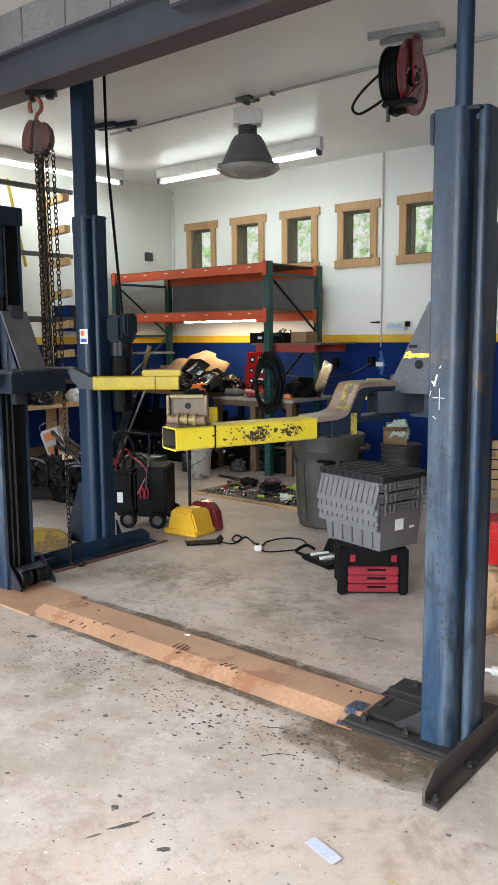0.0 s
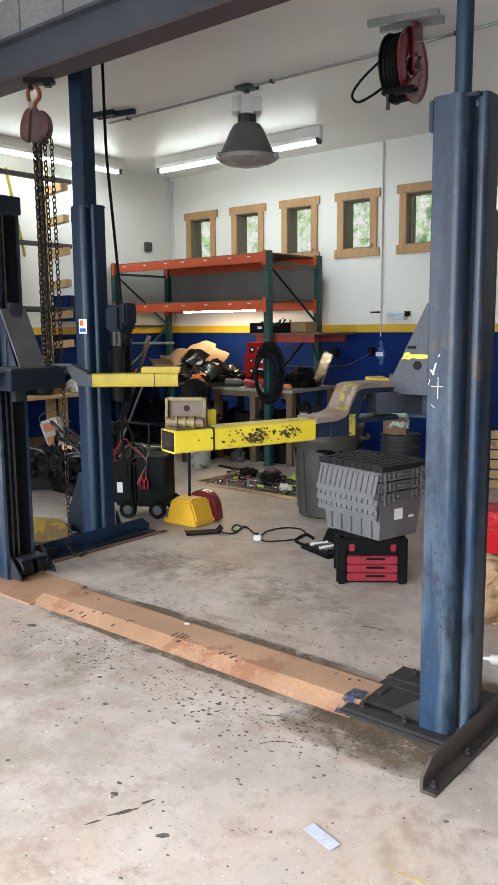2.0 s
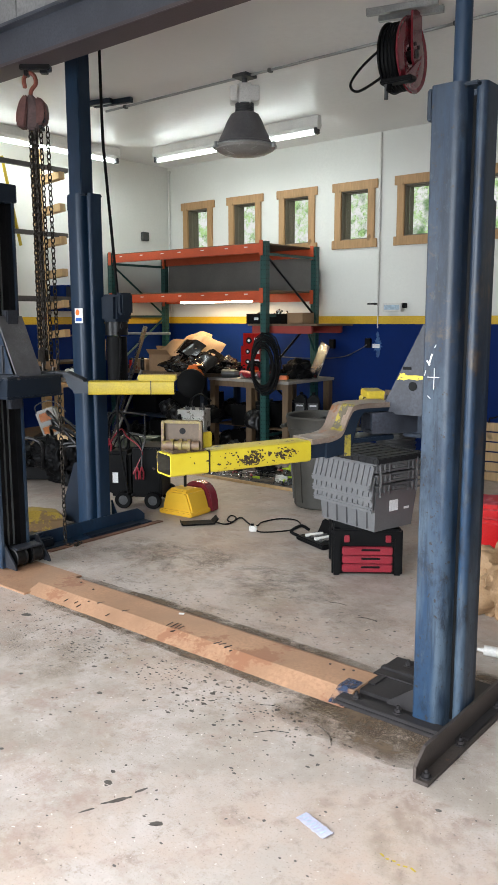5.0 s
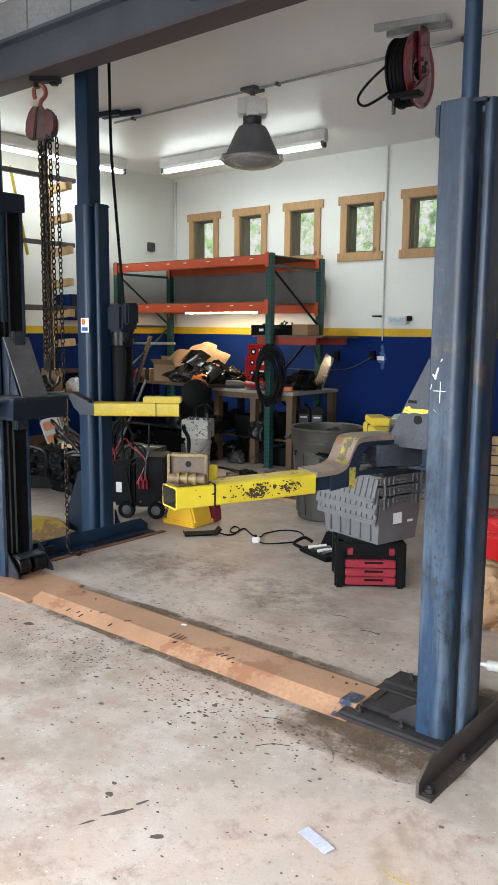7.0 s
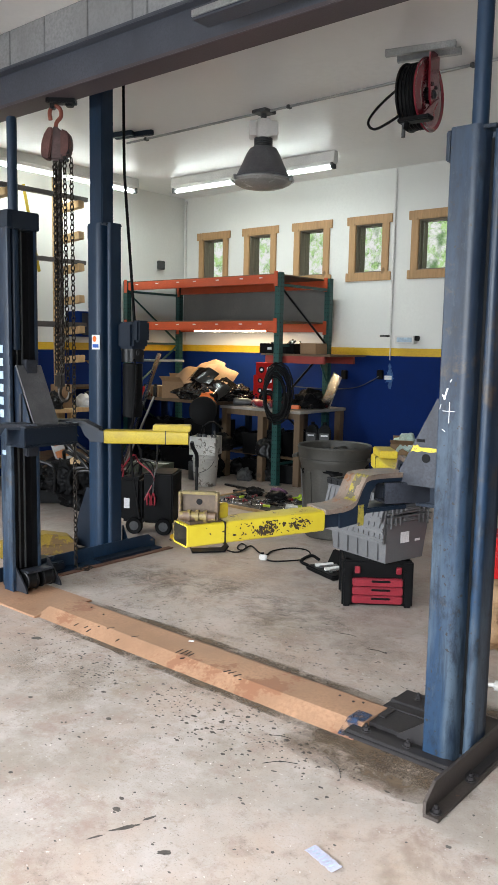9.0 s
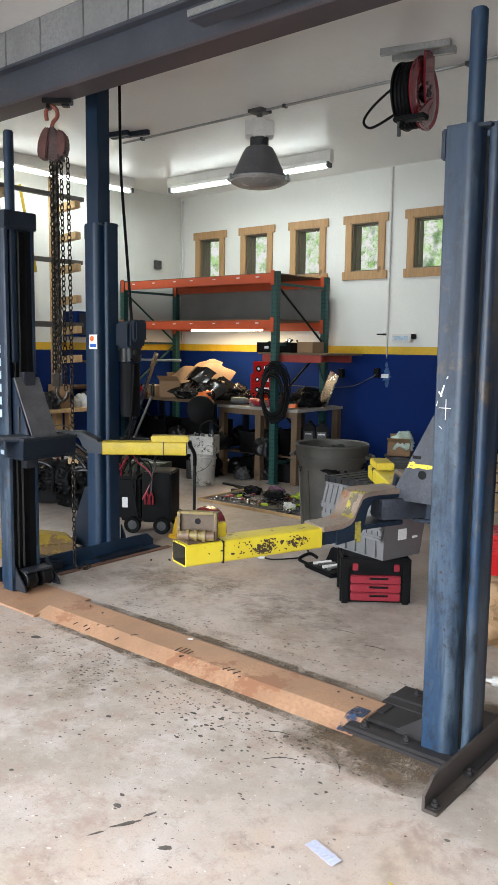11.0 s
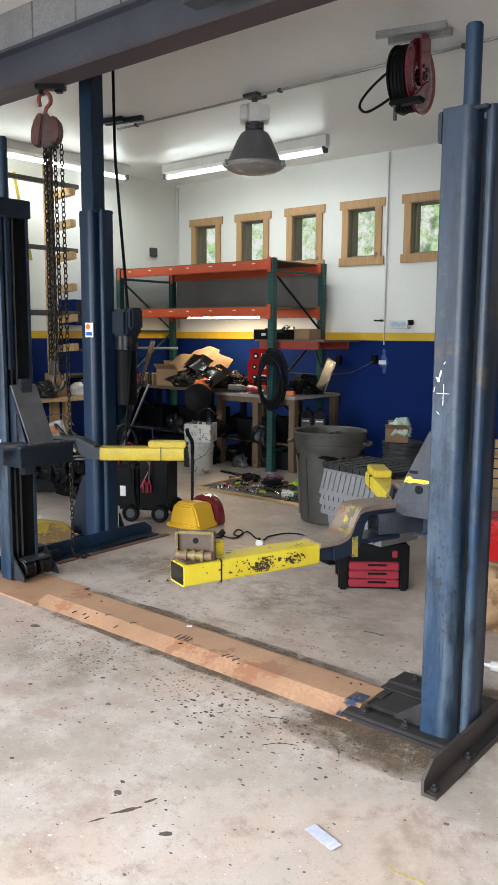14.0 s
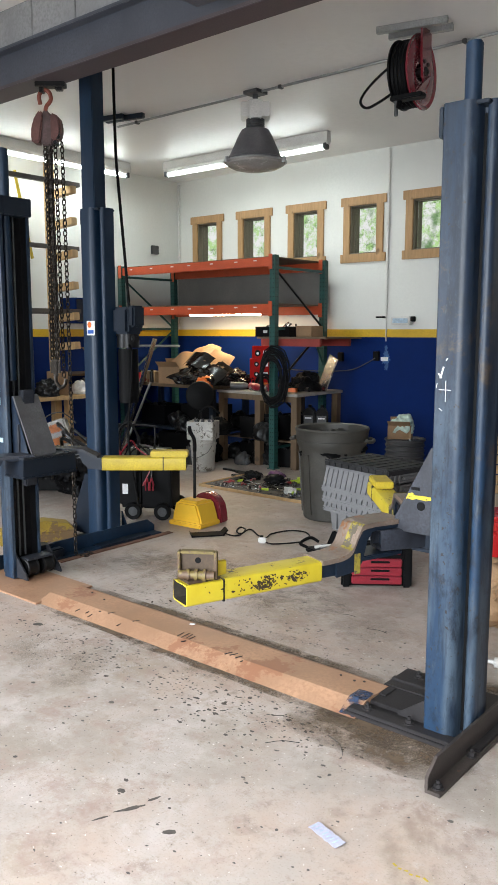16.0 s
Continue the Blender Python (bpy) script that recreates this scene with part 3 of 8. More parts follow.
def angle_iron(t, x, y0, y1, leg=0.095, high=0.11, material=None, flip=1):
    bm = bmnew()
    box(bm, flip * leg / 2, (y0 + y1) / 2, 0.008, leg, y1 - y0, 0.014, 0.002)
    prism(bm, [(y0, 0.016), (y0, 0.06), (y0 + 0.07, high), (y1 - 0.07, high), (y1, 0.06), (y1, 0.016)], 0, 0.012, Matrix(((0, 0, flip, 0), (1, 0, 0, 0), (0, 1, 0, 0), (0, 0, 0, 1))))
    return part("base_angle", bm, material or ANGLE_STEEL, t, "rusty steel base angle", at=pose(x, 0, 0))


GUSSET_STEEL = mat("rubbed_grey_plate", (0.115, 0.115, 0.12), 0.45, 0.2, vary=0.35, scale=7, wear=(0.14, 0.08, 0.045), wear_amt=0.3, wear_scale=8)
LX, LY, HALF, LH = -1.74, 0.60, 1.46, 2.44
MDX, MDY = 0.056, -0.067  # the camera-side mast stands a little out and forward


def near_lift():
    t = thing("two_post_lift", "worn blue two-post car lift with yellow arms", "car lift", LX, LY)
    for side in (1, -1):
        mast(t, side * HALF + (MDX if side > 0 else -0.012), side, LH, 0.187 if side > 0 else 0.21, 0.17 if side > 0 else 0.22, -0.055 + MDY if side > 0 else -0.02, LIFT_WORN)
        bm = bmnew()
        if side > 0:
            box(bm, HALF + 0.10, 0.0, 0.012, 0.40, 0.42, 0.024, 0.003)
        else:
            box(bm, -1.49, -0.085, 0.006, 1.00, 0.43, 0.012, 0.003)
        part("base_plate", bm, PLATE if side > 0 else ORANGE, t)
    # right foot: flat tongue, gusset and outer angle
    bm = bmnew()
    box(bm, 1.448, 0.02, 0.010, 0.556, 0.56, 0.018, 0.003)
    part("foot_tongue", bm, PLATE, t, "oily dark foot plate")
    bm = bmnew()
    box(bm, 1.455, -0.225, 0.028, 0.54, 0.06, 0.016, 0.003)
    part("front_strip", bm, PLATE, t)
    bm = bmnew()
    box(bm, 1.325, -0.02, 0.029, 0.265, 0.24, 0.018, 0.003)
    box(bm, 1.325, 0.04, 0.041, 0.255, 0.012, 0.006, 0.002)
    box(bm, 1.325, 0.125, 0.032, 0.27, 0.03, 0.024, 0.002)
    box(bm, 1.24, -0.02, 0.041, 0.05, 0.10, 0.006, 0.002)
    part("cable_channel", bm, PLATE, t, "raised greasy cable channel")
    for yy in (-0.160, 0.145):
        bm = bmnew()
        prism(bm, [(0, 0), (-0.14, 0), (-0.13, 0.016), (-0.01, 0.105), (0, 0.105)], -0.005, 0.005, pose(HALF + MDX, yy, 0.030, 90))
        part("foot_gusset", bm, PLATE, t)
    angle_iron(t, 1.712, -0.565, 0.62, leg=0.060)
    for x, y in ((1.746, -0.53), (1.746, -0.25), (1.746, 0.1), (1.262, -0.214), (1.458, -0.214), (1.262, 0.24)):
        bolt(t, x, y, 0.016 if x > 1.5 else (0.036 if y < 0 else 0.019))
    # left foot
    for yy in (-0.10, 0.16):
        bm = bmnew()
        prism(bm, [(0, 0), (0.15, 0), (0.14, 0.03), (0.02, 0.16), (0, 0.16)], -0.006, 0.006, pose(-HALF - 0.045, yy, 0.024, 90))
        part("foot_gusset", bm, LIFT_GREY, t)
    bm = bmnew()
    box(bm, -1.44, 0.03, 0.145, 0.10, 0.19, 0.014, 0.003)
    part("roller_guard", bm, LIFT_GREY, t)
    bm = bmnew()
    for yy in (-0.03, 0.09):
        cyl(bm, (-1.44, yy - 0.035, 0.085), (-1.44, yy + 0.035, 0.085), 0.055)
        torus(bm, None, 0.055, 0.008, Matrix.Translation((-1.44, yy - 0.035, 0.085)) @ pose(0, 0, 0, 90))
        torus(bm, None, 0.055, 0.008, Matrix.Translation((-1.44, yy + 0.035, 0.085)) @ pose(0, 0, 0, 90))
    part("cable_pulley", bm, BLACK_STEEL, t, "greasy black pulley")
    angle_iron(t, -1.735, -0.45, 0.6, material=LIFT_DARK, flip=-1)
    # brand letters on the mast drawn as plain bars
    for i in range(6):
        bm = bmnew()
        box(bm, -HALF - 0.095, -0.1325, 1.18 + 0.082 * i, 0.040, 0.003, 0.050)
        part("column_marking", bm, PALE_BLUE, t, "white painted bar")
    bm = bmnew()
    box(bm, -HALF - 0.08, -0.1325, 0.93, 0.04, 0.003, 0.03, 0.001)
    part("column_sticker", bm, PALE_BLUE, t)
    # chalk cross and smear on the right mast
    bm = bmnew()
    box(bm, HALF + MDX + 0.046, -0.1412 + MDY, 1.405, 0.048, 0.002, 0.0022)
    box(bm, HALF + MDX + 0.049, -0.1412 + MDY, 1.400, 0.0022, 0.0024, 0.08)
    box(bm, 0, 0, 0, 0.006, 0.002, 0.045, 0.0, pose(HALF + MDX + 0.032, -0.1412 + MDY, 1.470, 0, 16))
    box(bm, 0, 0, 0, 0.005, 0.0024, 0.022, 0.0, pose(HALF + MDX + 0.024, -0.1412 + MDY, 1.458, 0, -40))
    box(bm, 0, 0, 0, 0.003, 0.002, 0.012, 0.0, pose(HALF + MDX + 0.05, -0.1412 + MDY, 1.520, 0, 30))
    box(bm, 0, 0, 0, 0.002, 0.002, 0.02, 0.0, pose(HALF + MDX + 0.012, -0.1412 + MDY, 1.420, 0, 12))
    box(bm, 0, 0, 0, 0.002, 0.002, 0.016, 0.0, pose(HALF + MDX + 0.03, -0.1412 + MDY, 1.330, 0, -50))
    part("chalk_mark", bm, WHITE_PAPER, t, "white chalk cross")
    # slim cover behind the right mast
    bm = bmnew()
    box(bm, HALF + MDX + 0.175, 0.02 + MDY, 1.05, 0.024, 0.04, 2.0, 0.006)
    part("cable_cover", bm, LIFT_DARK, t)
    return t


def floor_cover():
    t = thing("floor_plate_cover", "worn orange steel cable cover across the floor", "floor cover", -1.635, 0.52)
    L = 2.25
    prof = [(-0.19, 0.002), (-0.10, 0.045), (0.09, 0.048), (0.185, 0.002)]
    bm = bmnew()
    n = 18
    rows = []
    for i in range(n + 1):
        x = -L / 2 + L * i / n
        rows.append([bm.verts.new((x + (0.05 * (p[0] + 0.19) / 0.37 if i == 0 else 0), p[0], p[1] + 0.0025 * noise.noise(Vector((x * 3, p[0] * 9, 0))))) for j, p in enumerate(prof)])
    for a, b in zip(rows, rows[1:]):
        for j in range(3):
            bm.faces.new((a[j], b[j], b[j + 1], a[j + 1]))
    for r in (rows[0], rows[-1]):
        bm.faces.new(r)
    bm.faces.new([r[0] for r in rows] + [r[3] for r in rows[::-1]])
    bmesh.ops.triangulate(bm, faces=[f for f in bm.faces if len(f.verts) > 4])
    part("cover_plate", bm, ORANGE, t)
    bm = bmnew()
    prism(bm, [(-0.185, 0.004), (-0.10, 0.050), (-0.02, 0.051), (-0.09, 0.047)], -0.03, 0.045, Matrix(((0, 0, 1, L / 2 - 0.05), (1, 0, 0, 0), (0, 1, 0, 0.001), (0, 0, 0, 1))))
    part("blue_end", bm, BLUE_DULL, t, "patch of dull blue paint at the end")
    for x, y in ((0.9, 0.05), (0.98, 0.04), (1.02, 0.06), (-0.9, 0.05), (-0.75, 0.02)):
        bm = bmnew()
        cyl(bm, (x, y, 0.045), (x, y, 0.0505), 0.006, seg=10)
        part("screw_head", bm, PLATE, t)
    for i, (x, y, rz) in enumerate(((0.33, -0.09, 70), (0.36, -0.085, 66), (0.40, -0.092, 72), (0.44, -0.10, 68), (0.05, -0.11, 60), (-0.62, -0.10, 55), (-0.55, -0.09, 60), (-0.35, -0.085, 62))):
        bm = bmnew()
        box(bm, 0, 0, 0, 0.045, 0.007, 0.004, 0.001)
        part("gouge", bm, PLATE, t, at=pose(x, y, 0.0445 if y > -0.1 else 0.040, 20 if y < -0.1 else 0, 0, rz))
    for x, y, L, rz in ((-0.02, -0.075, 0.06, 52), (0.01, -0.07, 0.07, 50), (0.035, -0.065, 0.06, 54), (0.06, -0.07, 0.05, 49), (-0.78, -0.145, 0.07, 58), (-0.70, -0.140, 0.05, 55), (-0.66, -0.15, 0.08, 60), (-0.42, -0.145, 0.06, 57)):
        bm = bmnew()
        box(bm, 0, 0, 0, L, 0.006, 0.002, 0.0008)
        part("gouge", bm, PLATE, t, at=pose(x, y, 0.0485 if y > -0.1 else 0.003 + 0.5 * (y + 0.19), 0 if y > -0.1 else 26, 0, rz + 46))
    bm = bmnew()
    box(bm, 0.0, 0.07, 0.053, 0.03, 0.018, 0.004, 0.001, pose(-0.03, 0, 0, 0, 0, 30))
    part("chip", bm, WHITE_PAPER, t, "pale chip lying on the plate")


BORE = mat("dark_rusty_bore", (0.045, 0.038, 0.028), 0.6, 0.2, vary=0.4, scale=12)
BARE = mat("bare_brown_chip", (0.035, 0.022, 0.014), 0.6, 0.1, vary=0.4, scale=30)


def bare_patches(car, base, y, zb, h, spots):
    """Knocked-off paint on an arm's flank: many small ragged flakes."""
    rnd = random.Random(17)
    bm = bmnew()
    for cx, cz, sx, sz, n in spots:
        for _ in range(n):
            x, z = rnd.gauss(cx, sx), zb + h * min(0.93, max(0.07, rnd.gauss(cz, sz)))
            r, el, a = rnd.uniform(0.0012, 0.0048), rnd.uniform(0.9, 2.6), rnd.uniform(-0.4, 1.6)
            vs = []
            for k in range(7):
                q, rr = 2 * math.pi * k / 7, r * rnd.uniform(0.55, 1.2)
                u, v = rr * el * math.cos(q), rr * math.sin(q)
                vs.append(bm.verts.new((x + u * math.cos(a) - v * math.sin(a), y + rnd.uniform(0, 0.0004), min(zb + h - 0.012, max(zb + 0.012, z + u * math.sin(a) + v * math.cos(a))))))
            bm.faces.new(vs)
    tagged(part("bare_patch", bm, BARE, car, "ragged bare steel where paint is gone", at=base), kind="stuff")


def swing_arm(car, root, tip, zb, w=0.115, h=0.08, reach=0.30, neck=True, goose=0.115, gap=0.0):
    """A telescoping arm from its pivot to its tip, z given at the tube's underside; makes parts of the carriage."""
    r, p = Vector(root), Vector(tip)
    u = (p - r).normalized()
    L = (p - r).length
    ang = math.degrees(math.atan2(u.y, u.x))
    base = pose(r.x, r.y, 0, 0, 0, ang)  # local x runs out along the arm
    x0 = reach
    bm = bmnew()
    # open square tube with thickness
    th = 0.006
    def section(inset, rad):
        out = []
        for cx, cz, a0 in ((-1, 0, 180), (1, 0, 270), (1, 1, 0), (-1, 1, 90)):
            for k in range(4):
                a = radians(a0 + 30 * k)
                out.append((cx * (w / 2 - inset - rad) + rad * math.cos(a), inset + rad + cz * (h - 2 * inset - 2 * rad) + rad * math.sin(a)))
        return out
    o, i_ = section(0, 0.013), section(th, 0.006)
    M = Matrix(((0, 0, 1, 0), (1, 0, 0, 0), (0, 1, 0, zb), (0, 0, 0, 1)))
    vo0 = [bm.verts.new(M @ Vector((a, b, x0 + gap))) for a, b in o]
    vo1 = [bm.verts.new(M @ Vector((a, b, L))) for a, b in o]
    vi0 = [bm.verts.new(M @ Vector((a, b, x0 + gap))) for a, b in i_]
    vi1 = [bm.verts.new(M @ Vector((a, b, L))) for a, b in i_]
    for k in range(16):
        j = (k + 1) % 16
        bm.faces.new((vo0[k], vo0[j], vo1[j], vo1[k]))
        bm.faces.new((vo0[j], vo0[k], vi0[k], vi0[j]))
        bm.faces.new((vo1[k], vo1[j], vi1[j], vi1[k]))
    bore = bmnew()
    b0 = [bore.verts.new(M @ Vector((a, b, x0 + gap))) for a, b in i_]
    b1 = [bore.verts.new(M @ Vector((a, b, L - 0.001))) for a, b in i_]
    for k in range(16):
        j = (k + 1) % 16
        bore.faces.new((b0[j], b0[k], b1[k], b1[j]))
    bore.faces.new(b0)
    part("tube_bore", bore, BORE, car, "dark rusty inside of the arm tube", at=base)
    part("outer_tube", bm, YELLOW if neck else YELLOW_FLAT, car, "chipped yellow square arm tube", at=base)
    bm = bmnew()
    box(bm, x0 * 0.5 + L * 0.5 - 0.1, 0, zb + h / 2, 0.006, w + 0.004, h + 0.004, 0.001)
    part("tube_joint", bm, BLACK_STEEL, car, at=base @ pose(L * 0.5 - x0 * 0.5 - 0.05, 0, 0))
    bm = bmnew()
    box(bm, x0 + 0.005 + gap / 2, 0, zb + h / 2, 0.21 + gap, w - 0.020, h - 0.019, 0.004)
    part("inner_tube", bm, LIFT_DARK, car, "dark inner arm tube", at=base)
    # gooseneck: two side cheeks and a top strap that rise to the pivot
    pts = [(x0 + 0.0, h * 0.95), (x0 - 0.03, h * 1.0), (x0 - 0.075, h + 0.02), (x0 - 0.11, h + goose * 0.75), (x0 - 0.15, h + goose), (x0 - 0.34, h + goose)]
    low = [(x0 - 0.34, h + goose - 0.022), (x0 - 0.178, h + goose - 0.022), (x0 - 0.150, h + goose * 0.5), (x0 - 0.125, h * 0.62), (x0 - 0.085, h * 0.22), (x0, h * 0.08)]
    for yy in (-w / 2 - 0.006, w / 2 - 0.006):
        bm = bmnew()
        prism(bm, pts + low, yy, yy + 0.012, Matrix(((1, 0, 0, 0), (0, 0, -1, 0), (0, 1, 0, zb), (0, 0, 0, 1))))
        bmesh.ops.triangulate(bm, faces=[f for f in bm.faces if len(f.verts) > 4])
        part("gooseneck_cheek", bm, LIFT_DARK, car, "dark steel gooseneck cheek", at=base)
    bm = bmnew()
    run = spline([(a, 0, b) for a, b in ([(x0 + gap, h - 0.006), (x0 + 0.01, h - 0.004)] if gap else []) + pts[1:]], 4)
    tops = [[bm.verts.new((q.x, s * (w / 2 + 0.0085), q.z + zb + dz)) for s in (-1, 1) for dz in (-0.008, 0.012)] for q in run]
    for a, b in zip(tops, tops[1:]):
        for i0, i1 in ((0, 1), (1, 3), (3, 2), (2, 0)):
            bm.faces.new((a[i0], a[i1], b[i1], b[i0]))
    bm.faces.new([tops[0][k] for k in (0, 1, 3, 2)])
    bm.faces.new([tops[-1][k] for k in (0, 1, 3, 2)])
    part("gooseneck_strap", bm, TAN_STEEL if neck else LIFT_GREY, car, "bare steel strap with yellow overspray" if neck else "grey steel strap", at=base)
    if neck:
        bm = bmnew()
        rise = [q for q in run if x0 - 0.135 < q.x < x0 - 0.06]
        rows = [(bm.verts.new((q.x, -0.004, q.z + zb + 0.0165)), bm.verts.new((q.x - 0.004, w / 2 + 0.0086, q.z + zb + 0.0165))) for q in rise]
        for a, b in zip(rows, rows[1:]):
            bm.faces.new((a[0], a[1], b[1], b[0]))
        part("overspray_patch", bm, OVERSPRAY, car, "smear of yellow paint", at=base)
    for yy in ((-1, 1) if neck else ()):
        bm = bmnew()
        box(bm, x0 - 0.100, yy * (w / 2 + 0.007), zb + h * 0.62, 0.030, 0.002, h * 1.05, 0.0008)
        part("overspray_band", bm, OVERSPRAY, car, "smear of yellow paint", at=base)
    if neck:
        bm = bmnew()
        zt, zl, hw = zb + h + goose - 0.026, zb + h + goose - 0.112, w / 2 - 0.006
        for cx, cz, sx, sz in ((-hw + 0.005, (zt + zl) / 2, 0.010, zt - zl), (hw - 0.005, (zt + zl) / 2, 0.010, zt - zl), (0, zt - 0.005, 2 * hw - 0.021, 0.010), (0, zl + 0.005, 2 * hw - 0.021, 0.010)):
            box(bm, -0.12, cx, cz, 0.24, sx, sz, 0.003)
        end = r + u * (x0 - 0.235)
        turned = pose(end.x, end.y, 0, 0, 0, ang - 12) @ pose(0, 0.016, 0)
        part("socket_tube", bm, LIFT_GREY, car, "dark open square socket tube", at=turned)
        bm = bmnew()
        box(bm, -0.15, 0, (zt + zl) / 2, 0.18, 2 * hw - 0.022, zt - zl - 0.022)
        part("socket_core", bm, RUBBER, car, at=turned)
        bm = bmnew()
        box(bm, x0 - 0.215, 0, zb + h * 0.80, 0.25, w + 0.010, 0.020, 0.004)
        part("fork_plate", bm, LIFT_DARK, car, "dark lower fork plate", at=base)
    return base, L


def flip_pad(car, base, L, zt):
    """Flip-up lifting pad near the arm's tip."""
    bm = bmnew()
    for yy in (-0.067, 0.067):
        box(bm, 0.008, yy, 0.05, 0.034, 0.010, 0.10, 0.003)
    box(bm, 0.008, 0, 0.096, 0.034, 0.124, 0.010, 0.003)
    part("flip_frame", bm, PAD_RUSTY, car, "rusty yellow raised rim", at=base @ pose(L - 0.075, 0.0, zt + 0.008, 0, 0, 52))
    bm = bmnew()
    box(bm, -0.004, 0, 0.046, 0.010, 0.124, 0.088, 0.002)
    part("flip_plate", bm, PAD_INNER, car, "rusty yellow flip-up pad plate", at=base @ pose(L - 0.075, 0.0, zt + 0.008, 0, 0, 52))
    bm = bmnew()
    cyl(bm, (0.0, -0.066, 0.018), (0.0, 0.066, 0.018), 0.016)
    for yy in (-0.03, 0.0, 0.03):
        cyl(bm, (0.0, yy - 0.006, 0.018), (0.0, yy + 0.006, 0.018), 0.022)
    part("pad_hinge", bm, PAD_RUSTY, car, at=base @ pose(L - 0.075, 0.0, zt + 0.006, 0, 0, 52) @ pose(0.032, 0, 0))
    bm = bmnew()
    box(bm, 0, 0, 0.005, 0.13, 0.10, 0.009, 0.003)
    part("pad_saddle", bm, PAD_INNER, car, "rusty pad saddle", at=base @ pose(L - 0.075, 0, zt))
    bm = bmnew()
    box(bm, 0, 0, 0.035, 0.06, 0.02, 0.055, 0.004)
    part("pad_cheek", bm, YELLOW_FLAT, car, at=base @ pose(L - 0.150, 0.02, zt, 0, 0, 10))
    bm = bmnew()
    cyl(bm, (-0.004, 0, 0.05), (0.003, 0, 0.05), 0.011)
    part("pad_hole", bm, RUBBER, car, at=base @ pose(L - 0.075, 0.0, zt + 0.020, 0, 0, 52))


def carriages(t):
    out = []
    for side in (1, -1):
        # sliding carriage; everything here is in the lift's own space at the first moment
        bm = bmnew()
        xs = side * HALF
        box(bm, xs + (0.045 if side > 0 else 0.02), 0, 1.53, 0.05, 0.085, 0.62, 0.006)
        box(bm, xs + (0.02 if side > 0 else 0.055), 0, 1.52 if side > 0 else 1.46, 0.03, 0.20, 0.22 if side > 0 else 0.34, 0.006)
        car = part("carriage", bm, LIFT_GREY, t, "grey steel carriage that slides on the column")
        # cheek gussets
        for yy in ((-0.125, 0.125) if side > 0 else (-0.085, 0.072)):
            bm = bmnew()
            foot = 0.045 if side > 0 else -0.01
            prism(bm, [(0.02, 0.40), (-0.015, 0.40), (-0.19, 0.06), (-0.19, foot), (0.02, foot)], -0.006, 0.006, pose(xs + (0.03 if side > 0 else 0), yy, 1.365 if side > 0 else 1.40, 90) @ Matrix.Diagonal((side, 1, 1, 1)))
            part("gusset_cheek", bm, LIFT_GREY if side > 0 else LIFT_WORN, car, "sloping grey gusset plate")
        if side < 0:
            bm = bmnew()
            prism(bm, [(-0.004, 0.41), (-0.020, 0.408), (-0.197, 0.06), (-0.197, 0.0), (-0.186, 0.0), (-0.186, 0.058)], -0.085, 0.098, pose(xs, 0, 1.395, 90) @ Matrix.Diagonal((side, 1, 1, 1)))
            bmesh.ops.triangulate(bm, faces=[f for f in bm.faces if len(f.verts) > 4])
            part("gusset_face", bm, GUSSET_STEEL, car, "sloping bare steel face plate")
        # arm housing: two plates top and bottom, and a box between
        bm = bmnew()
        box(bm, xs - side * (0.10 if side > 0 else 0.13), 0.02, 1.425 if side > 0 else 1.432, 0.18 if side > 0 else 0.21, 0.26 if side > 0 else 0.41, 0.012, 0.004)
        part("top_yoke", bm, LIFT_DARK if side > 0 else LIFT_GREY, car)
        bm = bmnew()
        if side > 0:
            box(bm, xs - 0.05, 0.06, 1.318, 0.12, 0.20, 0.018, 0.004)
        else:
            box(bm, xs + 0.12, 0.02, 1.310, 0.21, 0.41, 0.014, 0.004)
        part("bottom_yoke", bm, LIFT_DARK, car)
        bm = bmnew()
        if side > 0:
            box(bm, xs - 0.06, 0.05, 1.375, 0.14, 0.18, 0.10, 0.004)
        else:
            box(bm, xs + 0.12, 0.02, 1.37, 0.20, 0.40, 0.11, 0.004)
        part("yoke_box", bm, LIFT_DARK, car)
        for yy in (-0.13, 0.17):
            bm = bmnew()
            cyl(bm, (xs - side * 0.19, yy, 1.30), (xs - side * 0.19, yy, 1.444), 0.020)
            part("pivot_pin", bm, LIFT_DARK, car)
        # lifting ram above the column
        bm = bmnew()
        rx, ry = (xs + 0.070 + MDX, -0.045 + MDY) if side > 0 else (xs - 0.070, -0.045)
        top = 3.255 if side > 0 else 3.325
        cyl(bm, (rx, ry, 1.9), (rx, ry, top), 0.031, seg=24)
        cyl(bm, (rx, ry, top), (rx, ry, top + 0.007), 0.026, seg=24)
        part("ram_tube", bm, LIFT_BLUE, car, "blue painted lifting cylinder")
        out.append(car)
    right, left = out
    # right carriage: one arm towards the door side, one to the back
    base, L = swing_arm(right, (-0.425 - LX, 0.60 - LY, 0), (-0.785 - LX, -0.42 - LY, 0), 1.250, reach=0.425, gap=0.07)
    flip_pad(right, base, L, 1.250 + 0.08)
    bare_patches(right, base, 0.0580, 1.250, 0.08, ((0.775, 0.38, 0.022, 0.16, 90), (0.740, 0.55, 0.020, 0.18, 70), (0.615, 0.52, 0.024, 0.13, 60), (0.83, 0.6, 0.14, 0.30, 50), (0.68, 0.6, 0.005, 0.04, 10)))
    base, L = swing_arm(right, (-0.45 - LX, 0.76 - LY, 0), (-1.17 - LX, 1.59 - LY, 0), 1.275, reach=0.42, goose=0.09)
    bm = bmnew()
    box(bm, L - 0.12, 0, 1.275 + 0.08 + 0.022, 0.22, 0.10, 0.04, 0.005)
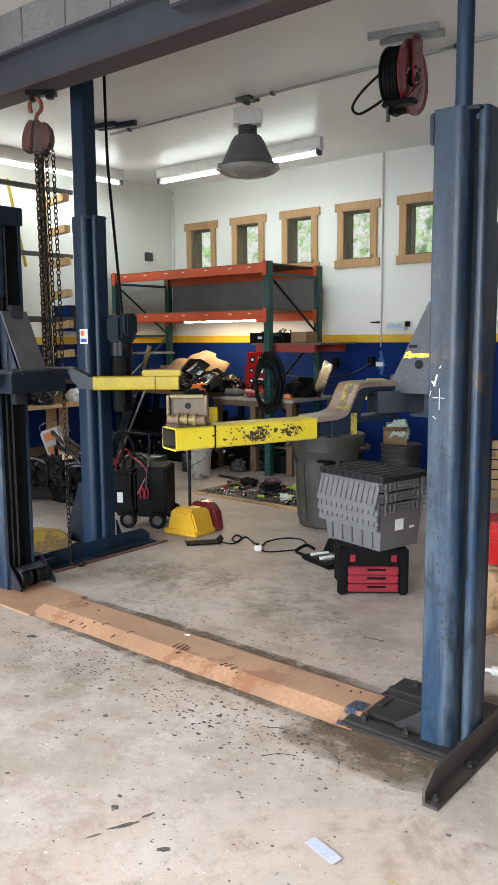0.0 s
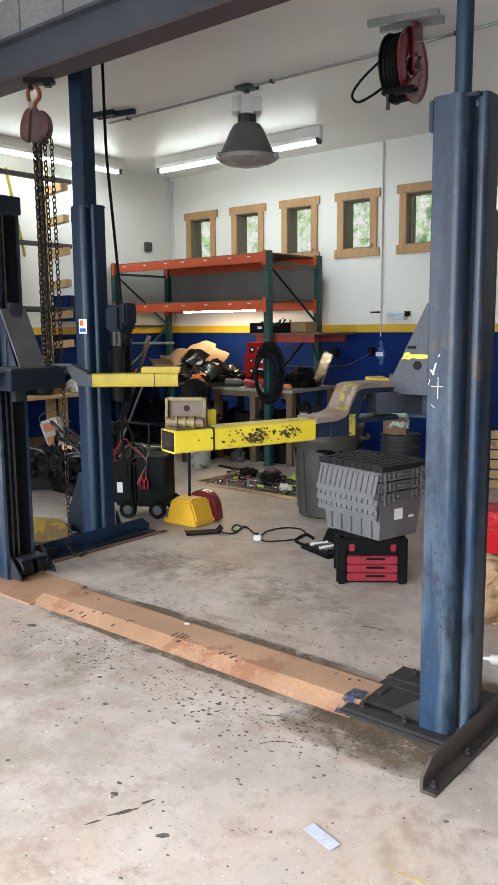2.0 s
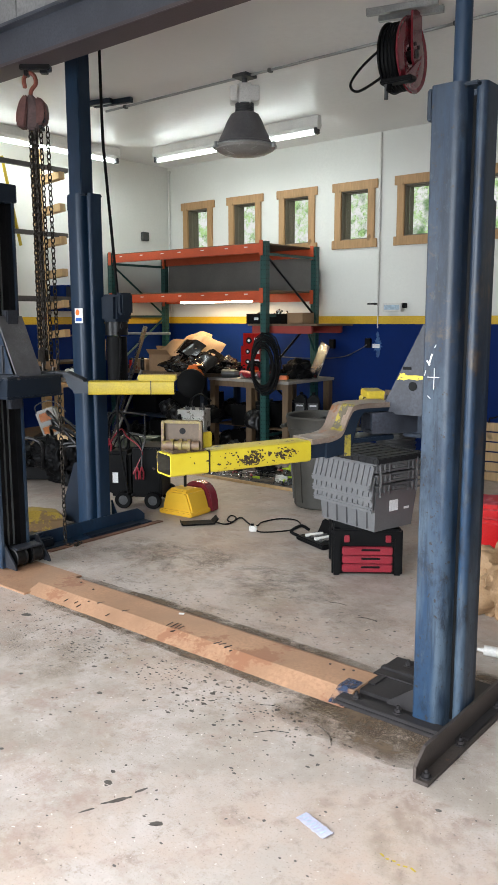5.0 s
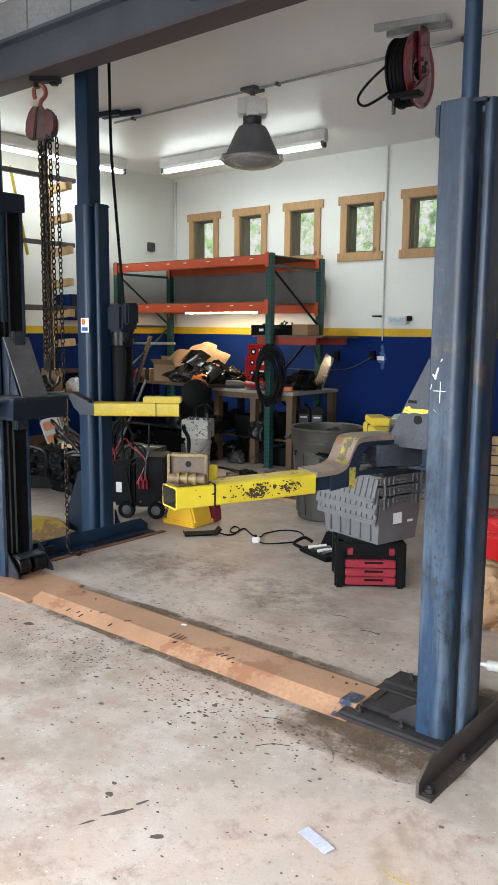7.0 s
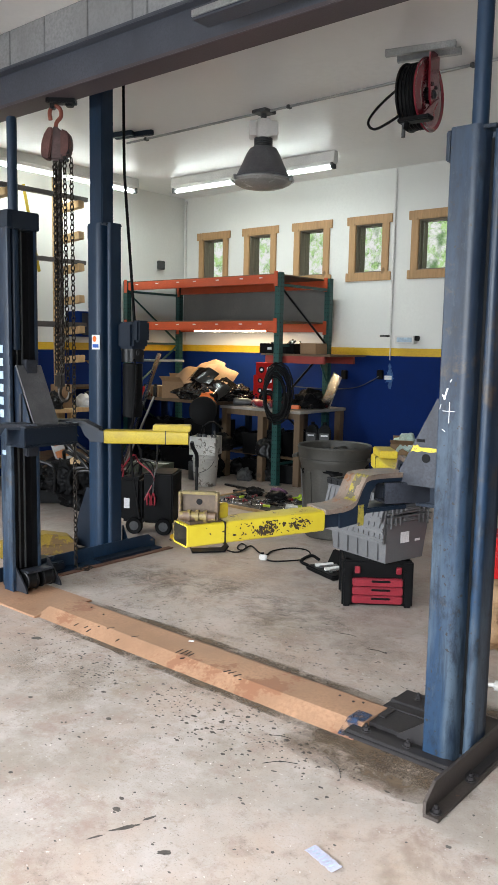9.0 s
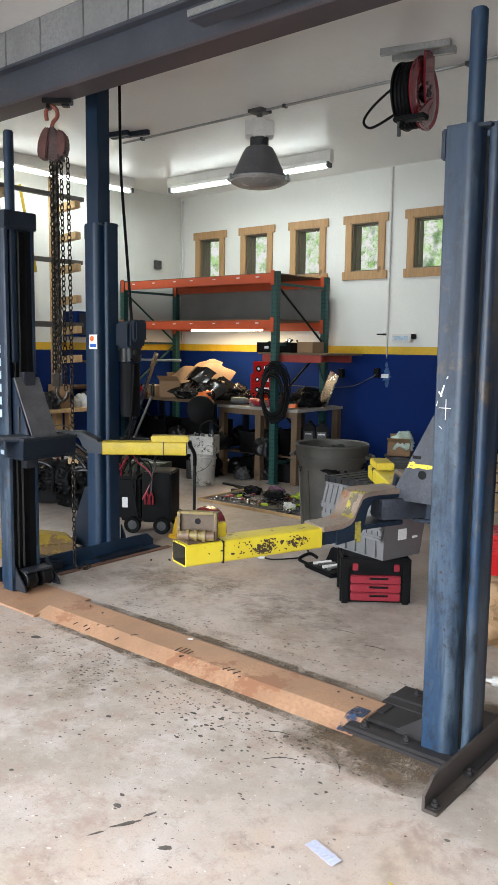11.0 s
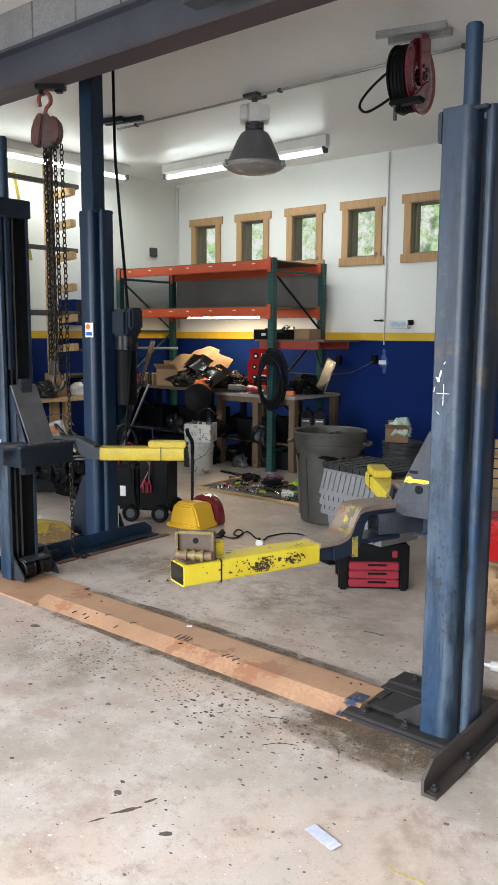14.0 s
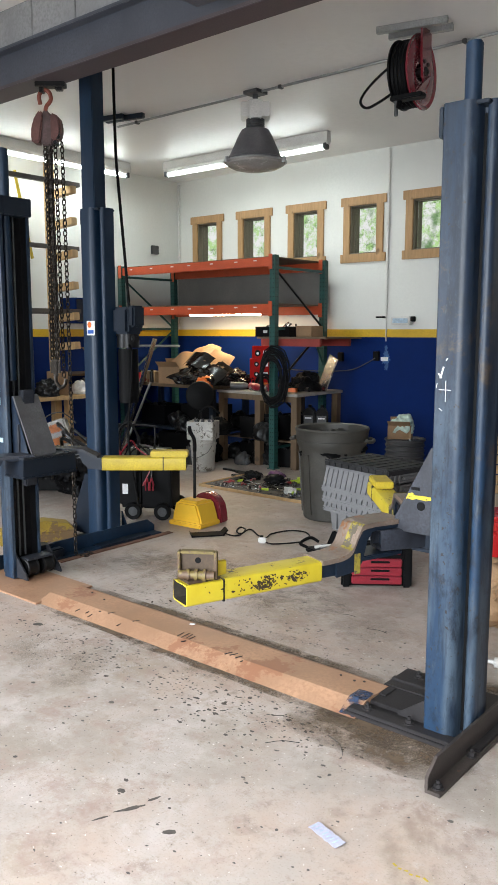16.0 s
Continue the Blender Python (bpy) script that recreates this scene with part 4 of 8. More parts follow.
    part("pad_saddle", bm, YELLOW_FLAT, right, at=base)
    bm = bmnew()
    prism(bm, [(-0.118, 1.552), (-0.108, 1.556), (-0.09, 1.552), (-0.07, 1.558), (-0.03, 1.555), (-0.005, 1.560), (-0.005, 1.572), (-0.04, 1.574), (-0.075, 1.572), (-0.09, 1.582), (-0.108, 1.578)], 0.131, 0.1335, pose(HALF + 0.028, 0, -0.005, 90))
    bmesh.ops.triangulate(bm, faces=[f for f in bm.faces if len(f.verts) > 4])
    part("paint_splash", bm, YELLOW, right, "splash of yellow paint")
    bm = bmnew()
    cyl(bm, (HALF - 0.022, -0.1335, 1.525), (HALF - 0.022, -0.131, 1.525), 0.018)
    part("gusset_hole", bm, RUBBER, right)
    bm = bmnew()
    box(bm, HALF - 0.048, -0.1335, 1.595, 0.035, 0.003, 0.012)
    part("gusset_slot", bm, RUBBER, right)
    # left carriage
    base, L = swing_arm(left, (-3.14 - LX, 0.815 - LY, 0), (-2.50 - LX, 1.36 - LY, 0), 1.298, h=0.088, reach=0.285, goose=0.05, neck=False)
    bm = bmnew()
    box(bm, L - 0.11, 0, 1.298 + 0.088 + 0.02, 0.25, 0.10, 0.04, 0.006)
    part("pad_saddle", bm, YELLOW_FLAT, left, "yellow pad saddle", at=base)
    base, L = swing_arm(left, (-3.05 - LX, 0.50 - LY, 0), (-3.42 - LX, -0.20 - LY, 0), 1.33, h=0.088, reach=0.30, goose=0.02, neck=False)
    return out


def far_lift():
    """The neighbouring bay's lift, whose nearer column shows."""
    t = thing("two_post_lift", "neighbouring dark blue two-post lift with lowered arms", "car lift", -5.2, 1.58)
    mast(t, 1.52, 1, 2.52, 0.205, 0.20, -0.02)
    mast(t, -1.55, -1, 2.52, 0.30, 0.30)
    bm = bmnew()
    box(bm, 1.60, -0.05, 3.14, 0.145, 0.11, 1.25, 0.006)
    part("column_extension", bm, LIFT_BLUE, t, "blue box-section column extension")
    bm = bmnew()
    box(bm, 1.62, 0, 0.014, 0.42, 0.5, 0.026, 0.003)
    part("base_plate", bm, LIFT_DARK, t)
    angle_iron(t, 1.72, -0.66, 0.38, leg=0.10, high=0.115, material=LIFT_BLUE)
    bm = bmnew()
    box(bm, 1.66, -0.63, 0.04, 0.26, 0.16, 0.075, 0.01)
    part("foot_block", bm, LIFT_DARK, t)
    for yy in (0.22,):
        bm = bmnew()
        prism(bm, [(-0.06, 0), (0.03, 0), (-0.06, 0.18)], -0.006, 0.006, pose(1.70, yy - 0.10, 0.026, 90))
        part("foot_gusset", bm, LIFT_BLUE, t)
    bm = bmnew()
    box(bm, 1.850, -0.10, 0.004, 0.055, 1.10, 0.008, 0.002)
    part("floor_strip", bm, mat("rust_brown_strip", (0.16, 0.075, 0.045), 0.7, vary=0.4, scale=6), t, "rust-brown floor strip")
    # lowered carriage and arm
    bm = bmnew()
    prism(bm, [(0.0, 0.50), (-0.04, 0.50), (-0.17, 0.22), (-0.20, 0.02), (0.0, 0.02)], -0.13, 0.13, pose(1.52, 0.02, 0.02, 90))
    part("lowered_carriage", bm, LIFT_DARK, t)
    bm = bmnew()
    box(bm, 0.05, 0, 0.04, 0.58, 0.16, 0.075, 0.008)
    prism(bm, [(-0.23, 0.08), (0.34, 0.08), (0.28, 0.135), (0.10, 0.17), (-0.23, 0.11)], -0.07, 0.07, pose(0, 0, 0, 90))
    part("lowered_arm", bm, mat("dirty_yellow_paint", (0.36, 0.245, 0.035), 0.55, vary=0.3, scale=6, wear=(0.20, 0.125, 0.06), wear_amt=0.9, wear_scale=5), t, "dirty yellow lowered lift arm", at=pose(1.24, -0.46, 0.005, 0, 0, 62))
    # sticker with two coloured shapes
    bm = bmnew()
    box(bm, 0, 0, 0, 0.092, 0.003, 0.108, 0.001)
    st = part("sticker", bm, WHITE_PAPER, t, "white sticker with coloured shapes", at=pose(1.615, -0.122, 1.645))
    bm = bmnew()
    cyl(bm, (-0.012, -0.002, 0.024), (-0.012, -0.0035, 0.024), 0.022)
    part("sticker_disc", bm, ORANGE_PLASTIC, st)
    bm = bmnew()
    box(bm, 0, -0.003, -0.028, 0.066, 0.003, 0.026)
    part("sticker_bar", bm, BLUE_PAINT, st)
    # hydraulic power unit on the column
    pu = thing("hydraulic_power_unit", "dark blue hydraulic power unit bolted to the lift column", "power unit", -3.40, 1.66, 0)
    bm = bmnew()
    box(bm, 0.0, 0.0, 1.70, 0.17, 0.17, 0.20, 0.02)
    box(bm, 0.09, 0.0, 1.73, 0.08, 0.12, 0.16, 0.015)
    part("switch_box", bm, LIFT_DARK, pu)
    bm = bmnew()
    cyl(bm, (0, 0, 1.50), (0, 0, 1.60), 0.085)
    box(bm, 0.05, 0, 1.57, 0.10, 0.07, 0.05, 0.01)
    part("motor", bm, BLACK_STEEL, pu)
    bm = bmnew()
    cyl(bm, (0, 0, 1.10), (0, 0, 1.49), 0.075)
    cyl(bm, (0.0, 0, 1.085), (0.0, 0, 1.10), 0.07)
    part("oil_tank", bm, RUBBER, pu, "grimy black oil tank")
    bm = bmnew()
    pipe(bm, spline([(0.07, -0.05, 1.52), (0.13, -0.08, 1.45), (0.10, -0.07, 1.2), (0.05, -0.06, 0.8), (0.08, 0, 0.3)]), 0.009)
    part("hydraulic_hose", bm, RUBBER, pu)
    bm = bmnew()
    pipe(bm, spline([(0.02, 0, 1.80), (-0.02, 0.0, 2.2), (-0.10, 0.02, 2.75), (-0.13, 0.03, 3.0), (-0.14, 0.03, 3.75)]), 0.011)
    part("power_cable", bm, RUBBER, pu, "black power cable hanging from the ceiling")


room()
beam()
LIFT = near_lift()
floor_cover()
CARS = carriages(LIFT)
far_lift()


# ---- overhead: lamps, reel, hoist, conduit ----
def tube_fixture(x, y, rz, name_label):
    t = thing("fluorescent_fixture", name_label, "ceiling light", x, y, 3.60, rz, "tube lights on the ceiling")
    bm = bmnew()
    prism(bm, [(-0.03, 0.168), (0.03, 0.168), (0.04, 0.065), (0.022, 0.030), (-0.022, 0.030), (-0.04, 0.065)], -1.27, 1.27, Matrix(((0, 0, 1, 0), (1, 0, 0, 0), (0, 1, 0, 0), (0, 0, 0, 1))))
    part("housing", bm, WHITE_PLASTIC, t, "white metal channel housing")
    bm = bmnew()
    cyl(bm, (-1.20, 0, 0.0), (1.20, 0, 0.0), 0.02, seg=16)
    part("tube", bm, TUBE_GLOW, t, "glowing white tube")
    for s in (-1, 1):
        bm = bmnew()
        box(bm, s * 1.235, 0, 0.015, 0.04, 0.07, 0.07, 0.006)
        part("end_cap", bm, GREY_METAL, t)


def high_bay(x, y):
    t = thing("high_bay_lamp", "unlit grey bell-shaped high-bay lamp on the ceiling", "ceiling lamp", x, y, 0)
    bm = bmnew()
    box(bm, 0, 0, 3.755, 0.16, 0.16, 0.03, 0.004)
    cyl(bm, (0, 0, 3.66), (0, 0, 3.75), 0.025)
    part("hanger", bm, GREY_METAL, t)
    bm = bmnew()
    box(bm, 0, 0, 3.60, 0.13, 0.17, 0.17, 0.012)
    box(bm, -0.095, 0, 3.595, 0.075, 0.20, 0.13, 0.01)
    box(bm, 0.095, 0, 3.595, 0.075, 0.20, 0.13, 0.01)
    part("ballast_box", bm, WHITE_PLASTIC, t, "pale grey ballast box", at=pose(0, 0, 0, 0, 0, 40))
    bm = bmnew()
    for k in range(4):
        cyl(bm, (0, 0, 3.46 + 0.018 * k), (0, 0, 3.468 + 0.018 * k), 0.085)
    cyl(bm, (0, 0, 3.45), (0, 0, 3.53), 0.07)
    part("socket", bm, GREY_METAL, t)
    bm = bmnew()
    lathe(bm, [(0.0, 3.452), (0.085, 3.45), (0.125, 3.43), (0.155, 3.38), (0.195, 3.29), (0.235, 3.21), (0.25, 3.185), (0.275, 3.175), (0.285, 3.165), (0.285, 3.15), (0.245, 3.15), (0.19, 3.28), (0.14, 3.39), (0.0, 3.42)], (0, 0, 0), 40)
    part("dome", bm, mat("dusty_grey_dome", (0.15, 0.15, 0.16), 0.45, 0.3, vary=0.25, scale=6), t, "dusty dark grey dome")
    bm = bmnew()
    lathe(bm, [(0.275, 3.15), (0.262, 3.125), (0.20, 3.095), (0.10, 3.075), (0.0, 3.07)], (0, 0, 0), 40)
    part("lens", bm, mat("dusty_lens", (0.34, 0.33, 0.31), 0.25, vary=0.2), t, "dusty clouded lens")
    bm = bmnew()
    torus(bm, (0, 0, 3.15), 0.285, 0.008, seg=40)
    part("rim_clip", bm, GALV, t)
    for a in (10, 130, 250):
        bm = bmnew()
        box(bm, 0.295, 0, 3.15, 0.03, 0.03, 0.05, 0.005, pose(0, 0, 0, 0, 0, a))
        part("latch", bm, GALV, t)


def hose_reel(x, y):
    t = thing("hose_reel", "maroon steel air hose reel hung from ceiling channels", "hose reel", x, y, 3.452, 4)
    R = 0.25
    for xx, rr in ((0.06, R), (-0.09, R * 0.93)):
        bm = bmnew()
        lathe(bm, [(0.06, -0.006), (0.10, 0.008), (R * 0.72, 0.012), (R * 0.90, 0.004), (rr, 0.014), (rr + 0.006, 0.008), (rr + 0.004, 0.0), (R * 0.9, -0.006), (R * 0.72, 0.004), (0.10, 0.0), (0.06, -0.012)], m=pose(xx, 0, 0, 0, 90, 0), seg=40)
        part("side_disc", bm, DARK_RED if xx > 0 else BLACK_STEEL, t, "glossy maroon pressed disc" if xx > 0 else "black disc")
    bm = bmnew()
    run = []
    for i, rr in enumerate((0.13, 0.16, 0.19, 0.215)):
        for k in range(4 * 28):
            a, u = 2 * math.pi * k / 28, (k / (4 * 28)) * 0.11
            run.append((-0.075 + (u if i % 2 == 0 else 0.11 - u), rr * math.cos(a), rr * math.sin(a)))
    pipe(bm, run, 0.0150, 6)
    part("wound_hose", bm, RUBBER, t, "black hose wound in layers")
    bm = bmnew()
    cyl(bm, (-0.12, 0, 0), (0.105, 0, 0), 0.032)
    part("hub", bm, BLACK_STEEL, t)
    bm = bmnew()
    prism(bm, [(-0.075, 0.285), (0.075, 0.285), (0.085, 0.1), (0.06, -0.05), (0.0, -0.09), (-0.05, -0.05), (-0.07, 0.1)], 0.0, 0.016, Matrix(((0, 0, 1, 0.085), (1, 0, 0, 0), (0, 1, 0, 0), (0, 0, 0, 1))))
    part("arm_bracket", bm, DARK_RED, t, "glossy maroon bracket arm")
    bm = bmnew()
    prism(bm, [(-0.02, -0.06), (0.055, -0.02), (-0.10, -0.20), (-0.21, -0.22), (-0.20, -0.185)], 0.0, 0.02, Matrix(((0, 0, 1, 0.100), (1, 0, 0, 0), (0, 1, 0, 0), (0, 0, 0, 1))))
    part("guide_arm", bm, DARK_RED, t, "glossy maroon guide arm")
    for yy, zz in ((0.03, 0.05), (-0.03, 0.06), (0.02, 0.0), (-0.02, -0.02)):
        bm = bmnew()
        cyl(bm, (0.100, yy, zz), (0.108, yy, zz), 0.014, seg=12)
        part("bracket_bolt", bm, BLACK_STEEL, t)
    bm = bmnew()
    box(bm, 0.06, -0.20, -0.215, 0.24, 0.09, 0.035, 0.008)
    cyl(bm, (0, -0.22, -0.28), (0, -0.20, -0.20), 0.02)
    part("roller_guide", bm, BLACK_PLASTIC, t)
    bm = bmnew()
    cyl(bm, (-0.02, -0.215, -0.33), (-0.02, -0.215, -0.23), 0.014)
    part("hose_end", bm, GREY_METAL, t)
    bm = bmnew()
    pipe(bm, spline([(-0.10, 0.08, 0.13), (-0.20, 0.08, 0.12), (-0.36, 0.05, 0.0), (-0.43, 0.02, -0.11), (-0.38, 0.02, -0.17), (-0.26, 0.0, -0.15), (-0.12, 0.05, -0.06)]), 0.010)
    part("feed_hose", bm, RUBBER, t)
    for i, (cx, cy, L) in enumerate(((-1.745, 2.88, 0.50), (-1.755, 3.03, 0.46))):
        bm = bmnew()
        prism(bm, [(-0.02, 0.045), (-0.02, 0), (0.02, 0), (0.02, 0.045), (0.014, 0.045), (0.014, 0.006), (-0.014, 0.006), (-0.014, 0.045)], -L / 2, L / 2, Matrix(((0, 0, 1, 0), (1, 0, 0, 0), (0, 1, 0, 0), (0, 0, 0, 1))))
        bmesh.ops.triangulate(bm, faces=[f for f in bm.faces if len(f.verts) > 4])
        solid("strut_channel", bm, GALV, "galvanised strut channel screwed to the ceiling", "strut channel", cx, cy, 3.722, 15, "ceiling strut channels")


def chain_mesh(path, size=0.034, thick=0.0052):
    """Interlocked oval links along a run of points."""
    bm = bmnew()
    P = [Vector(p) for p in path]
    seglen = [(b - a).length for a, b in zip(P, P[1:])]
    total = sum(seglen)
    n = int(total / (size * 0.78))
    for k in range(n):
        s = (k + 0.5) / n * total
        i = 0
        while i < len(seglen) - 1 and s > seglen[i]:
            s -= seglen[i]
            i += 1
        a, b = P[i], P[i + 1]
        c = a.lerp(b, s / max(seglen[i], 1e-6))
        q = (b - a).to_track_quat("Z", "Y").to_matrix().to_4x4()
        m = Matrix.Translation(c) @ q @ pose(0, 0, 0, 0, 0, 90 * (k % 2) + 20)
        w, h = size * 0.30, size * 0.5
        loop = [(w * math.cos(2 * math.pi * j / 8), 0, h * math.copysign(abs(math.sin(2 * math.pi * j / 8)) ** 0.7, math.sin(2 * math.pi * j / 8))) for j in range(8)]
        pipe(bm, [m @ Vector(p) for p in loop], thick, 5, closed=True)
    return bm


def hoist(x, y):
    t = thing("chain_hoist", "dusty red chain hoist hanging from the steel beam", "chain hoist", x, y, 0, 40)
    bm = bmnew()
    box(bm, 0.03, 0, 3.252, 0.20, 0.07, 0.034, 0.004)
    box(bm, -0.03, 0, 3.225, 0.03, 0.05, 0.05, 0.004)
    box(bm, 0.085, 0, 3.232, 0.05, 0.05, 0.03, 0.004)
    part("beam_clamp", bm, BLACK_STEEL, t)
    bm = bmnew()
    pipe(bm, spline([(-0.045, 0, 3.13), (-0.050, 0, 3.185), (-0.022, 0, 3.222), (0.018, 0, 3.205), (0.026, 0, 3.155), (-0.004, 0, 3.115), (-0.014, 0, 3.07)]), 0.014)
    part("top_hook", bm, mat("rubbed_red_hook", (0.26, 0.075, 0.05), 0.5, 0.2, vary=0.3, scale=14), t, "rusty red hook")
    # side plates, gear case and hand-wheel cover
    bm = bmnew()
    prism(bm, [(-0.105, 2.90), (-0.095, 2.875), (-0.045, 2.872), (-0.015, 3.06), (-0.040, 3.085), (-0.075, 3.045), (-0.100, 2.975)], -0.05, 0.05, pose(0, 0, 0, 90))
    bmesh.ops.bevel(bm, geom=list(bm.edges), offset=0.010, segments=2, affect="EDGES", clamp_overlap=True)
    part("gear_case", bm, RUST, t, "worn red gear case")
    bm = bmnew()
    prism(bm, [(-0.040, 2.86), (0.040, 2.86), (0.050, 2.95), (0.036, 3.05), (0.0, 3.09), (-0.034, 3.07)], -0.062, 0.04, pose(0, 0, 0, 90))
    bmesh.ops.bevel(bm, geom=list(bm.edges), offset=0.012, segments=2, affect="EDGES", clamp_overlap=True)
    part("chain_block", bm, mat("greasy_red_steel", (0.085, 0.052, 0.05), 0.5, 0.2, vary=0.35, scale=18), t, "greasy dark red chain block")
    bm = bmnew()
    prism(bm, [(0.030, 2.89), (0.075, 2.885), (0.098, 2.93), (0.100, 2.995), (0.085, 3.045), (0.030, 3.068)], -0.045, 0.055, pose(0, 0, 0, 90))
    bmesh.ops.bevel(bm, geom=list(bm.edges), offset=0.012, segments=2, affect="EDGES", clamp_overlap=True)
    part("wheel_cover", bm, RUST, t)
    bm = bmnew()
    box(bm, 0.075, -0.046, 2.935, 0.03, 0.012, 0.075, 0.004)
    cyl(bm, (0.058, -0.05, 2.875), (0.058, 0.03, 2.875), 0.013, seg=12)
    part("chain_guide", bm, BLACK_STEEL, t)
    for k, (dx, dy) in enumerate(((-0.022, 0), (-0.008, 0.014), (0.007, 0.0), (0.020, -0.016))):
        part("load_chain", chain_mesh([(dx, dy, 2.87), (dx + 0.004, dy, 2.2), (dx + 0.003 * k, dy, 1.42)], 0.040, 0.0058), CHAIN, t, "dark oily load chain")
    for dx, dy, z1 in ((0.088, 0.02, 0.02), (0.040, 0.03, 1.30)):
        run = [(dx, dy, 2.89), (dx + 0.006, dy, 2.0), (dx + 0.010, dy, z1)]
        if z1 < 0.1:
            run += [(dx + 0.03, dy - 0.02, 0.012), (dx + 0.09, dy - 0.03, 0.010), (dx + 0.12, dy + 0.03, 0.010), (dx + 0.06, dy + 0.05, 0.010)]
        part("hand_chain", chain_mesh(run, 0.044, 0.0042), CHAIN, t, "rusty hand chain")
    bm = bmnew()
    box(bm, 0.0, 0, 1.37, 0.07, 0.06, 0.12, 0.02)
    pipe(bm, spline([(0, 0, 1.32), (0, 0, 1.27), (0.03, 0, 1.23), (0.06, 0, 1.25), (0.07, 0, 1.29)]), 0.013)
    part("lower_hook", bm, CHAIN, t)


def ceiling_runs():
    bm = bmnew()
    cyl(bm, (-5.5, 3.43, 3.755), (4.0, 3.43, 3.755), 0.0115, seg=12)
    solid("ceiling_conduit", bm, GALV, "thin galvanised conduit along the ceiling", "conduit", 0, 0)
    for x in (-5.2, -3.33, -1.6):
        bm = bmnew()
        box(bm, 0, 0, 0, 0.03, 0.05, 0.03, 0.003)
        solid("conduit_clip", bm, GREY_METAL, "small steel clip holding the ceiling conduit", "clip", x, 3.43, 3.752, 0, "conduit clips")
    for x, y, L in ((-5.33, 3.10, 0.48), (-5.14, 3.21, 0.46)):
        bm = bmnew()
        box(bm, 0, 0, 0, L, 0.045, 0.05, 0.004)
        solid("strut_channel", bm, LIFT_DARK, "dark painted strut channel on the ceiling", "strut channel", x, y, 3.742, 12, "ceiling strut channels")
    bm = bmnew()
    cyl(bm, (0, 0, 1.80), (0, 0, 3.755), 0.0125, seg=12)
    cyl(bm, (0, 0, 2.86), (0, 0, 2.9), 0.017, seg=12)
    solid("wall_conduit", bm, WHITE_PLASTIC, "white painted conduit down the wall", "conduit", -3.78, 6.112)
    bm = bmnew()
    cyl(bm, (0, 0, 1.7), (0, 0, 3.70), 0.012, seg=12)
    box(bm, 0, 0, 3.70, 0.04, 0.03, 0.05, 0.004)
    solid("wall_conduit", bm, WHITE_PLASTIC, "white painted conduit in the wall corner", "conduit", -7.28, 6.112)
    bm = bmnew()
    pipe(bm, spline([(-3.90, 6.08, 1.30), (-4.0, 6.07, 1.24), (-4.25, 6.04, 1.14), (-4.7, 5.9, 1.12), (-5.2, 5.7, 1.15)]), 0.006)
    solid("grey_cable", bm, GREY_METAL, "thin grey cable sagging along the blue wall", "cable", 0, 0)
    b = thing("wall_control_box", "white control box with a dark window on the wall", "control box", -3.55, 6.13, 1.745)
    bm = bmnew()
    box(bm, 0, -0.045, 0, 0.25, 0.09, 0.10, 0.008)
    part("case", bm, WHITE_PLASTIC, b)
    bm = bmnew()
    box(bm, 0, -0.091, 0.0, 0.20, 0.006, 0.055, 0.002)
    part("window_strip", bm, PALE_BLUE, b, "bluish label strip")
    bm = bmnew()
    box(bm, 0.14, -0.04, 0.02, 0.05, 0.06, 0.06, 0.006)
    part("end_block", bm, BLACK_PLASTIC, b)
    bm = bmnew()
    cyl(bm, (0, 0, 0), (0, -0.05, 0), 0.013)
    cyl(bm, (-0.09, -0.05, 0), (0.03, -0.05, 0), 0.010)
    solid("air_valve", bm, BLACK_STEEL, "small black air valve on the wall pipe", "valve", -3.80, 6.11, 1.79)
    for x, z, lab in ((-3.90, 1.32, "dark outlet box on the blue wall"), (-4.42, 1.30, "dark outlet box beside the rack")):
        bm = bmnew()
        box(bm, 0, -0.025, 0, 0.075, 0.05, 0.115, 0.006)
        solid("wall_outlet", bm, BLACK_PLASTIC, lab, "wall outlet", x, 6.13, z, 0, "wall outlets")
    bm = bmnew()
    box(bm, 0, -0.003, 0, 0.10, 0.006, 0.05, 0.002)
    solid("wall_label", bm, WHITE_PAPER, "small white label stuck on the blue wall", "label", -3.80, 6.13, 1.285)
    rnd = random.Random(4)
    bm = bmnew()
    for cx, cz, r, n in ((-3.775, 1.30, 0.085, 14), (-3.77, 1.19, 0.04, 9), (-3.78, 1.42, 0.035, 9)):
        vs = []
        for k in range(2 * n):
            q, rr = math.pi * k / n, r * (rnd.uniform(0.8, 1.25) if k % 2 else rnd.uniform(0.5, 0.8))
            vs.append(bm.verts.new((cx + 0.75 * rr * math.cos(q), 6.127, cz + 1.25 * rr * math.sin(q))))
        bm.faces.new(vs)
    ob = new("paint_splat", to_mesh("paint_splat", bm, mat("faded_blue_patch", (0.03, 0.10, 0.26), 0.6, vary=0.4, scale=20), False))
    tagged(ob, "pale blue ragged paint patch on the wall", "paint patch", "", "structure")
    bm = bmnew()
    cyl(bm, (0, 0, 1.50), (0, 0, 1.80), 0.007, seg=10)
    solid("thin_drop_pipe", bm, WHITE_PLASTIC, "thin white pipe below the wall valve", "pipe", -3.78, 6.118)
    bm = bmnew()
    box(bm, 0.02, 0, 0, 0.05, 0.12, 0.12, 0.006)
    solid("wall_switch_box", bm, GREY_METAL, "small grey switch box on the white wall", "switch box", -7.33, 5.64, 2.77)
    # hooded strip lamp in front of the beam
    t = thing("strip_lamp_housing", "dark strip lamp housing below the ceiling", "ceiling light", -1.42, 0.78, 3.30, 0)
    bm = bmnew()
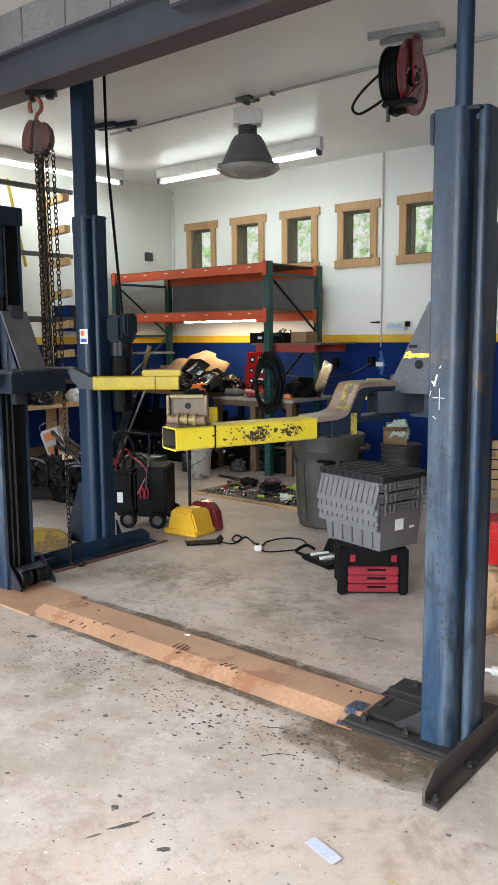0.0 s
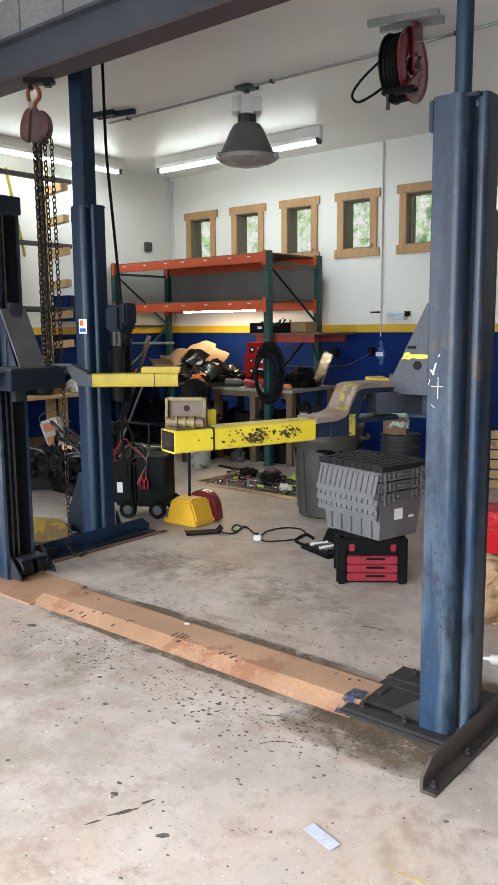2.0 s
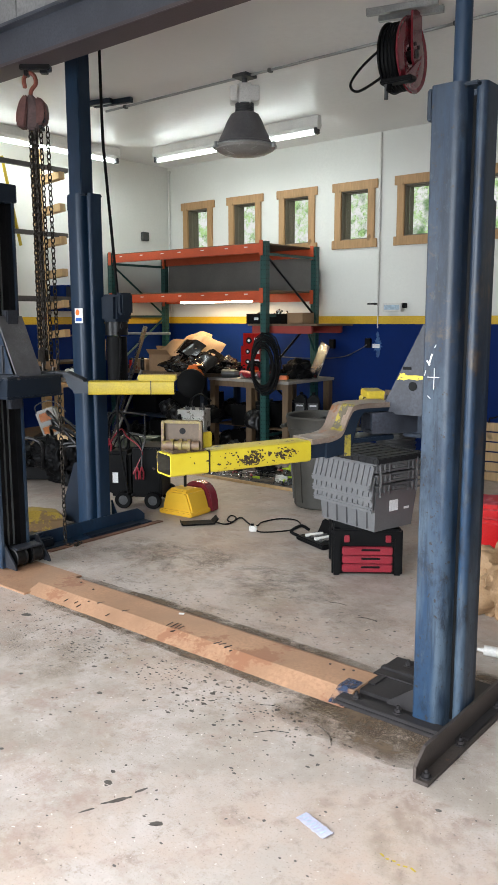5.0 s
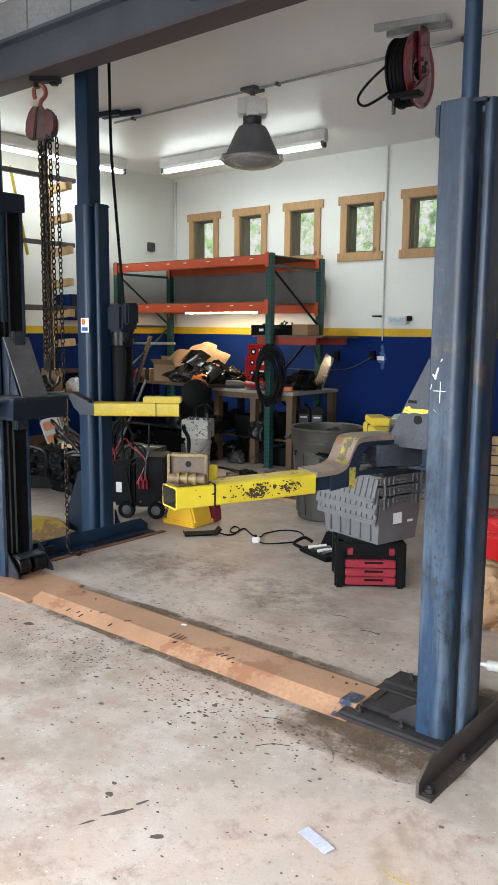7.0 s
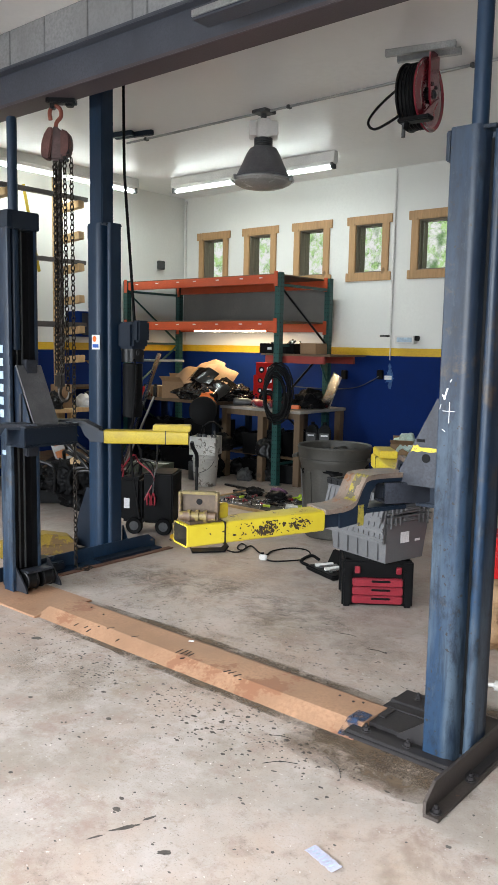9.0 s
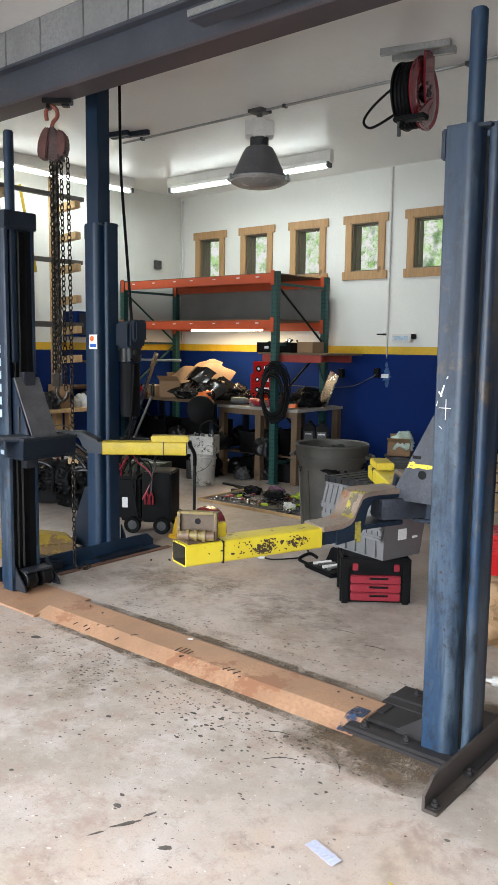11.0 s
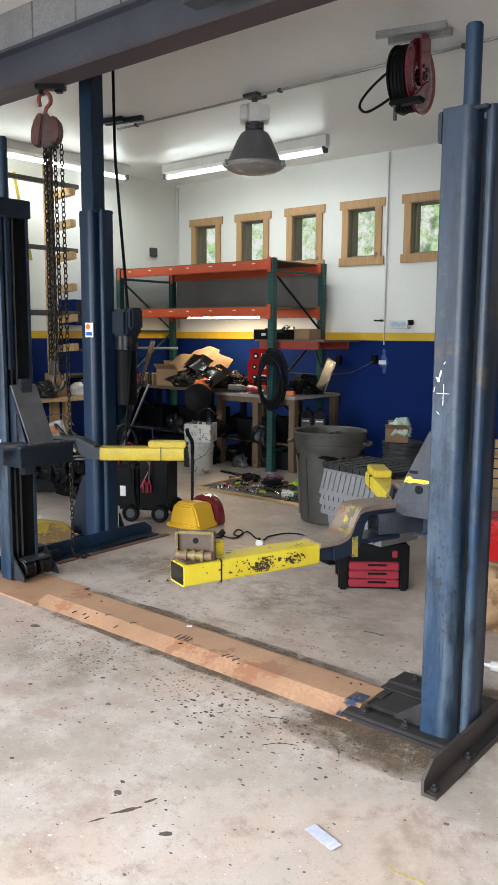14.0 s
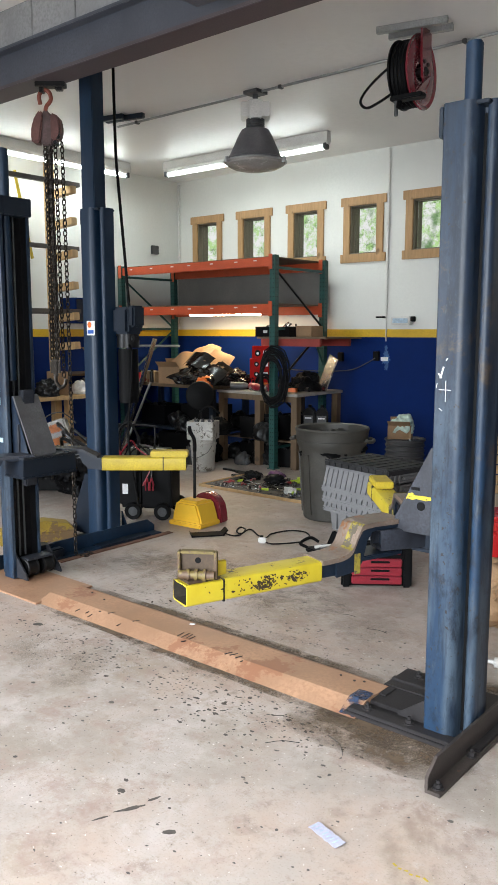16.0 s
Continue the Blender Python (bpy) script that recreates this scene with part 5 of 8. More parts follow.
    prism(bm, [(-0.06, 0.0), (0.06, 0.0), (0.045, 0.07), (-0.045, 0.07)], -0.45, 0.45, Matrix(((0, 0, 1, 0), (1, 0, 0, 0), (0, 1, 0, 0), (0, 0, 0, 1))))
    part("housing", bm, BEAM_PAINT, t)
    bm = bmnew()
    box(bm, 0, -0.066, 0.03, 0.9, 0.012, 0.035, 0.003)
    part("front_lip", bm, GALV, t, "pale metal lip")
    for s in (-0.35, 0.35):
        bm = bmnew()
        cyl(bm, (s, 0, 0.07), (s, 0, 0.468), 0.006, seg=8)
        part("hanger_rod", bm, BLACK_STEEL, t)


tube_fixture(-5.18, 5.03, 0, "lit white tube light on the ceiling by the rack")
tube_fixture(-6.85, 3.50, 90, "lit white tube light on the ceiling by the side wall")
high_bay(-3.62, 3.43)
hose_reel(-1.78, 2.98)
hoist(-3.45, 1.03)
ceiling_runs()


# ---- pallet rack and bench ----
def pallet_rack():
    t = thing("pallet_rack", "teal and orange pallet rack with grey back panels", "pallet rack", -5.90, 5.43)
    hx, hy, H = 1.325, 0.50, 2.49
    for sx in (-1, 1):
        for sy in (-1, 1):
            bm = bmnew()
            w, d, th = 0.075, 0.07, 0.004
            x, y = sx * hx, sy * hy
            # open channel, with punched holes drawn as recessed dark slots below
            box(bm, x, y - sy * 0 - d / 2 * 1, H / 2, w, th, H)
            box(bm, x - w / 2, y, H / 2, th, d, H)
            box(bm, x + w / 2, y, H / 2, th, d, H)
            box(bm, x, y, 0.004, 0.11, 0.11, 0.008)
            up = part("upright", bm, RACK_TEAL, t, "teal punched steel upright")
            bm = bmnew()
            k = 0.08
            while k < H - 0.03:
                for dx in (-0.018, 0.018):
                    cyl(bm, (x + dx, y - d / 2 - 0.0005, k), (x + dx, y - d / 2 - 0.0035, k), 0.0075, seg=6)
                    cyl(bm, (x + w / 2 + 0.0005, y + dx, k), (x + w / 2 + 0.0035, y + dx, k), 0.0075, seg=6)
                k += 0.051
            tagged(part("punched_holes", bm, BLACK_STEEL, up, "dark punched holes"), kind="stuff")
        # end-frame braces
        zs = (0.25, 0.95, 1.65, 2.35)
        for z in zs:
            bm = bmnew()
            box(bm, sx * hx, 0, z, 0.025, 2 * hy - 0.07, 0.03)
            part("brace", bm, RACK_TEAL, t)
        for i, (a, b) in enumerate(zip(zs, zs[1:])):
            bm = bmnew()
            s = 1 if i % 2 == 0 else -1
            cyl(bm, (sx * hx, -s * (hy - 0.04), b - 0.03), (sx * hx, s * (hy - 0.04), a + 0.03), 0.014, seg=8)
            part("diagonal_brace", bm, BLACK_STEEL if sx > 0 else RACK_TEAL, t)
    for z in (2.415, 1.88):
        for sy in (-1, 1):
            bm = bmnew()
            box(bm, 0, sy * (hy + 0.0), z, 2 * hx - 0.085, 0.045, 0.105, 0.006)
            b = part("beam", bm, RACK_ORANGE, t, "orange steel shelf beam")
            for sx in (-1, 1):
                bm = bmnew()
                box(bm, sx * (hx - 0.02), sy * (hy + 0.0) - 0.046, z, 0.055, 0.006, 0.17, 0.002)
                part("beam_clip", bm, RACK_ORANGE, b)
            if sy < 0:
                for k in range(7):
                    bm = bmnew()
                    box(bm, -1.1 + 0.36 * k + 0.03 * (k % 3), sy * hy - 0.0245, z + 0.02, 0.05, 0.002, 0.012)
                    part("beam_label", bm, WHITE_PAPER, b)
    bm = bmnew()
    box(bm, 0, 0, 2.473, 2 * hx - 0.1, 2 * hy - 0.03, 0.014)
    part("deck", bm, OLDWOOD, t, "thin wooden top deck")
    bm = bmnew()
    box(bm, 0, 0, 1.94, 2 * hx - 0.1, 2 * hy - 0.03, 0.014)
    part("deck", bm, OLDWOOD, t)
    for x0, x1 in ((-1.28, 1.28),):
        bm = bmnew()
        box(bm, (x0 + x1) / 2, hy + 0.045, 2.14, x1 - x0, 0.012, 0.46, 0.003)
        part("back_panel", bm, mat("grey_board", (0.165, 0.155, 0.14), 0.7, vary=0.2, scale=2), t, "grey board behind the shelf")
    lamp = thing("shelf_tube_light", "warm lit tube light under the rack shelf", "tube light", -5.86, 5.50, 1.855)
    bm = bmnew()
    box(bm, 0, 0, 0.012, 1.3, 0.07, 0.04, 0.006)
    part("housing", bm, WHITE_PLASTIC, lamp)
    bm = bmnew()
    cyl(bm, (-0.62, 0, -0.022), (0.62, 0, -0.022), 0.014)
    part("tube", bm, SHELF_GLOW, lamp, "glowing warm tube")


def side_shelf():
    t = thing("side_shelf", "red beam shelf with a plywood top on the rack's end", "shelf", -4.42, 5.45, 0)
    for y in (-0.40, 0.20):
        bm = bmnew()
        box(bm, 0, y, 1.49, 0.86, 0.045, 0.085, 0.006)
        part("beam", bm, mat("dull_red_beam", (0.30, 0.040, 0.028), 0.5, vary=0.2, scale=4), t, "red steel shelf beam")
    bm = bmnew()
    box(bm, 0.03, -0.08, 1.545, 1.0, 0.75, 0.022, 0.003)
    part("shelf_board", bm, OLDWOOD, t)
    bm = bmnew()
    cyl(bm, (-0.06, 0.2, 1.46), (-0.10, 0.40, 1.22), 0.014, seg=8)
    part("strut", bm, RACK_TEAL, t)


def cardboard_box(x, y, z, sx, sy, sz, rz, label, open_top=True, material=None):
    t = thing("cardboard_box", label, "box", x, y, z, rz)
    m = material or CARD
    bm = bmnew()
    th = 0.006
    box(bm, 0, 0, th / 2, sx, sy, th)
    for a, b, c, d in ((sx / 2 - th / 2, 0, th, sy), (-sx / 2 + th / 2, 0, th, sy), (0, sy / 2 - th / 2, sx, th), (0, -sy / 2 + th / 2, sx, th)):
        box(bm, a, b, sz / 2, c, d, sz)
    part("body", bm, m, t)
    if open_top:
        for k, (a, L, W, rot) in enumerate((((0, -sy / 2, sz), sx, sy * 0.45, 35), ((0, sy / 2, sz), sx, sy * 0.45, 120))):
            bm = bmnew()
            box(bm, 0, W / 2, 0, L - 0.01, W, 0.004)
            part("flap", bm, m, t, at=Matrix.Translation(a) @ pose(0, 0, 0, rot if k else 180 - rot))
    else:
        bm = bmnew()
        box(bm, 0, 0, sz, sx, sy, 0.006)
        part("lid", bm, m, t)
        bm = bmnew()
        box(bm, 0, 0, sz + 0.004, sx + 0.001, 0.05, 0.002)
        part("tape", bm, WHITE_PLASTIC, t)
    return t


def workbench():
    t = thing("workbench", "rough wooden workbench with a pale worn top", "workbench", -4.90, 5.46)
    bm = bmnew()
    box(bm, 0, 0, 0.88, 1.26, 0.95, 0.035, 0.004)
    part("top", bm, mat("worn_pale_top", (0.30, 0.28, 0.25), 0.6, vary=0.25, scale=6, wear=(0.1, 0.09, 0.08), wear_amt=0.3), t, "worn pale bench top")
    bm = bmnew()
    box(bm, 0, -0.44, 0.83, 1.1, 0.035, 0.07, 0.003)
    part("apron", bm, OLDWOOD, t)
    for x in (-0.57, 0.02, 0.57):
        for y in (-0.42, 0.42):
            bm = bmnew()
            box(bm, x, y, 0.43, 0.085, 0.085, 0.86, 0.004)
            part("leg", bm, OLDWOOD, t, "dirty lumber leg")
    bm = bmnew()
    box(bm, 0, 0.05, 0.30, 1.2, 0.7, 0.025)
    part("lower_shelf", bm, OLDWOOD, t)
    t = thing("workbench", "long dark metal bench inside the rack", "workbench", -6.35, 5.25)
    bm = bmnew()
    box(bm, 0, 0, 0.92, 1.75, 0.75, 0.04, 0.004)
    part("top", bm, OLDWOOD, t)
    for x in (-0.8, 0.8):
        for y in (-0.32, 0.32):
            bm = bmnew()
            box(bm, x, y, 0.45, 0.07, 0.07, 0.9, 0.004)
            part("leg", bm, LIFT_DARK, t)
    bm = bmnew()
    box(bm, 0, 0.0, 0.35, 1.7, 0.7, 0.03)
    part("lower_shelf", bm, LIFT_DARK, t)


def crumple(name, x, y, z, sx, sy, sz, material, label, category, seed, n=14, rz=0.0):
    """A crumpled sheet or bag: a dome of folds."""
    bm = bmnew()
    bmesh.ops.create_icosphere(bm, subdivisions=5 if max(sx, sy) > 0.3 else 4, radius=1.0)
    for v in bm.verts:
        p = v.co.normalized()
        k = 1 + 0.42 * noise.noise(p * 2.1 + Vector((seed, 0, 0))) + 0.22 * abs(noise.noise(p * 5.0 + Vector((0, seed, 0)))) - 0.16 * abs(noise.noise(p * 9.0 + Vector((seed, 2, 0))))
        c = p * k
        v.co = Vector((c.x * sx / 2, c.y * sy / 2, max(0.0, c.z * 0.62 + 0.36) * sz))
    ob = solid(name, bm, material, label, category, x, y, z, rz)
    ob.data.set_sharp_from_angle(angle=radians(75))
    return ob


def coil(name, x, y, z, r, turns, thick, material, label, seed=1, tilt=0.0, wide=0.3):
    rnd = random.Random(seed)
    pts = []
    for i in range(turns * 14):
        a = 2 * math.pi * i / 14
        rr = r * (1 + 0.10 * math.sin(i * 0.37 + seed) + 0.05 * rnd.uniform(-1, 1))
        pts.append((rr * math.cos(a), 0.06 * r * math.sin(i * 0.23) + wide * r * (i / (turns * 14) - 0.5) * 0.6, rr * 2.1 * math.sin(a)))
    bm = bmnew()
    pipe(bm, pts, thick, 6)
    return solid(name, bm, material, label, "hose", x, y, z, 35)


def round_tin(name, x, y, z, r, h, material, lidm, label, category, lean=0.0, rz=0.0, group=""):
    t = thing(name, label, category, x, y, z, rz, group)
    if lean:
        t.matrix_world = pose(x, y, z + abs(r * math.sin(radians(lean))) * 0.98, lean, 0, rz)
    bm = bmnew()
    lathe(bm, [(0, 0), (r * 0.96, 0), (r, 0.006), (r, h * 0.95), (r * 0.97, h), (0, h)], (0, 0, 0), 20)
    part("body", bm, material, t)
    bm = bmnew()
    lathe(bm, [(r * 0.6, h + 0.001), (r * 0.62, h + 0.014), (r * 0.4, h + 0.03), (0, h + 0.032)], (0, 0, 0), 16)
    part("lid", bm, lidm, t)
    return t


def power_tool(x, y, z, rz, material, label):
    t = thing("power_tool", label, "power tool", x, y, z, rz)
    bm = bmnew()
    cyl(bm, (-0.11, 0, 0.05), (0.06, 0, 0.05), 0.045)
    cyl(bm, (0.06, 0, 0.05), (0.13, 0, 0.05), 0.045, 0.02)
    part("motor_body", bm, material, t)
    bm = bmnew()
    box(bm, -0.05, 0.09, 0.035, 0.05, 0.15, 0.04, 0.012)
    box(bm, -0.05, 0.17, 0.035, 0.10, 0.06, 0.06, 0.012)
    part("grip", bm, BLACK_PLASTIC, t)
    bm = bmnew()
    cyl(bm, (0.13, 0, 0.05), (0.20, 0, 0.05), 0.008)
    part("chuck", bm, CHROME, t)


DARK_FOIL = mat("glossy_black_foil", (0.010, 0.009, 0.009), 0.16, vary=0.3, scale=12, bump=0.3, fine=30)


def bench_stuff():
    bz = 0.942
    crumple("packing_film", -6.05, 5.05, bz, 0.50, 0.42, 0.15, DARK_FOIL, "heap of crumpled dark packing film on the bench", "packing film", 3.1)
    crumple("packing_film", -5.95, 5.22, bz + 0.12, 0.46, 0.36, 0.14, DARK_FOIL, "glossy dark film on the bench heap", "packing film", 7.7, rz=30)
    crumple("black_plastic_bag", -5.72, 5.0, bz, 0.6, 0.5, 0.20, DARK_FOIL, "shiny black plastic bag on the bench", "bag", 9.4)
    crumple("black_plastic_bag", -5.55, 5.25, bz, 0.5, 0.4, 0.20, DARK_FOIL, "black bag of parts on the bench", "bag", 12.4)
    crumple("orange_cloth", -5.56, 4.80, bz - 0.02, 0.22, 0.16, 0.15, ORANGE_PLASTIC, "bright orange shop cloth on the bench", "cloth", 2.2)
    cardboard_box(-6.32, 5.0, bz, 0.30, 0.26, 0.22, 20, "open brown cardboard box on the bench")
    cardboard_box(-6.72, 5.05, bz, 0.34, 0.22, 0.14, -10, "flat brown cardboard box on the bench", False)
    for i in range(6):
        rnd = random.Random(40 + i)
        round_tin("spray_can", -6.95 + 0.15 * i + rnd.uniform(-0.03, 0.03), 4.96 + rnd.uniform(-0.04, 0.06), bz, 0.033, rnd.uniform(0.12, 0.2), (RED_METAL, WHITE_PLASTIC, BLACK_STEEL, CHROME, ORANGE_PLASTIC, BLUE_PAINT)[i], BLACK_PLASTIC, "small aerosol can on the bench", "spray can", group="cans on the bench")
    # printed red cartons stacked behind the tools
    carton_red = mat("printed_red_carton", (0.36, 0.012, 0.010), 0.85, vary=0.15, scale=9)
    carton_red.node_tree.nodes["Principled BSDF"].inputs["Specular IOR Level"].default_value = 0.1
    for i, (dx, dz, w, h) in enumerate(((0.02, 0.0, 0.26, 0.13), (0.0, 0.131, 0.26, 0.13), (0.01, 0.262, 0.27, 0.12), (0.03, 0.383, 0.235, 0.155))):
        b = thing("parts_box", "red and white printed parts carton", "box", -5.16 + dx, 5.42, 0.899 + dz, 30 - 5 * i, "stack of red boxes")
        bm = bmnew()
        box(bm, 0, 0, h / 2, w, 0.17, h, 0.003)
        part("carton", bm, carton_red, b)
        bm = bmnew()
        box(bm, w * 0.28, -0.0855, h * 0.42, w * 0.26, 0.002, h * 0.44)
        part("printed_panel", bm, WHITE_PAPER, b)
        bm = bmnew()
        cyl(bm, (-w * 0.16, -0.088, h * 0.42), (-w * 0.16, -0.085, h * 0.42), h * 0.26)
        part("printed_disc", bm, BLACK_PLASTIC, b)
        bm = bmnew()
        cyl(bm, (-w * 0.16, -0.0895, h * 0.42), (-w * 0.16, -0.087, h * 0.42), h * 0.11)
        part("printed_centre", bm, WHITE_PAPER, b)
    power_tool(-5.25, 5.10, 0.90, 20, GREY_METAL, "grey angle grinder on the worn bench")
    power_tool(-4.98, 5.08, 0.90, -25, RED_PLASTIC, "red power drill on the worn bench")
    power_tool(-4.72, 5.15, 0.90, 60, RED_PLASTIC, "red and black power tool on the worn bench")
    for i, (x, y, r) in enumerate(((-5.28, 5.3, 0.085), (-5.02, 5.3, 0.095), (-4.85, 5.45, 0.08))):
        bm = bmnew()
        torus(bm, None, r, 0.02, pose(0, 0, r * 0.9, 72, 0, 0))
        torus(bm, None, r * 0.6, 0.014, pose(0, 0.02, r * 0.9, 72, 0, 0))
        solid("cable_coil", bm, RUBBER, "coiled black cable on the bench", "cable", x, y, 0.905, 30 * i, "cables on the bench")
    # bent cardboard sheets on the heap
    for i, (x, y, z, sx, sy, rx, ry, rz) in enumerate(((-5.98, 5.25, 1.32, 0.40, 0.26, 34, -10, 20), (-5.85, 5.0, 1.24, 0.42, 0.24, 40, 10, -6), (-6.18, 5.05, 1.20, 0.32, 0.26, 48, -24, 30), (-5.70, 5.05, 1.16, 0.6, 0.30, 30, 20, 4), (-5.62, 4.96, 1.08, 0.5, 0.26, 40, 10, -14), (-5.9, 5.02, 1.12, 0.55, 0.28, 44, -12, 8), (-5.72, 5.15, 1.26, 0.45, 0.30, 34, 14, 20), (-6.1, 4.96, 1.04, 0.4, 0.22, 52, 14, 4))):
        bm = bmnew()
        n = 8
        grid = []
        for k in range(n + 1):
            col = []
            for j in range(6):
                px, py = (k / n - 0.5) * sx, (j / 5 - 0.5) * sy
                pz = 0.055 * math.sin(math.pi * k / n) + 0.05 * noise.noise(Vector((px * 6 + i * 3, py * 6, i)))
                col.append((bm.verts.new((px, py, pz)), bm.verts.new((px, py, pz - 0.005))))
            grid.append(col)
        for k in range(n):
            for j in range(5):
                a, b, c2, d = grid[k][j], grid[k + 1][j], grid[k + 1][j + 1], grid[k][j + 1]
                bm.faces.new((a[0], b[0], c2[0], d[0]))
                bm.faces.new((d[1], c2[1], b[1], a[1]))
        rim = [grid[k][0] for k in range(n + 1)] + [grid[n][j] for j in range(1, 6)] + [grid[k][5] for k in range(n - 1, -1, -1)] + [grid[0][j] for j in range(4, 0, -1)]
        for a, b in zip(rim, rim[1:] + rim[:1]):
            bm.faces.new((a[0], a[1], b[1], b[0]))
        c = solid("cardboard_sheet", bm, (CARD, DARK_FOIL, CARD, DARK_FOIL, DARK_FOIL, DARK_FOIL, KRAFT, DARK_FOIL)[i], "bent packing sheet lying on the bench heap", "packing sheet", x, y, z, 0, "sheets on the heap")
        c.matrix_world = pose(x, y, z, rx, ry, rz)
    # small clutter on both benches
    rnd = random.Random(77)
    for i in range(22):
        x, y = (-7.05 + rnd.uniform(0, 1.5), 5.0 + rnd.uniform(-0.08, 0.25)) if i % 2 else (-5.35 + rnd.uniform(0, 1.0), 5.15 + rnd.uniform(-0.1, 0.5))
        z = 0.942 if i % 2 else 0.90
        s = rnd.uniform(0.05, 0.12)
        bm = bmnew()
        if i % 3 == 0:
            cyl(bm, (-s, 0, s * 0.3), (s, 0, s * 0.3), s * 0.3, seg=12)
            cyl(bm, (s, 0, s * 0.3), (s * 1.4, 0, s * 0.3), s * 0.15, seg=8)
        else:
            box(bm, 0, 0, s * 0.35, s * 1.6, s, s * 0.7, s * 0.1)
            box(bm, 0, 0, s * 0.72, s * 1.2, s * 0.6, s * 0.1, s * 0.03)
        solid("bench_part", bm, rnd.choice((BLACK_STEEL, RED_PLASTIC, CHROME, BLACK_PLASTIC, CARD, GREY_METAL, ORANGE_PLASTIC)), "small tool or spare part on the bench", "spare part", x, y, z, rnd.uniform(0, 180), "small parts on the benches")
    # tilted panel leaning at the right
    bm = bmnew()
    box(bm, 0, 0, 0.22, 0.22, 0.02, 0.44, 0.006)
    p = solid("metal_sheet", bm, CHROME, "shiny metal panel leaning on the bench", "panel", -4.42, 5.5, 0.905, 0)
    p.matrix_world = pose(-4.40, 5.66, 0.905, -14, 16, -30)
    crumple("black_helmet_bag", -4.52, 5.5, 0.90, 0.36, 0.3, 0.22, BLACK_PLASTIC, "black padded case on the worn bench", "case", 5.5)
    # tray and box on the side shelf
    t = thing("tool_tray", "black plastic tool tray full of parts", "tray", -4.76, 5.28, 1.556, 3)
    bm = bmnew()
    box(bm, 0, 0, 0.005, 0.50, 0.32, 0.01)
    for a, b, c, d in ((0.245, 0, 0.01, 0.32), (-0.245, 0, 0.01, 0.32), (0, 0.155, 0.5, 0.01), (0, -0.155, 0.5, 0.01)):
        box(bm, a, b, 0.06, c, d, 0.12)
    part("body", bm, BLACK_PLASTIC, t)
    bm = bmnew()
    box(bm, -0.10, -0.162, 0.06, 0.06, 0.003, 0.03)
    part("label_card", bm, WHITE_PAPER, t)
    bm = bmnew()
    rnd = random.Random(5)
    for i in range(9):
        a = Vector((rnd.uniform(-0.2, 0.2), rnd.uniform(-0.1, 0.1), 0.10))
        cyl(bm, a, a + Vector((rnd.uniform(-0.1, 0.1), rnd.uniform(-0.05, 0.05), rnd.uniform(0.02, 0.07))), 0.012, seg=8)
    tagged(part("contents", bm, CHROME, t, "loose metal parts"), kind="stuff")
    cardboard_box(-4.38, 5.36, 1.556, 0.25, 0.20, 0.125, -6, "small brown cardboard box on the shelf", False)
    # round black reflector on a stand behind the bucket
    st = thing("reflector_stand", "black round reflector on a slim stand", "work light", -5.45, 4.60, 0, 40)
    bm = bmnew()
    lathe(bm, [(0, 0.0), (0.135, 0.004), (0.143, 0.014), (0.135, 0.03), (0.07, 0.06), (0, 0.065)], m=pose(0, 0, 0.845, 82) @ Matrix.Diagonal((1.24, 1.24, 1, 1)), seg=36)
    part("reflector", bm, RUBBER, st)
    bm = bmnew()
    cyl(bm, (0, 0.05, 0.02), (0, 0.05, 0.96), 0.012)
    part("post", bm, BLACK_STEEL, st)
    bm = bmnew()
    cyl(bm, (0, 0.05, 0), (0, 0.05, 0.02), 0.12)
    part("foot", bm, BLACK_STEEL, st)
    # hose hung on the rack's front upright
    for i in range(3):
        coil("hanging_hose", -4.50, 4.85 - 0.03 * i, 1.10 - 0.014 * i, 0.158 - 0.020 * i, 5, 0.0085, RUBBER, "black hose coiled over the rack upright", 2 + i)
    # long level and bars leaning
    for i, (a, b, w, m) in enumerate((((-6.95, 4.6, 0.0), (-6.55, 4.9, 1.52), 0.05, CHROME), ((-7.05, 4.55, 0.0), (-6.75, 4.85, 1.0), 0.03, GREY_METAL), ((-6.8, 4.5, 0.0), (-6.6, 4.86, 0.95), 0.03, GALV))):
        bm = bmnew()
        cyl(bm, a, b, w * 0.6, seg=4)
        solid("leaning_bar", bm, m, "long metal bar leaning against the bench", "metal bar", 0, 0, 0, 0, "leaning bars")
    bm = bmnew()
    cyl(bm, (-7.2, 4.9, 1.42), (-6.2, 5.0, 1.43), 0.016)
    solid("hanging_pipe", bm, GALV, "galvanised pipe across the rack bay", "pipe", 0, 0)


pallet_rack()
side_shelf()
workbench()
bench_stuff()


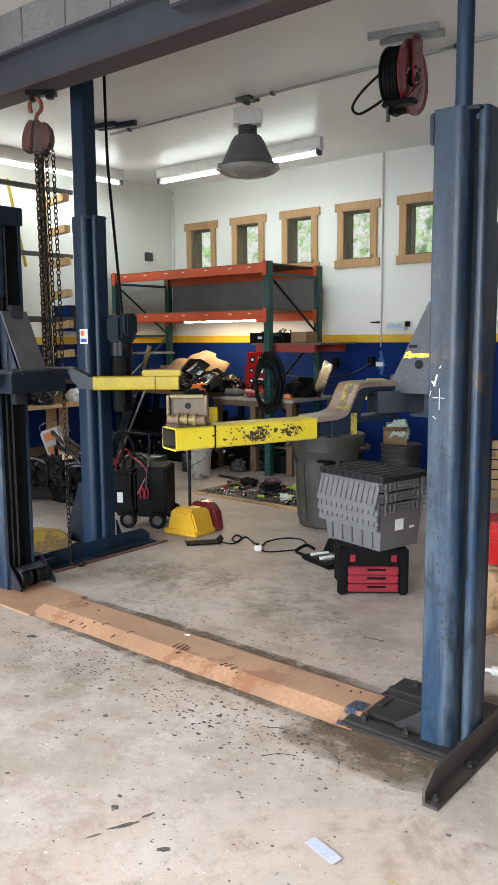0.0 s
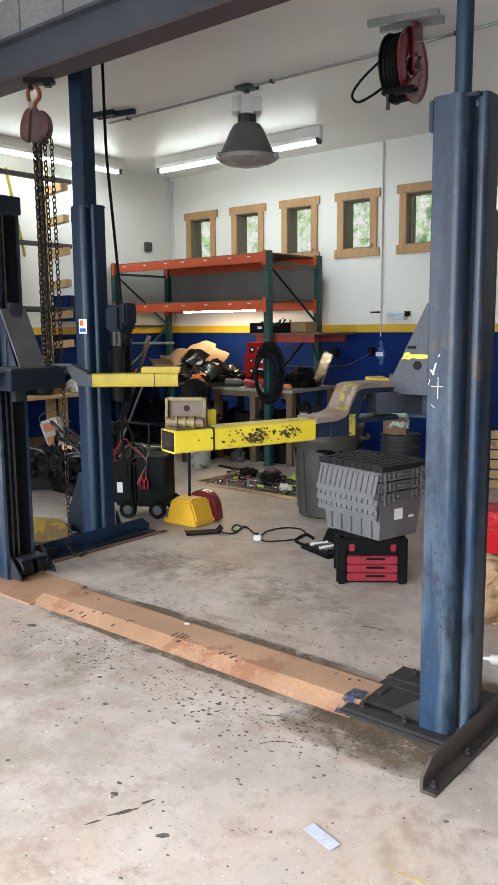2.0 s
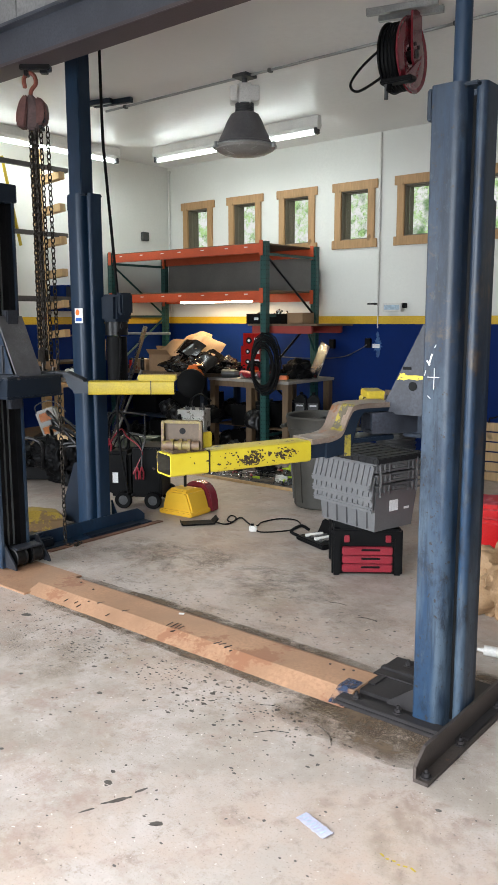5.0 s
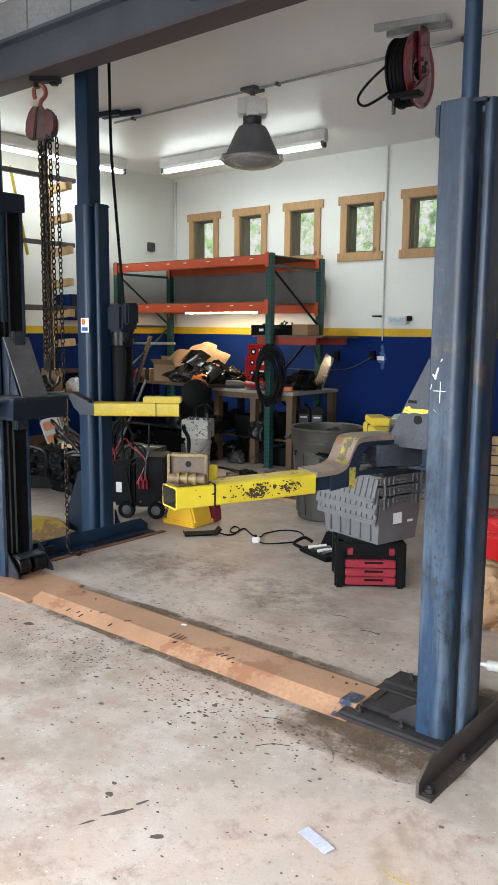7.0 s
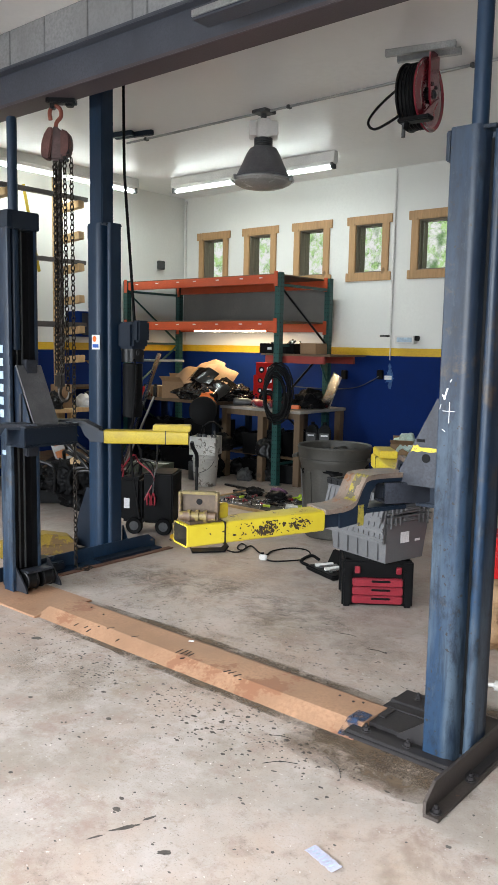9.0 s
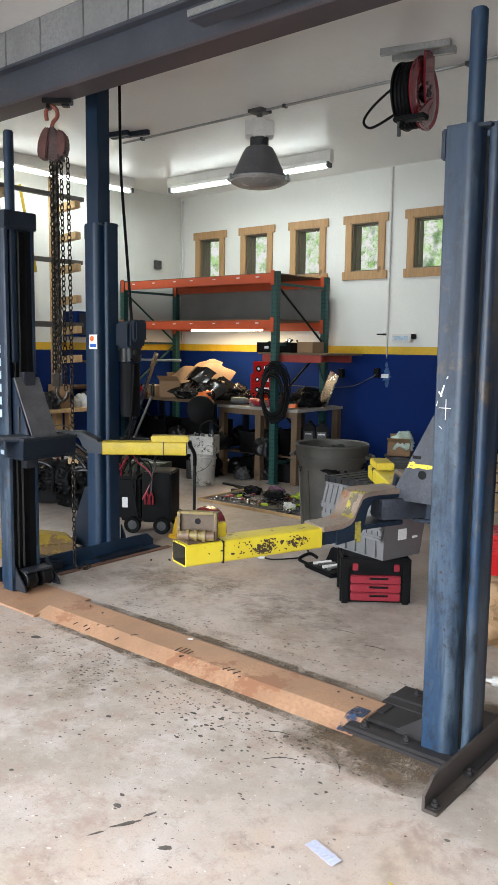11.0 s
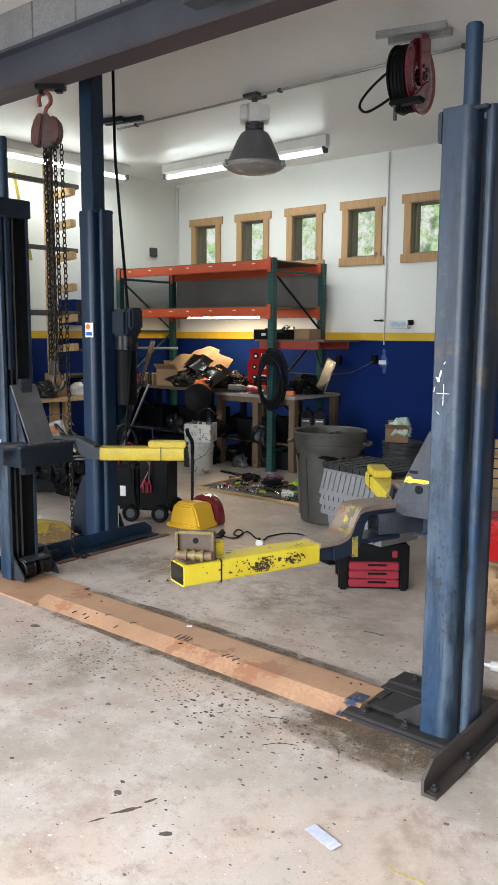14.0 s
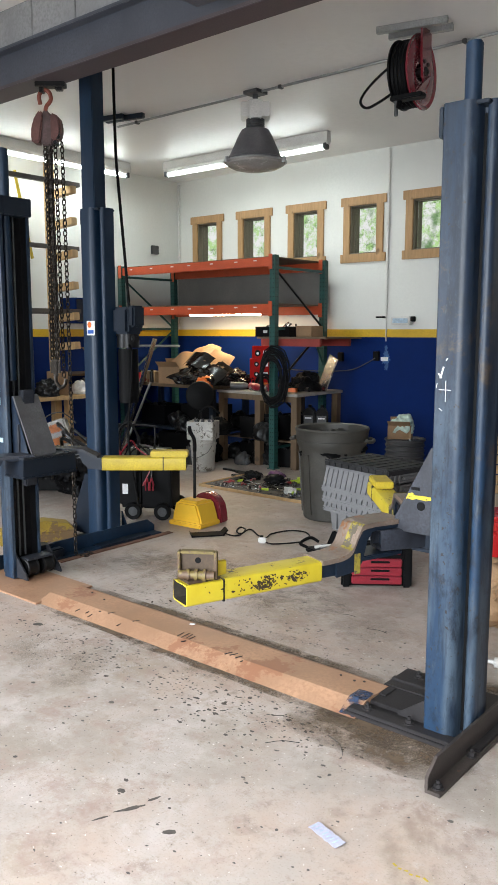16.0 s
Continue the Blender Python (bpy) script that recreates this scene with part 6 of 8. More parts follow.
# ---- floor things ----
def rubbish_bin(x, y):
    t = thing("rubbish_bin", "dusty grey round plastic rubbish bin", "rubbish bin", x, y, 0, 20)
    bm = bmnew()
    prof = [(0, 0.0), (0.235, 0.0), (0.245, 0.015), (0.285, 0.60), (0.288, 0.62), (0.305, 0.66), (0.305, 0.69), (0.312, 0.695), (0.318, 0.77), (0.325, 0.785), (0.318, 0.80), (0.300, 0.79), (0.275, 0.62), (0.235, 0.03), (0, 0.025)]
    lathe(bm, prof, (0, 0, 0), 44)
    part("body", bm, TRASH, t)
    for k in range(8):
        bm = bmnew()
        a = 45 * k + 10
        prism(bm, [(0.245, 0.05), (0.256, 0.05), (0.291, 0.58), (0.280, 0.58)], -0.03, 0.03, pose(0, 0, 0, 0, 0, a) @ pose(0, 0, 0, 90))
        part("rib", bm, TRASH, t)
    for s in (0, 180):
        bm = bmnew()
        pipe(bm, [pose(0, 0, 0, 0, 0, s) @ Vector(p) for p in spline([(0.31, -0.09, 0.70), (0.35, -0.07, 0.69), (0.36, 0, 0.685), (0.35, 0.07, 0.69), (0.31, 0.09, 0.70)])], 0.016)
        part("handle", bm, TRASH, t)
    crumple("rubbish_bag", x, y, 0.55, 0.50, 0.50, 0.20, BLACK_PLASTIC, "dark rubbish inside the bin", "bag", 4.4)


def oil_drum(x, y):
    t = thing("steel_drum", "small grey steel drum with rolled hoops", "drum", x, y, 0)
    bm = bmnew()
    lathe(bm, [(0, 0), (0.20, 0), (0.205, 0.01)] + [q for k in range(1, 8) for q in ((0.205, 0.055 * k - 0.014), (0.217, 0.055 * k - 0.006), (0.217, 0.055 * k + 0.006), (0.205, 0.055 * k + 0.014))] + [(0.207, 0.43), (0.222, 0.44), (0.222, 0.458), (0.200, 0.456), (0.192, 0.435), (0, 0.43)], (0, 0, 0), 36)
    part("body", bm, GREY_METAL, t)
    bm = bmnew()
    cyl(bm, (0.09, -0.05, 0.43), (0.09, -0.05, 0.46), 0.03)
    part("bung", bm, CHROME, t)
    cardboard_box(x - 0.05, y - 0.02, 0.456, 0.25, 0.20, 0.15, 22, "brown cardboard box with plastic in it")
    crumple("clear_plastic_bag", x - 0.02, y - 0.02, 0.52, 0.25, 0.2, 0.19, CLEAR_BAG, "crumpled greenish clear plastic bag", "bag", 6.1)


def storage_tote(x, y, z, rz, h, label, dark=False, full=True):
    """A tapered tub with a ribbed rim, end handles and wall ribs."""
    t = thing("storage_tote", label, "storage tote", x, y, z, rz, "stack of totes")
    L, W, k0 = 0.545, 0.385, 0.875
    bm = bmnew()

    def ring(k, zz):
        return [bm.verts.new((sx * L / 2 * k, sy * W / 2 * k, zz)) for sx, sy in ((-1, -1), (1, -1), (1, 1), (-1, 1))]
    ka = k0 if full else 0.955
    r0, r1, r2, r3 = ring(ka, 0), ring(0.985, h), ring(0.955, h), ring(ka - 0.03, 0.012)
    for p, q in ((r0, r1), (r1, r2), (r2, r3)):
        for i in range(4):
            bm.faces.new((p[i], p[(i + 1) % 4], q[(i + 1) % 4], q[i]))
    bm.faces.new(r0)
    bm.faces.new(r3)
    part("tub", bm, TOTE, t)
    m = TOTE_BLACK if dark else TOTE
    bm = bmnew()
    for zz in (h - 0.005, h - 0.045):
        for sx, sy, lx, ly in ((0, -1, L + 0.012, 0.014), (0, 1, L + 0.012, 0.014), (-1, 0, 0.014, W + 0.012), (1, 0, 0.014, W + 0.012)):
            box(bm, sx * L / 2, sy * W / 2, zz, lx, ly, 0.008, 0.001)
    part("rim", bm, m, t)
    for s in (-1, 1):
        bm = bmnew()
        box(bm, s * (L / 2 + 0.012), 0, h - 0.025, 0.022, 0.13, 0.020, 0.007)
        part("end_handle", bm, TOTE, t)
        for yy in (-0.165, -0.125, -0.085, 0.085, 0.125, 0.165):
            bm = bmnew()
            box(bm, s * (L / 2 + 0.004), yy, h - 0.030, 0.014, 0.006, 0.055 if abs(yy) < 0.16 else 0.085)
            part("rim_rib", bm, m, t)
    if full:
        for s in (-1, 1):
            for k in range(-2, 3):
                bm = bmnew()
                box(bm, k * L / 6, s * (W / 2 * 0.925), h * 0.42, 0.006, 0.016, h * 0.75, 0, None)
                part("rib", bm, TOTE, t)
    return t


def hanging_lid(t, h, tilt, drop):
    """One half of the hinged lid, hanging open down the long side."""
    L, W = 0.545, 0.385
    bm = bmnew()
    box(bm, 0, 0, -drop / 2, L * 0.98, 0.008, drop, 0.002)
    for k in range(-5, 6):
        box(bm, k * L / 11.6, -0.007, -drop * 0.42, 0.005, 0.010, drop * 0.74)
    for zz in (-0.006, -drop * 0.80, -drop * 0.90):
        box(bm, 0, -0.007, zz, L * 0.97, 0.012, 0.006)
    part("hinged_lid", bm, TOTE, t, "grey ribbed lid half hanging open", at=pose(0, -W / 2 - 0.010, h - 0.008, -tilt, 0, 0))


def tote_stack():
    x, y, rz, z0 = -1.462, 2.075, -13.6, 0.306
    a = storage_tote(x, y, z0, rz, 0.30, "grey plastic storage tote standing on a toolbox")
    bm = bmnew()
    box(bm, 0.2575, -0.02, 0.155, 0.003, 0.075, 0.07)
    part("shipping_label", bm, WHITE_PAPER, a, "white shipping label")
    bm = bmnew()
    box(bm, 0.2545, 0.10, 0.125, 0.003, 0.045, 0.014)
    part("shipping_label", bm, WHITE_PAPER, a)
    hanging_lid(a, 0.30, 7, 0.16)
    for i in range(2):
        b = storage_tote(x + 0.003 * i, y, z0 + 0.30 - 0.05 + 0.068 * (i + 1) - 0.01, rz + (0.8, -0.6)[i], 0.06, "nested grey tote with its lid half hanging", False, False)
        hanging_lid(b, 0.06, (11, 15)[i], 0.165)
    c = thing("tote_lid_tray", "dusty black plastic tote lid on the stack", "lid", x, y, z0 + 0.30 + 0.136, rz + 1, "stack of totes")
    bm = bmnew()
    box(bm, 0, 0, 0.018, 0.57, 0.41, 0.036, 0.006)
    part("panel", bm, TOTE_BLACK, c)
    for k in range(-3, 4):
        bm = bmnew()
        box(bm, k * 0.075, 0, 0.038, 0.012, 0.37, 0.005, 0.001)
        part("rib", bm, TOTE_BLACK, c)
    for s in (-1, 1):
        bm = bmnew()
        box(bm, 0, s * 0.200, 0.039, 0.56, 0.010, 0.010, 0.002)
        part("edge", bm, TOTE_BLACK, c)
    for k in range(-4, 5):
        bm = bmnew()
        box(bm, k * 0.06, -0.207, 0.016, 0.012, 0.008, 0.026, 0.001)
        part("edge_rib", bm, TOTE_BLACK, c)
    # open black case lying beside the toolbox
    t = thing("open_tool_case", "open black plastic case with metal parts inside", "tool case", -1.98, 2.33, 0, -20)
    bm = bmnew()
    box(bm, 0, 0, 0.02, 0.34, 0.24, 0.035, 0.01)
    part("base_shell", bm, BLACK_PLASTIC, t)
    bm = bmnew()
    box(bm, 0, 0, 0.02, 0.34, 0.20, 0.03, 0.01)
    part("lid_shell", bm, BLACK_PLASTIC, t, at=pose(0, 0.11, 0.03, 62))
    bm = bmnew()
    pipe(bm, spline([(-0.16, -0.10, 0.03), (-0.2, -0.14, 0.06), (-0.2, -0.05, 0.09), (-0.16, 0.0, 0.06)]), 0.012)
    part("carry_handle", bm, BLACK_PLASTIC, t)
    for k in range(4):
        bm = bmnew()
        cyl(bm, (-0.1 + 0.06 * k, -0.08, 0.045), (-0.06 + 0.05 * k, 0.05, 0.05), 0.014, seg=10)
        part("metal_part", bm, CHROME if k % 2 else WHITE_PLASTIC, t)


def drawer_toolbox():
    t = thing("drawer_toolbox", "black and red three-drawer plastic toolbox", "toolbox", -1.446, 2.035, 0, 37)
    W, D, H = 0.445, 0.36, 0.305
    bm = bmnew()
    box(bm, 0, 0.01, H / 2, W - 0.03, D - 0.03, H - 0.01, 0.01)
    part("shell", bm, BLACK_PLASTIC, t)
    for sx in (-1, 1):
        for sy in (-1, 1):
            bm = bmnew()
            box(bm, sx * (W / 2 - 0.03), sy * (D / 2 - 0.03), H / 2, 0.062, 0.062, H, 0.012)
            part("corner_guard", bm, BLACK_PLASTIC, t)
    bm = bmnew()
    box(bm, 0, 0, H - 0.035, W - 0.02, D + 0.004, 0.07, 0.01)
    part("top_tray", bm, BLACK_PLASTIC, t)
    for s in (-1, 1):
        bm = bmnew()
        box(bm, s * 0.13, -D / 2 - 0.006, H - 0.06, 0.035, 0.016, 0.045, 0.004)
        part("latch", bm, RED_PLASTIC, t, "red latch")
    for i in range(3):
        bm = bmnew()
        box(bm, 0, -D / 2 + 0.006, 0.052 + 0.056 * i, 0.318, 0.03, 0.052, 0.006)
        d = part("drawer", bm, RED_PLASTIC, t, "red plastic drawer front")
        bm = bmnew()
        box(bm, 0.02, -D / 2 - 0.010, 0.060 + 0.056 * i, 0.12, 0.008, 0.014, 0.003)
        part("drawer_pull", bm, BLACK_PLASTIC, d)
        bm = bmnew()
        box(bm, 0, -D / 2 - 0.0095, 0.074 + 0.056 * i, 0.30, 0.004, 0.005, 0.001)
        part("drawer_lip", bm, DARK_RED, d)


def jack_pump():
    t = thing("air_hydraulic_jack", "yellow hooded jack with a tall black handle", "jack", -3.40, 2.37, 0, 4)
    bm = bmnew()
    pts = [(-0.160, 0.0), (-0.155, 0.05), (-0.112, 0.188), (0.108, 0.188), (0.155, 0.06), (0.165, 0.0)]
    prism(bm, pts, -0.12, 0.12, pose(0, 0, 0.015, 90))
    bmesh.ops.bevel(bm, geom=list(bm.edges), offset=0.016, segments=2, affect="EDGES", clamp_overlap=True)
    part("hood", bm, PUMP_YEL, t, "scuffed yellow hood")
    bm = bmnew()
    box(bm, 0.0, -0.02, 0.207, 0.185, 0.15, 0.022, 0.008)
    part("hood_top", bm, PUMP_YEL, t)
    bm = bmnew()
    box(bm, 0, -0.01, 0.022, 0.35, 0.27, 0.04, 0.01)
    part("skirt", bm, PUMP_YEL, t)
    bm = bmnew()
    prism(bm, [(-0.12, 0.0), (-0.12, 0.15), (-0.09, 0.21), (-0.03, 0.24), (0.06, 0.24), (0.12, 0.215), (0.165, 0.16), (0.185, 0.08), (0.19, 0.0)], -0.05, 0.05, pose(-0.01, 0.180, 0.004, 90))
    bmesh.ops.bevel(bm, geom=list(bm.edges), offset=0.010, segments=2, affect="EDGES", clamp_overlap=True)
    part("rear_guard", bm, DARK_RED, t, "dull red rear guard")
    bm = bmnew()
    box(bm, -0.02, 0.02, 0.205, 0.05, 0.05, 0.02, 0.004)
    cyl(bm, (-0.02, 0.02, 0.20), (-0.015, 0.02, 0.62), 0.013)
    part("handle", bm, BLACK_STEEL, t)
    bm = bmnew()
    pipe(bm, spline([(-0.015, 0.02, 0.62), (-0.02, 0.02, 0.72), (-0.05, 0.0, 0.79), (-0.045, -0.01, 0.83)]), 0.016)
    part("grip", bm, RUBBER, t)
    t = thing("dustpan_plate", "dark steel tray lying on the floor", "tray", -3.05, 2.17, 0, 52)
    bm = bmnew()
    prism(bm, [(-0.15, 0.0), (0.11, 0.0), (0.145, 0.045), (0.135, 0.048), (0.10, 0.012), (-0.14, 0.012), (-0.155, 0.03)], -0.06, 0.06, pose(0, 0, 0.002, 90))
    part("pan", bm, RUBBER, t)
    bm = bmnew()
    c = [(-2.939, 2.247), (-2.869, 2.259), (-2.851, 2.330), (-2.913, 2.455), (-3.006, 2.500), (-2.947, 2.385), (-2.851, 2.330), (-2.901, 2.504), (-2.714, 2.387), (-2.622, 2.369), (-2.674, 2.497), (-2.632, 2.665), (-2.497, 2.701), (-2.388, 2.625), (-2.345, 2.478), (-2.385, 2.342), (-2.486, 2.263), (-2.574, 2.279)]
    pipe(bm, spline([(a, b, 0.008 + 0.006 * (i % 3 == 0)) for i, (a, b) in enumerate(c)], 6), 0.006)
    solid("electric_cord", bm, RUBBER, "black electric cord lying looped on the floor", "cord", 0, 0)
    p = thing("plug_head", "white three-way plug on the cord", "plug", -2.574, 2.259, 0, 30)
    bm = bmnew()
    box(bm, 0, 0, 0.024, 0.06, 0.045, 0.045, 0.008)
    part("block", bm, WHITE_PLASTIC, p)
    bm = bmnew()
    cyl(bm, (-0.005, 0.0, 0.047), (-0.005, 0.0, 0.06), 0.013)
    part("socket", bm, BLACK_PLASTIC, p)


def wrench(t0, L, m, x, y, z, rz):
    bm = bmnew()
    box(bm, 0, 0, 0.005, L, 0.012, 0.008, 0.002)
    torus(bm, None, 0.012, 0.0045, pose(L / 2, 0, 0.005), seg=10, tube=5)
    box(bm, -L / 2, 0.008, 0.005, 0.02, 0.008, 0.009)
    box(bm, -L / 2, -0.008, 0.005, 0.02, 0.008, 0.009)
    return solid("wrench", bm, m, "chrome combination wrench on the tool mat", "wrench", x, y, z, rz, "tools on the mat")


def screwdriver(L, m, x, y, z, rz):
    t = thing("screwdriver", "screwdriver lying on the tool mat", "screwdriver", x, y, z, rz, "tools on the mat")
    bm = bmnew()
    cyl(bm, (0, 0, 0.014), (L, 0, 0.008), 0.004, seg=8)
    part("shaft", bm, CHROME, t)
    bm = bmnew()
    cyl(bm, (-0.09, 0, 0.014), (-0.01, 0, 0.014), 0.014, 0.011, seg=10)
    part("handle", bm, m, t)


def tool_mat():
    t = thing("tool_board", "low brown board covered with scattered hand tools", "tool board", -3.83, 4.02, 0, 0)
    bm = bmnew()
    box(bm, 0, 0, 0.009, 1.35, 0.84, 0.018, 0.003)
    part("board", bm, mat("oily_board", (0.07, 0.06, 0.05), 0.7, vary=0.4, scale=8), t)
    bm = bmnew()
    box(bm, 0, -0.427, 0.014, 1.37, 0.025, 0.028, 0.003)
    box(bm, -0.684, 0, 0.014, 0.025, 0.84, 0.028, 0.003)
    part("edge_strip", bm, LUMBER, t)
    rnd = random.Random(11)
    cols = (RED_PLASTIC, BLACK_PLASTIC, LIME, BLACK_PLASTIC, BLACK_STEEL, BLACK_PLASTIC)
    for i in range(46):
        x, y = -3.83 + rnd.uniform(-0.58, 0.58), 4.02 + rnd.uniform(-0.34, 0.34)
        wrench(t, rnd.uniform(0.12, 0.26), rnd.choice((CHROME, CHROME, GREY_METAL, BLACK_STEEL)), x, y, 0.019, rnd.uniform(0, 180))
    for i in range(26):
        x, y = -3.83 + rnd.uniform(-0.55, 0.55), 4.02 + rnd.uniform(-0.32, 0.32)
        screwdriver(rnd.uniform(0.08, 0.16), rnd.choice(cols), x, y, 0.030, rnd.uniform(0, 360))
    for i in range(22):
        x, y = -3.83 + rnd.uniform(-0.58, 0.58), 4.02 + rnd.uniform(-0.35, 0.35)
        bm = bmnew()
        r = rnd.uniform(0.012, 0.024)
        lathe(bm, [(0, 0), (r, 0), (r, 0.035), (r * 0.7, 0.036), (r * 0.6, 0.015), (0, 0.015)], (0, 0, 0), 12)
        solid("socket", bm, CHROME, "small chrome socket on the tool mat", "socket", x, y, 0.020, 0, "sockets on the mat")
    for i in range(9):
        x, y = -3.80 + rnd.uniform(-0.5, 0.55), 4.08 + rnd.uniform(-0.25, 0.28)
        p = thing("pliers", "pliers with coloured grips on the tool mat", "pliers", x, y, 0.024, rnd.uniform(0, 360), "tools on the mat")
        for s in (-1, 1):
            bm = bmnew()
            pipe(bm, spline([(0, 0, 0.01), (-0.04, s * 0.016, 0.01), (-0.10, s * 0.022, 0.01)], 4), 0.008, 6)
            part("grip", bm, cols[i % 6], p)
        bm = bmnew()
        box(bm, 0.03, 0, 0.01, 0.06, 0.022, 0.012, 0.004)
        part("jaw", bm, CHROME, p)
    # a few larger things on the mat
    for x, y, m, r, lab in ((-4.05, 4.33, PURPLE, 0.085, "purple cloth bundle on the tool mat"), (-3.72, 4.36, LIME, 0.06, "lime green tool pouch on the mat"), (-3.35, 4.2, BLACK_PLASTIC, 0.08, "black tool pouch on the mat"), (-3.9, 4.1, RUBBER, 0.10, "black rubber boot on the mat"), (-3.48, 3.82, WHITE_PLASTIC, 0.06, "white rag on the mat"), (-4.28, 4.2, BLACK_PLASTIC, 0.08, "black pouch on the mat")):
        crumple("tool_pouch", x, y, 0.019, r * 2.4, r * 1.6, r * 1.1, m, lab, "pouch", x * 7)


def cart():
    """Black wheeled battery charger with cables and clamps."""
    t = thing("battery_charger_cart", "black wheeled battery charger with coiled leads", "battery charger", -3.93, 2.36, 0, 32)
    bm = bmnew()
    box(bm, 0.09, 0.02, 0.31, 0.26, 0.34, 0.44, 0.012)
    part("cabinet", bm, BLACK_PLASTIC, t)
    bm = bmnew()
    box(bm, -0.16, 0.0, 0.29, 0.20, 0.30, 0.40, 0.03)
    part("second_case", bm, RUBBER, t)
    bm = bmnew()
    box(bm, -0.19, -0.152, 0.26, 0.05, 0.003, 0.09)
    part("label_card", bm, WHITE_PAPER, t)
    for x, y in ((-0.11, -0.19), (0.15, -0.19), (-0.18, 0.19), (0.2, 0.19)):
        bm = bmnew()
        r = 0.075
        lathe(bm, [(r * 0.55, -0.02), (r * 0.9, -0.024), (r, -0.012), (r, 0.012), (r * 0.9, 0.024), (r * 0.55, 0.02)], m=pose(x, y, r, 90), seg=24)
        wh = part("wheel", bm, RUBBER, t, "black rubber wheel")
        bm = bmnew()
        lathe(bm, [(0, -0.018), (r * 0.55, -0.016), (r * 0.55, 0.016), (0, 0.018)], m=pose(x, y, r, 90), seg=18)
        part("hub", bm, GREY_METAL, wh)
    bm = bmnew()
    cyl(bm, (0.15, -0.19, 0.075), (0.15, 0.19, 0.075), 0.01)
    cyl(bm, (-0.18, -0.19, 0.075), (-0.18, 0.19, 0.075), 0.01)
    part("axle", bm, BLACK_STEEL, t)
    bm = bmnew()
    pipe(bm, spline([(0.02, 0.05, 0.50), (0.03, 0.05, 0.75), (0.0, 0.05, 0.79), (-0.26, 0.05, 0.80), (-0.30, 0.05, 0.76), (-0.27, 0.05, 0.40)], 6), 0.009)
    part("push_handle", bm, BLACK_STEEL, t)
    for k, (m, off) in enumerate(((RUBBER, 0.0), (GREY_METAL, 0.05), (RUBBER, -0.05), (RED_PLASTIC, -0.1))):
        bm = bmnew()
        pipe(bm, spline([(-0.20 + off, -0.02, 0.50), (-0.12, -0.10 + off, 0.60 + 0.03 * k), (0.02 + off, -0.14, 0.62), (0.06, -0.18, 0.50), (0.03 + off * 0.5, -0.19, 0.36 - 0.02 * k)]), 0.007)
        part("lead", bm, m, t, "insulated charging lead")
    for x, m in ((0.02, RED_PLASTIC), (0.06, RED_PLASTIC), (-0.22, RED_PLASTIC)):
        bm = bmnew()
        z = 0.32 if x > -0.1 else 0.56
        for s in (-1, 1):
            pipe(bm, [(x, -0.20, z + 0.05), (x + s * 0.016, -0.20, z), (x + s * 0.012, -0.20, z - 0.06)], 0.007, 6)
        part("clamp", bm, m, t, "red battery clamp")
    coil("hanging_hose", -4.10, 2.25, 0.60, 0.10, 3, 0.010, RUBBER, "black lead coiled on the cart handle", 8)


DIRTY_WHITE = mat("grimy_white_plastic", (0.52, 0.51, 0.47), 0.5, vary=0.25, scale=5, wear=(0.16, 0.14, 0.11), wear_amt=0.75, wear_scale=11)


def white_bucket(x, y):
    t = thing("plastic_bucket", "grimy white plastic bucket with a wire handle", "bucket", x, y, 0)
    bm = bmnew()
    lathe(bm, [(0, 0.0), (0.125, 0.0), (0.13, 0.01), (0.15, 0.30), (0.158, 0.305), (0.158, 0.325), (0.148, 0.325), (0.145, 0.33), (0.15, 0.37), (0.142, 0.37), (0.12, 0.02), (0, 0.02)], (0, 0, 0), 32)
    part("pail", bm, DIRTY_WHITE, t)
    bm = bmnew()
    pipe(bm, spline([(-0.155, 0, 0.32), (-0.14, -0.10, 0.22), (0, -0.16, 0.16), (0.14, -0.10, 0.22), (0.155, 0, 0.32)]), 0.003)
    part("wire_handle", bm, GREY_METAL, t)
    b = thing("plastic_tub", "square grimy white plastic tub on the bucket", "tub", x, y, 0.372, 25)
    bm = bmnew()
    for x0, y0, sx, sy in ((-0.155, 0, 0.008, 0.25), (0.155, 0, 0.008, 0.25), (0, -0.125, 0.318, 0.008), (0, 0.125, 0.318, 0.008)):
        box(bm, x0, y0, 0.105, sx, sy, 0.21, 0.002)
    box(bm, 0, 0, 0.005, 0.31, 0.25, 0.010)
    part("tub_body", bm, DIRTY_WHITE, b)
    rn = random.Random(9)
    bm = bmnew()
    for k in range(7):
        cx, cz = -0.10 + 0.035 * k, 0.09 + rn.uniform(-0.02, 0.05)
        pipe(bm, spline([(cx + rn.uniform(-0.02, 0.02), -0.1305, cz + rn.uniform(-0.03, 0.03)) for _ in range(4)], 4), 0.0022, 5)
    part("marker_scrawl", bm, BLACK_PLASTIC, b, "loose black marker lines")
    bm = bmnew()
    for k in range(6):
        a = Vector((rn.uniform(-0.12, 0.12), rn.uniform(-0.08, 0.08), 0.12))
        cyl(bm, a, a + Vector((rn.uniform(-0.06, 0.06), rn.uniform(-0.03, 0.03), rn.uniform(0.08, 0.15))), rn.uniform(0.010, 0.025), seg=8)
    tagged(part("contents", bm, GREY_METAL, b, "loose grey parts"), kind="stuff")
    bm = bmnew()
    pipe(bm, spline([(-0.06, 0, 0.20), (-0.02, -0.02, 0.32), (0.08, 0, 0.38), (0.2, 0.03, 0.30)]), 0.012)
    part("hose_tail", bm, RUBBER, b)


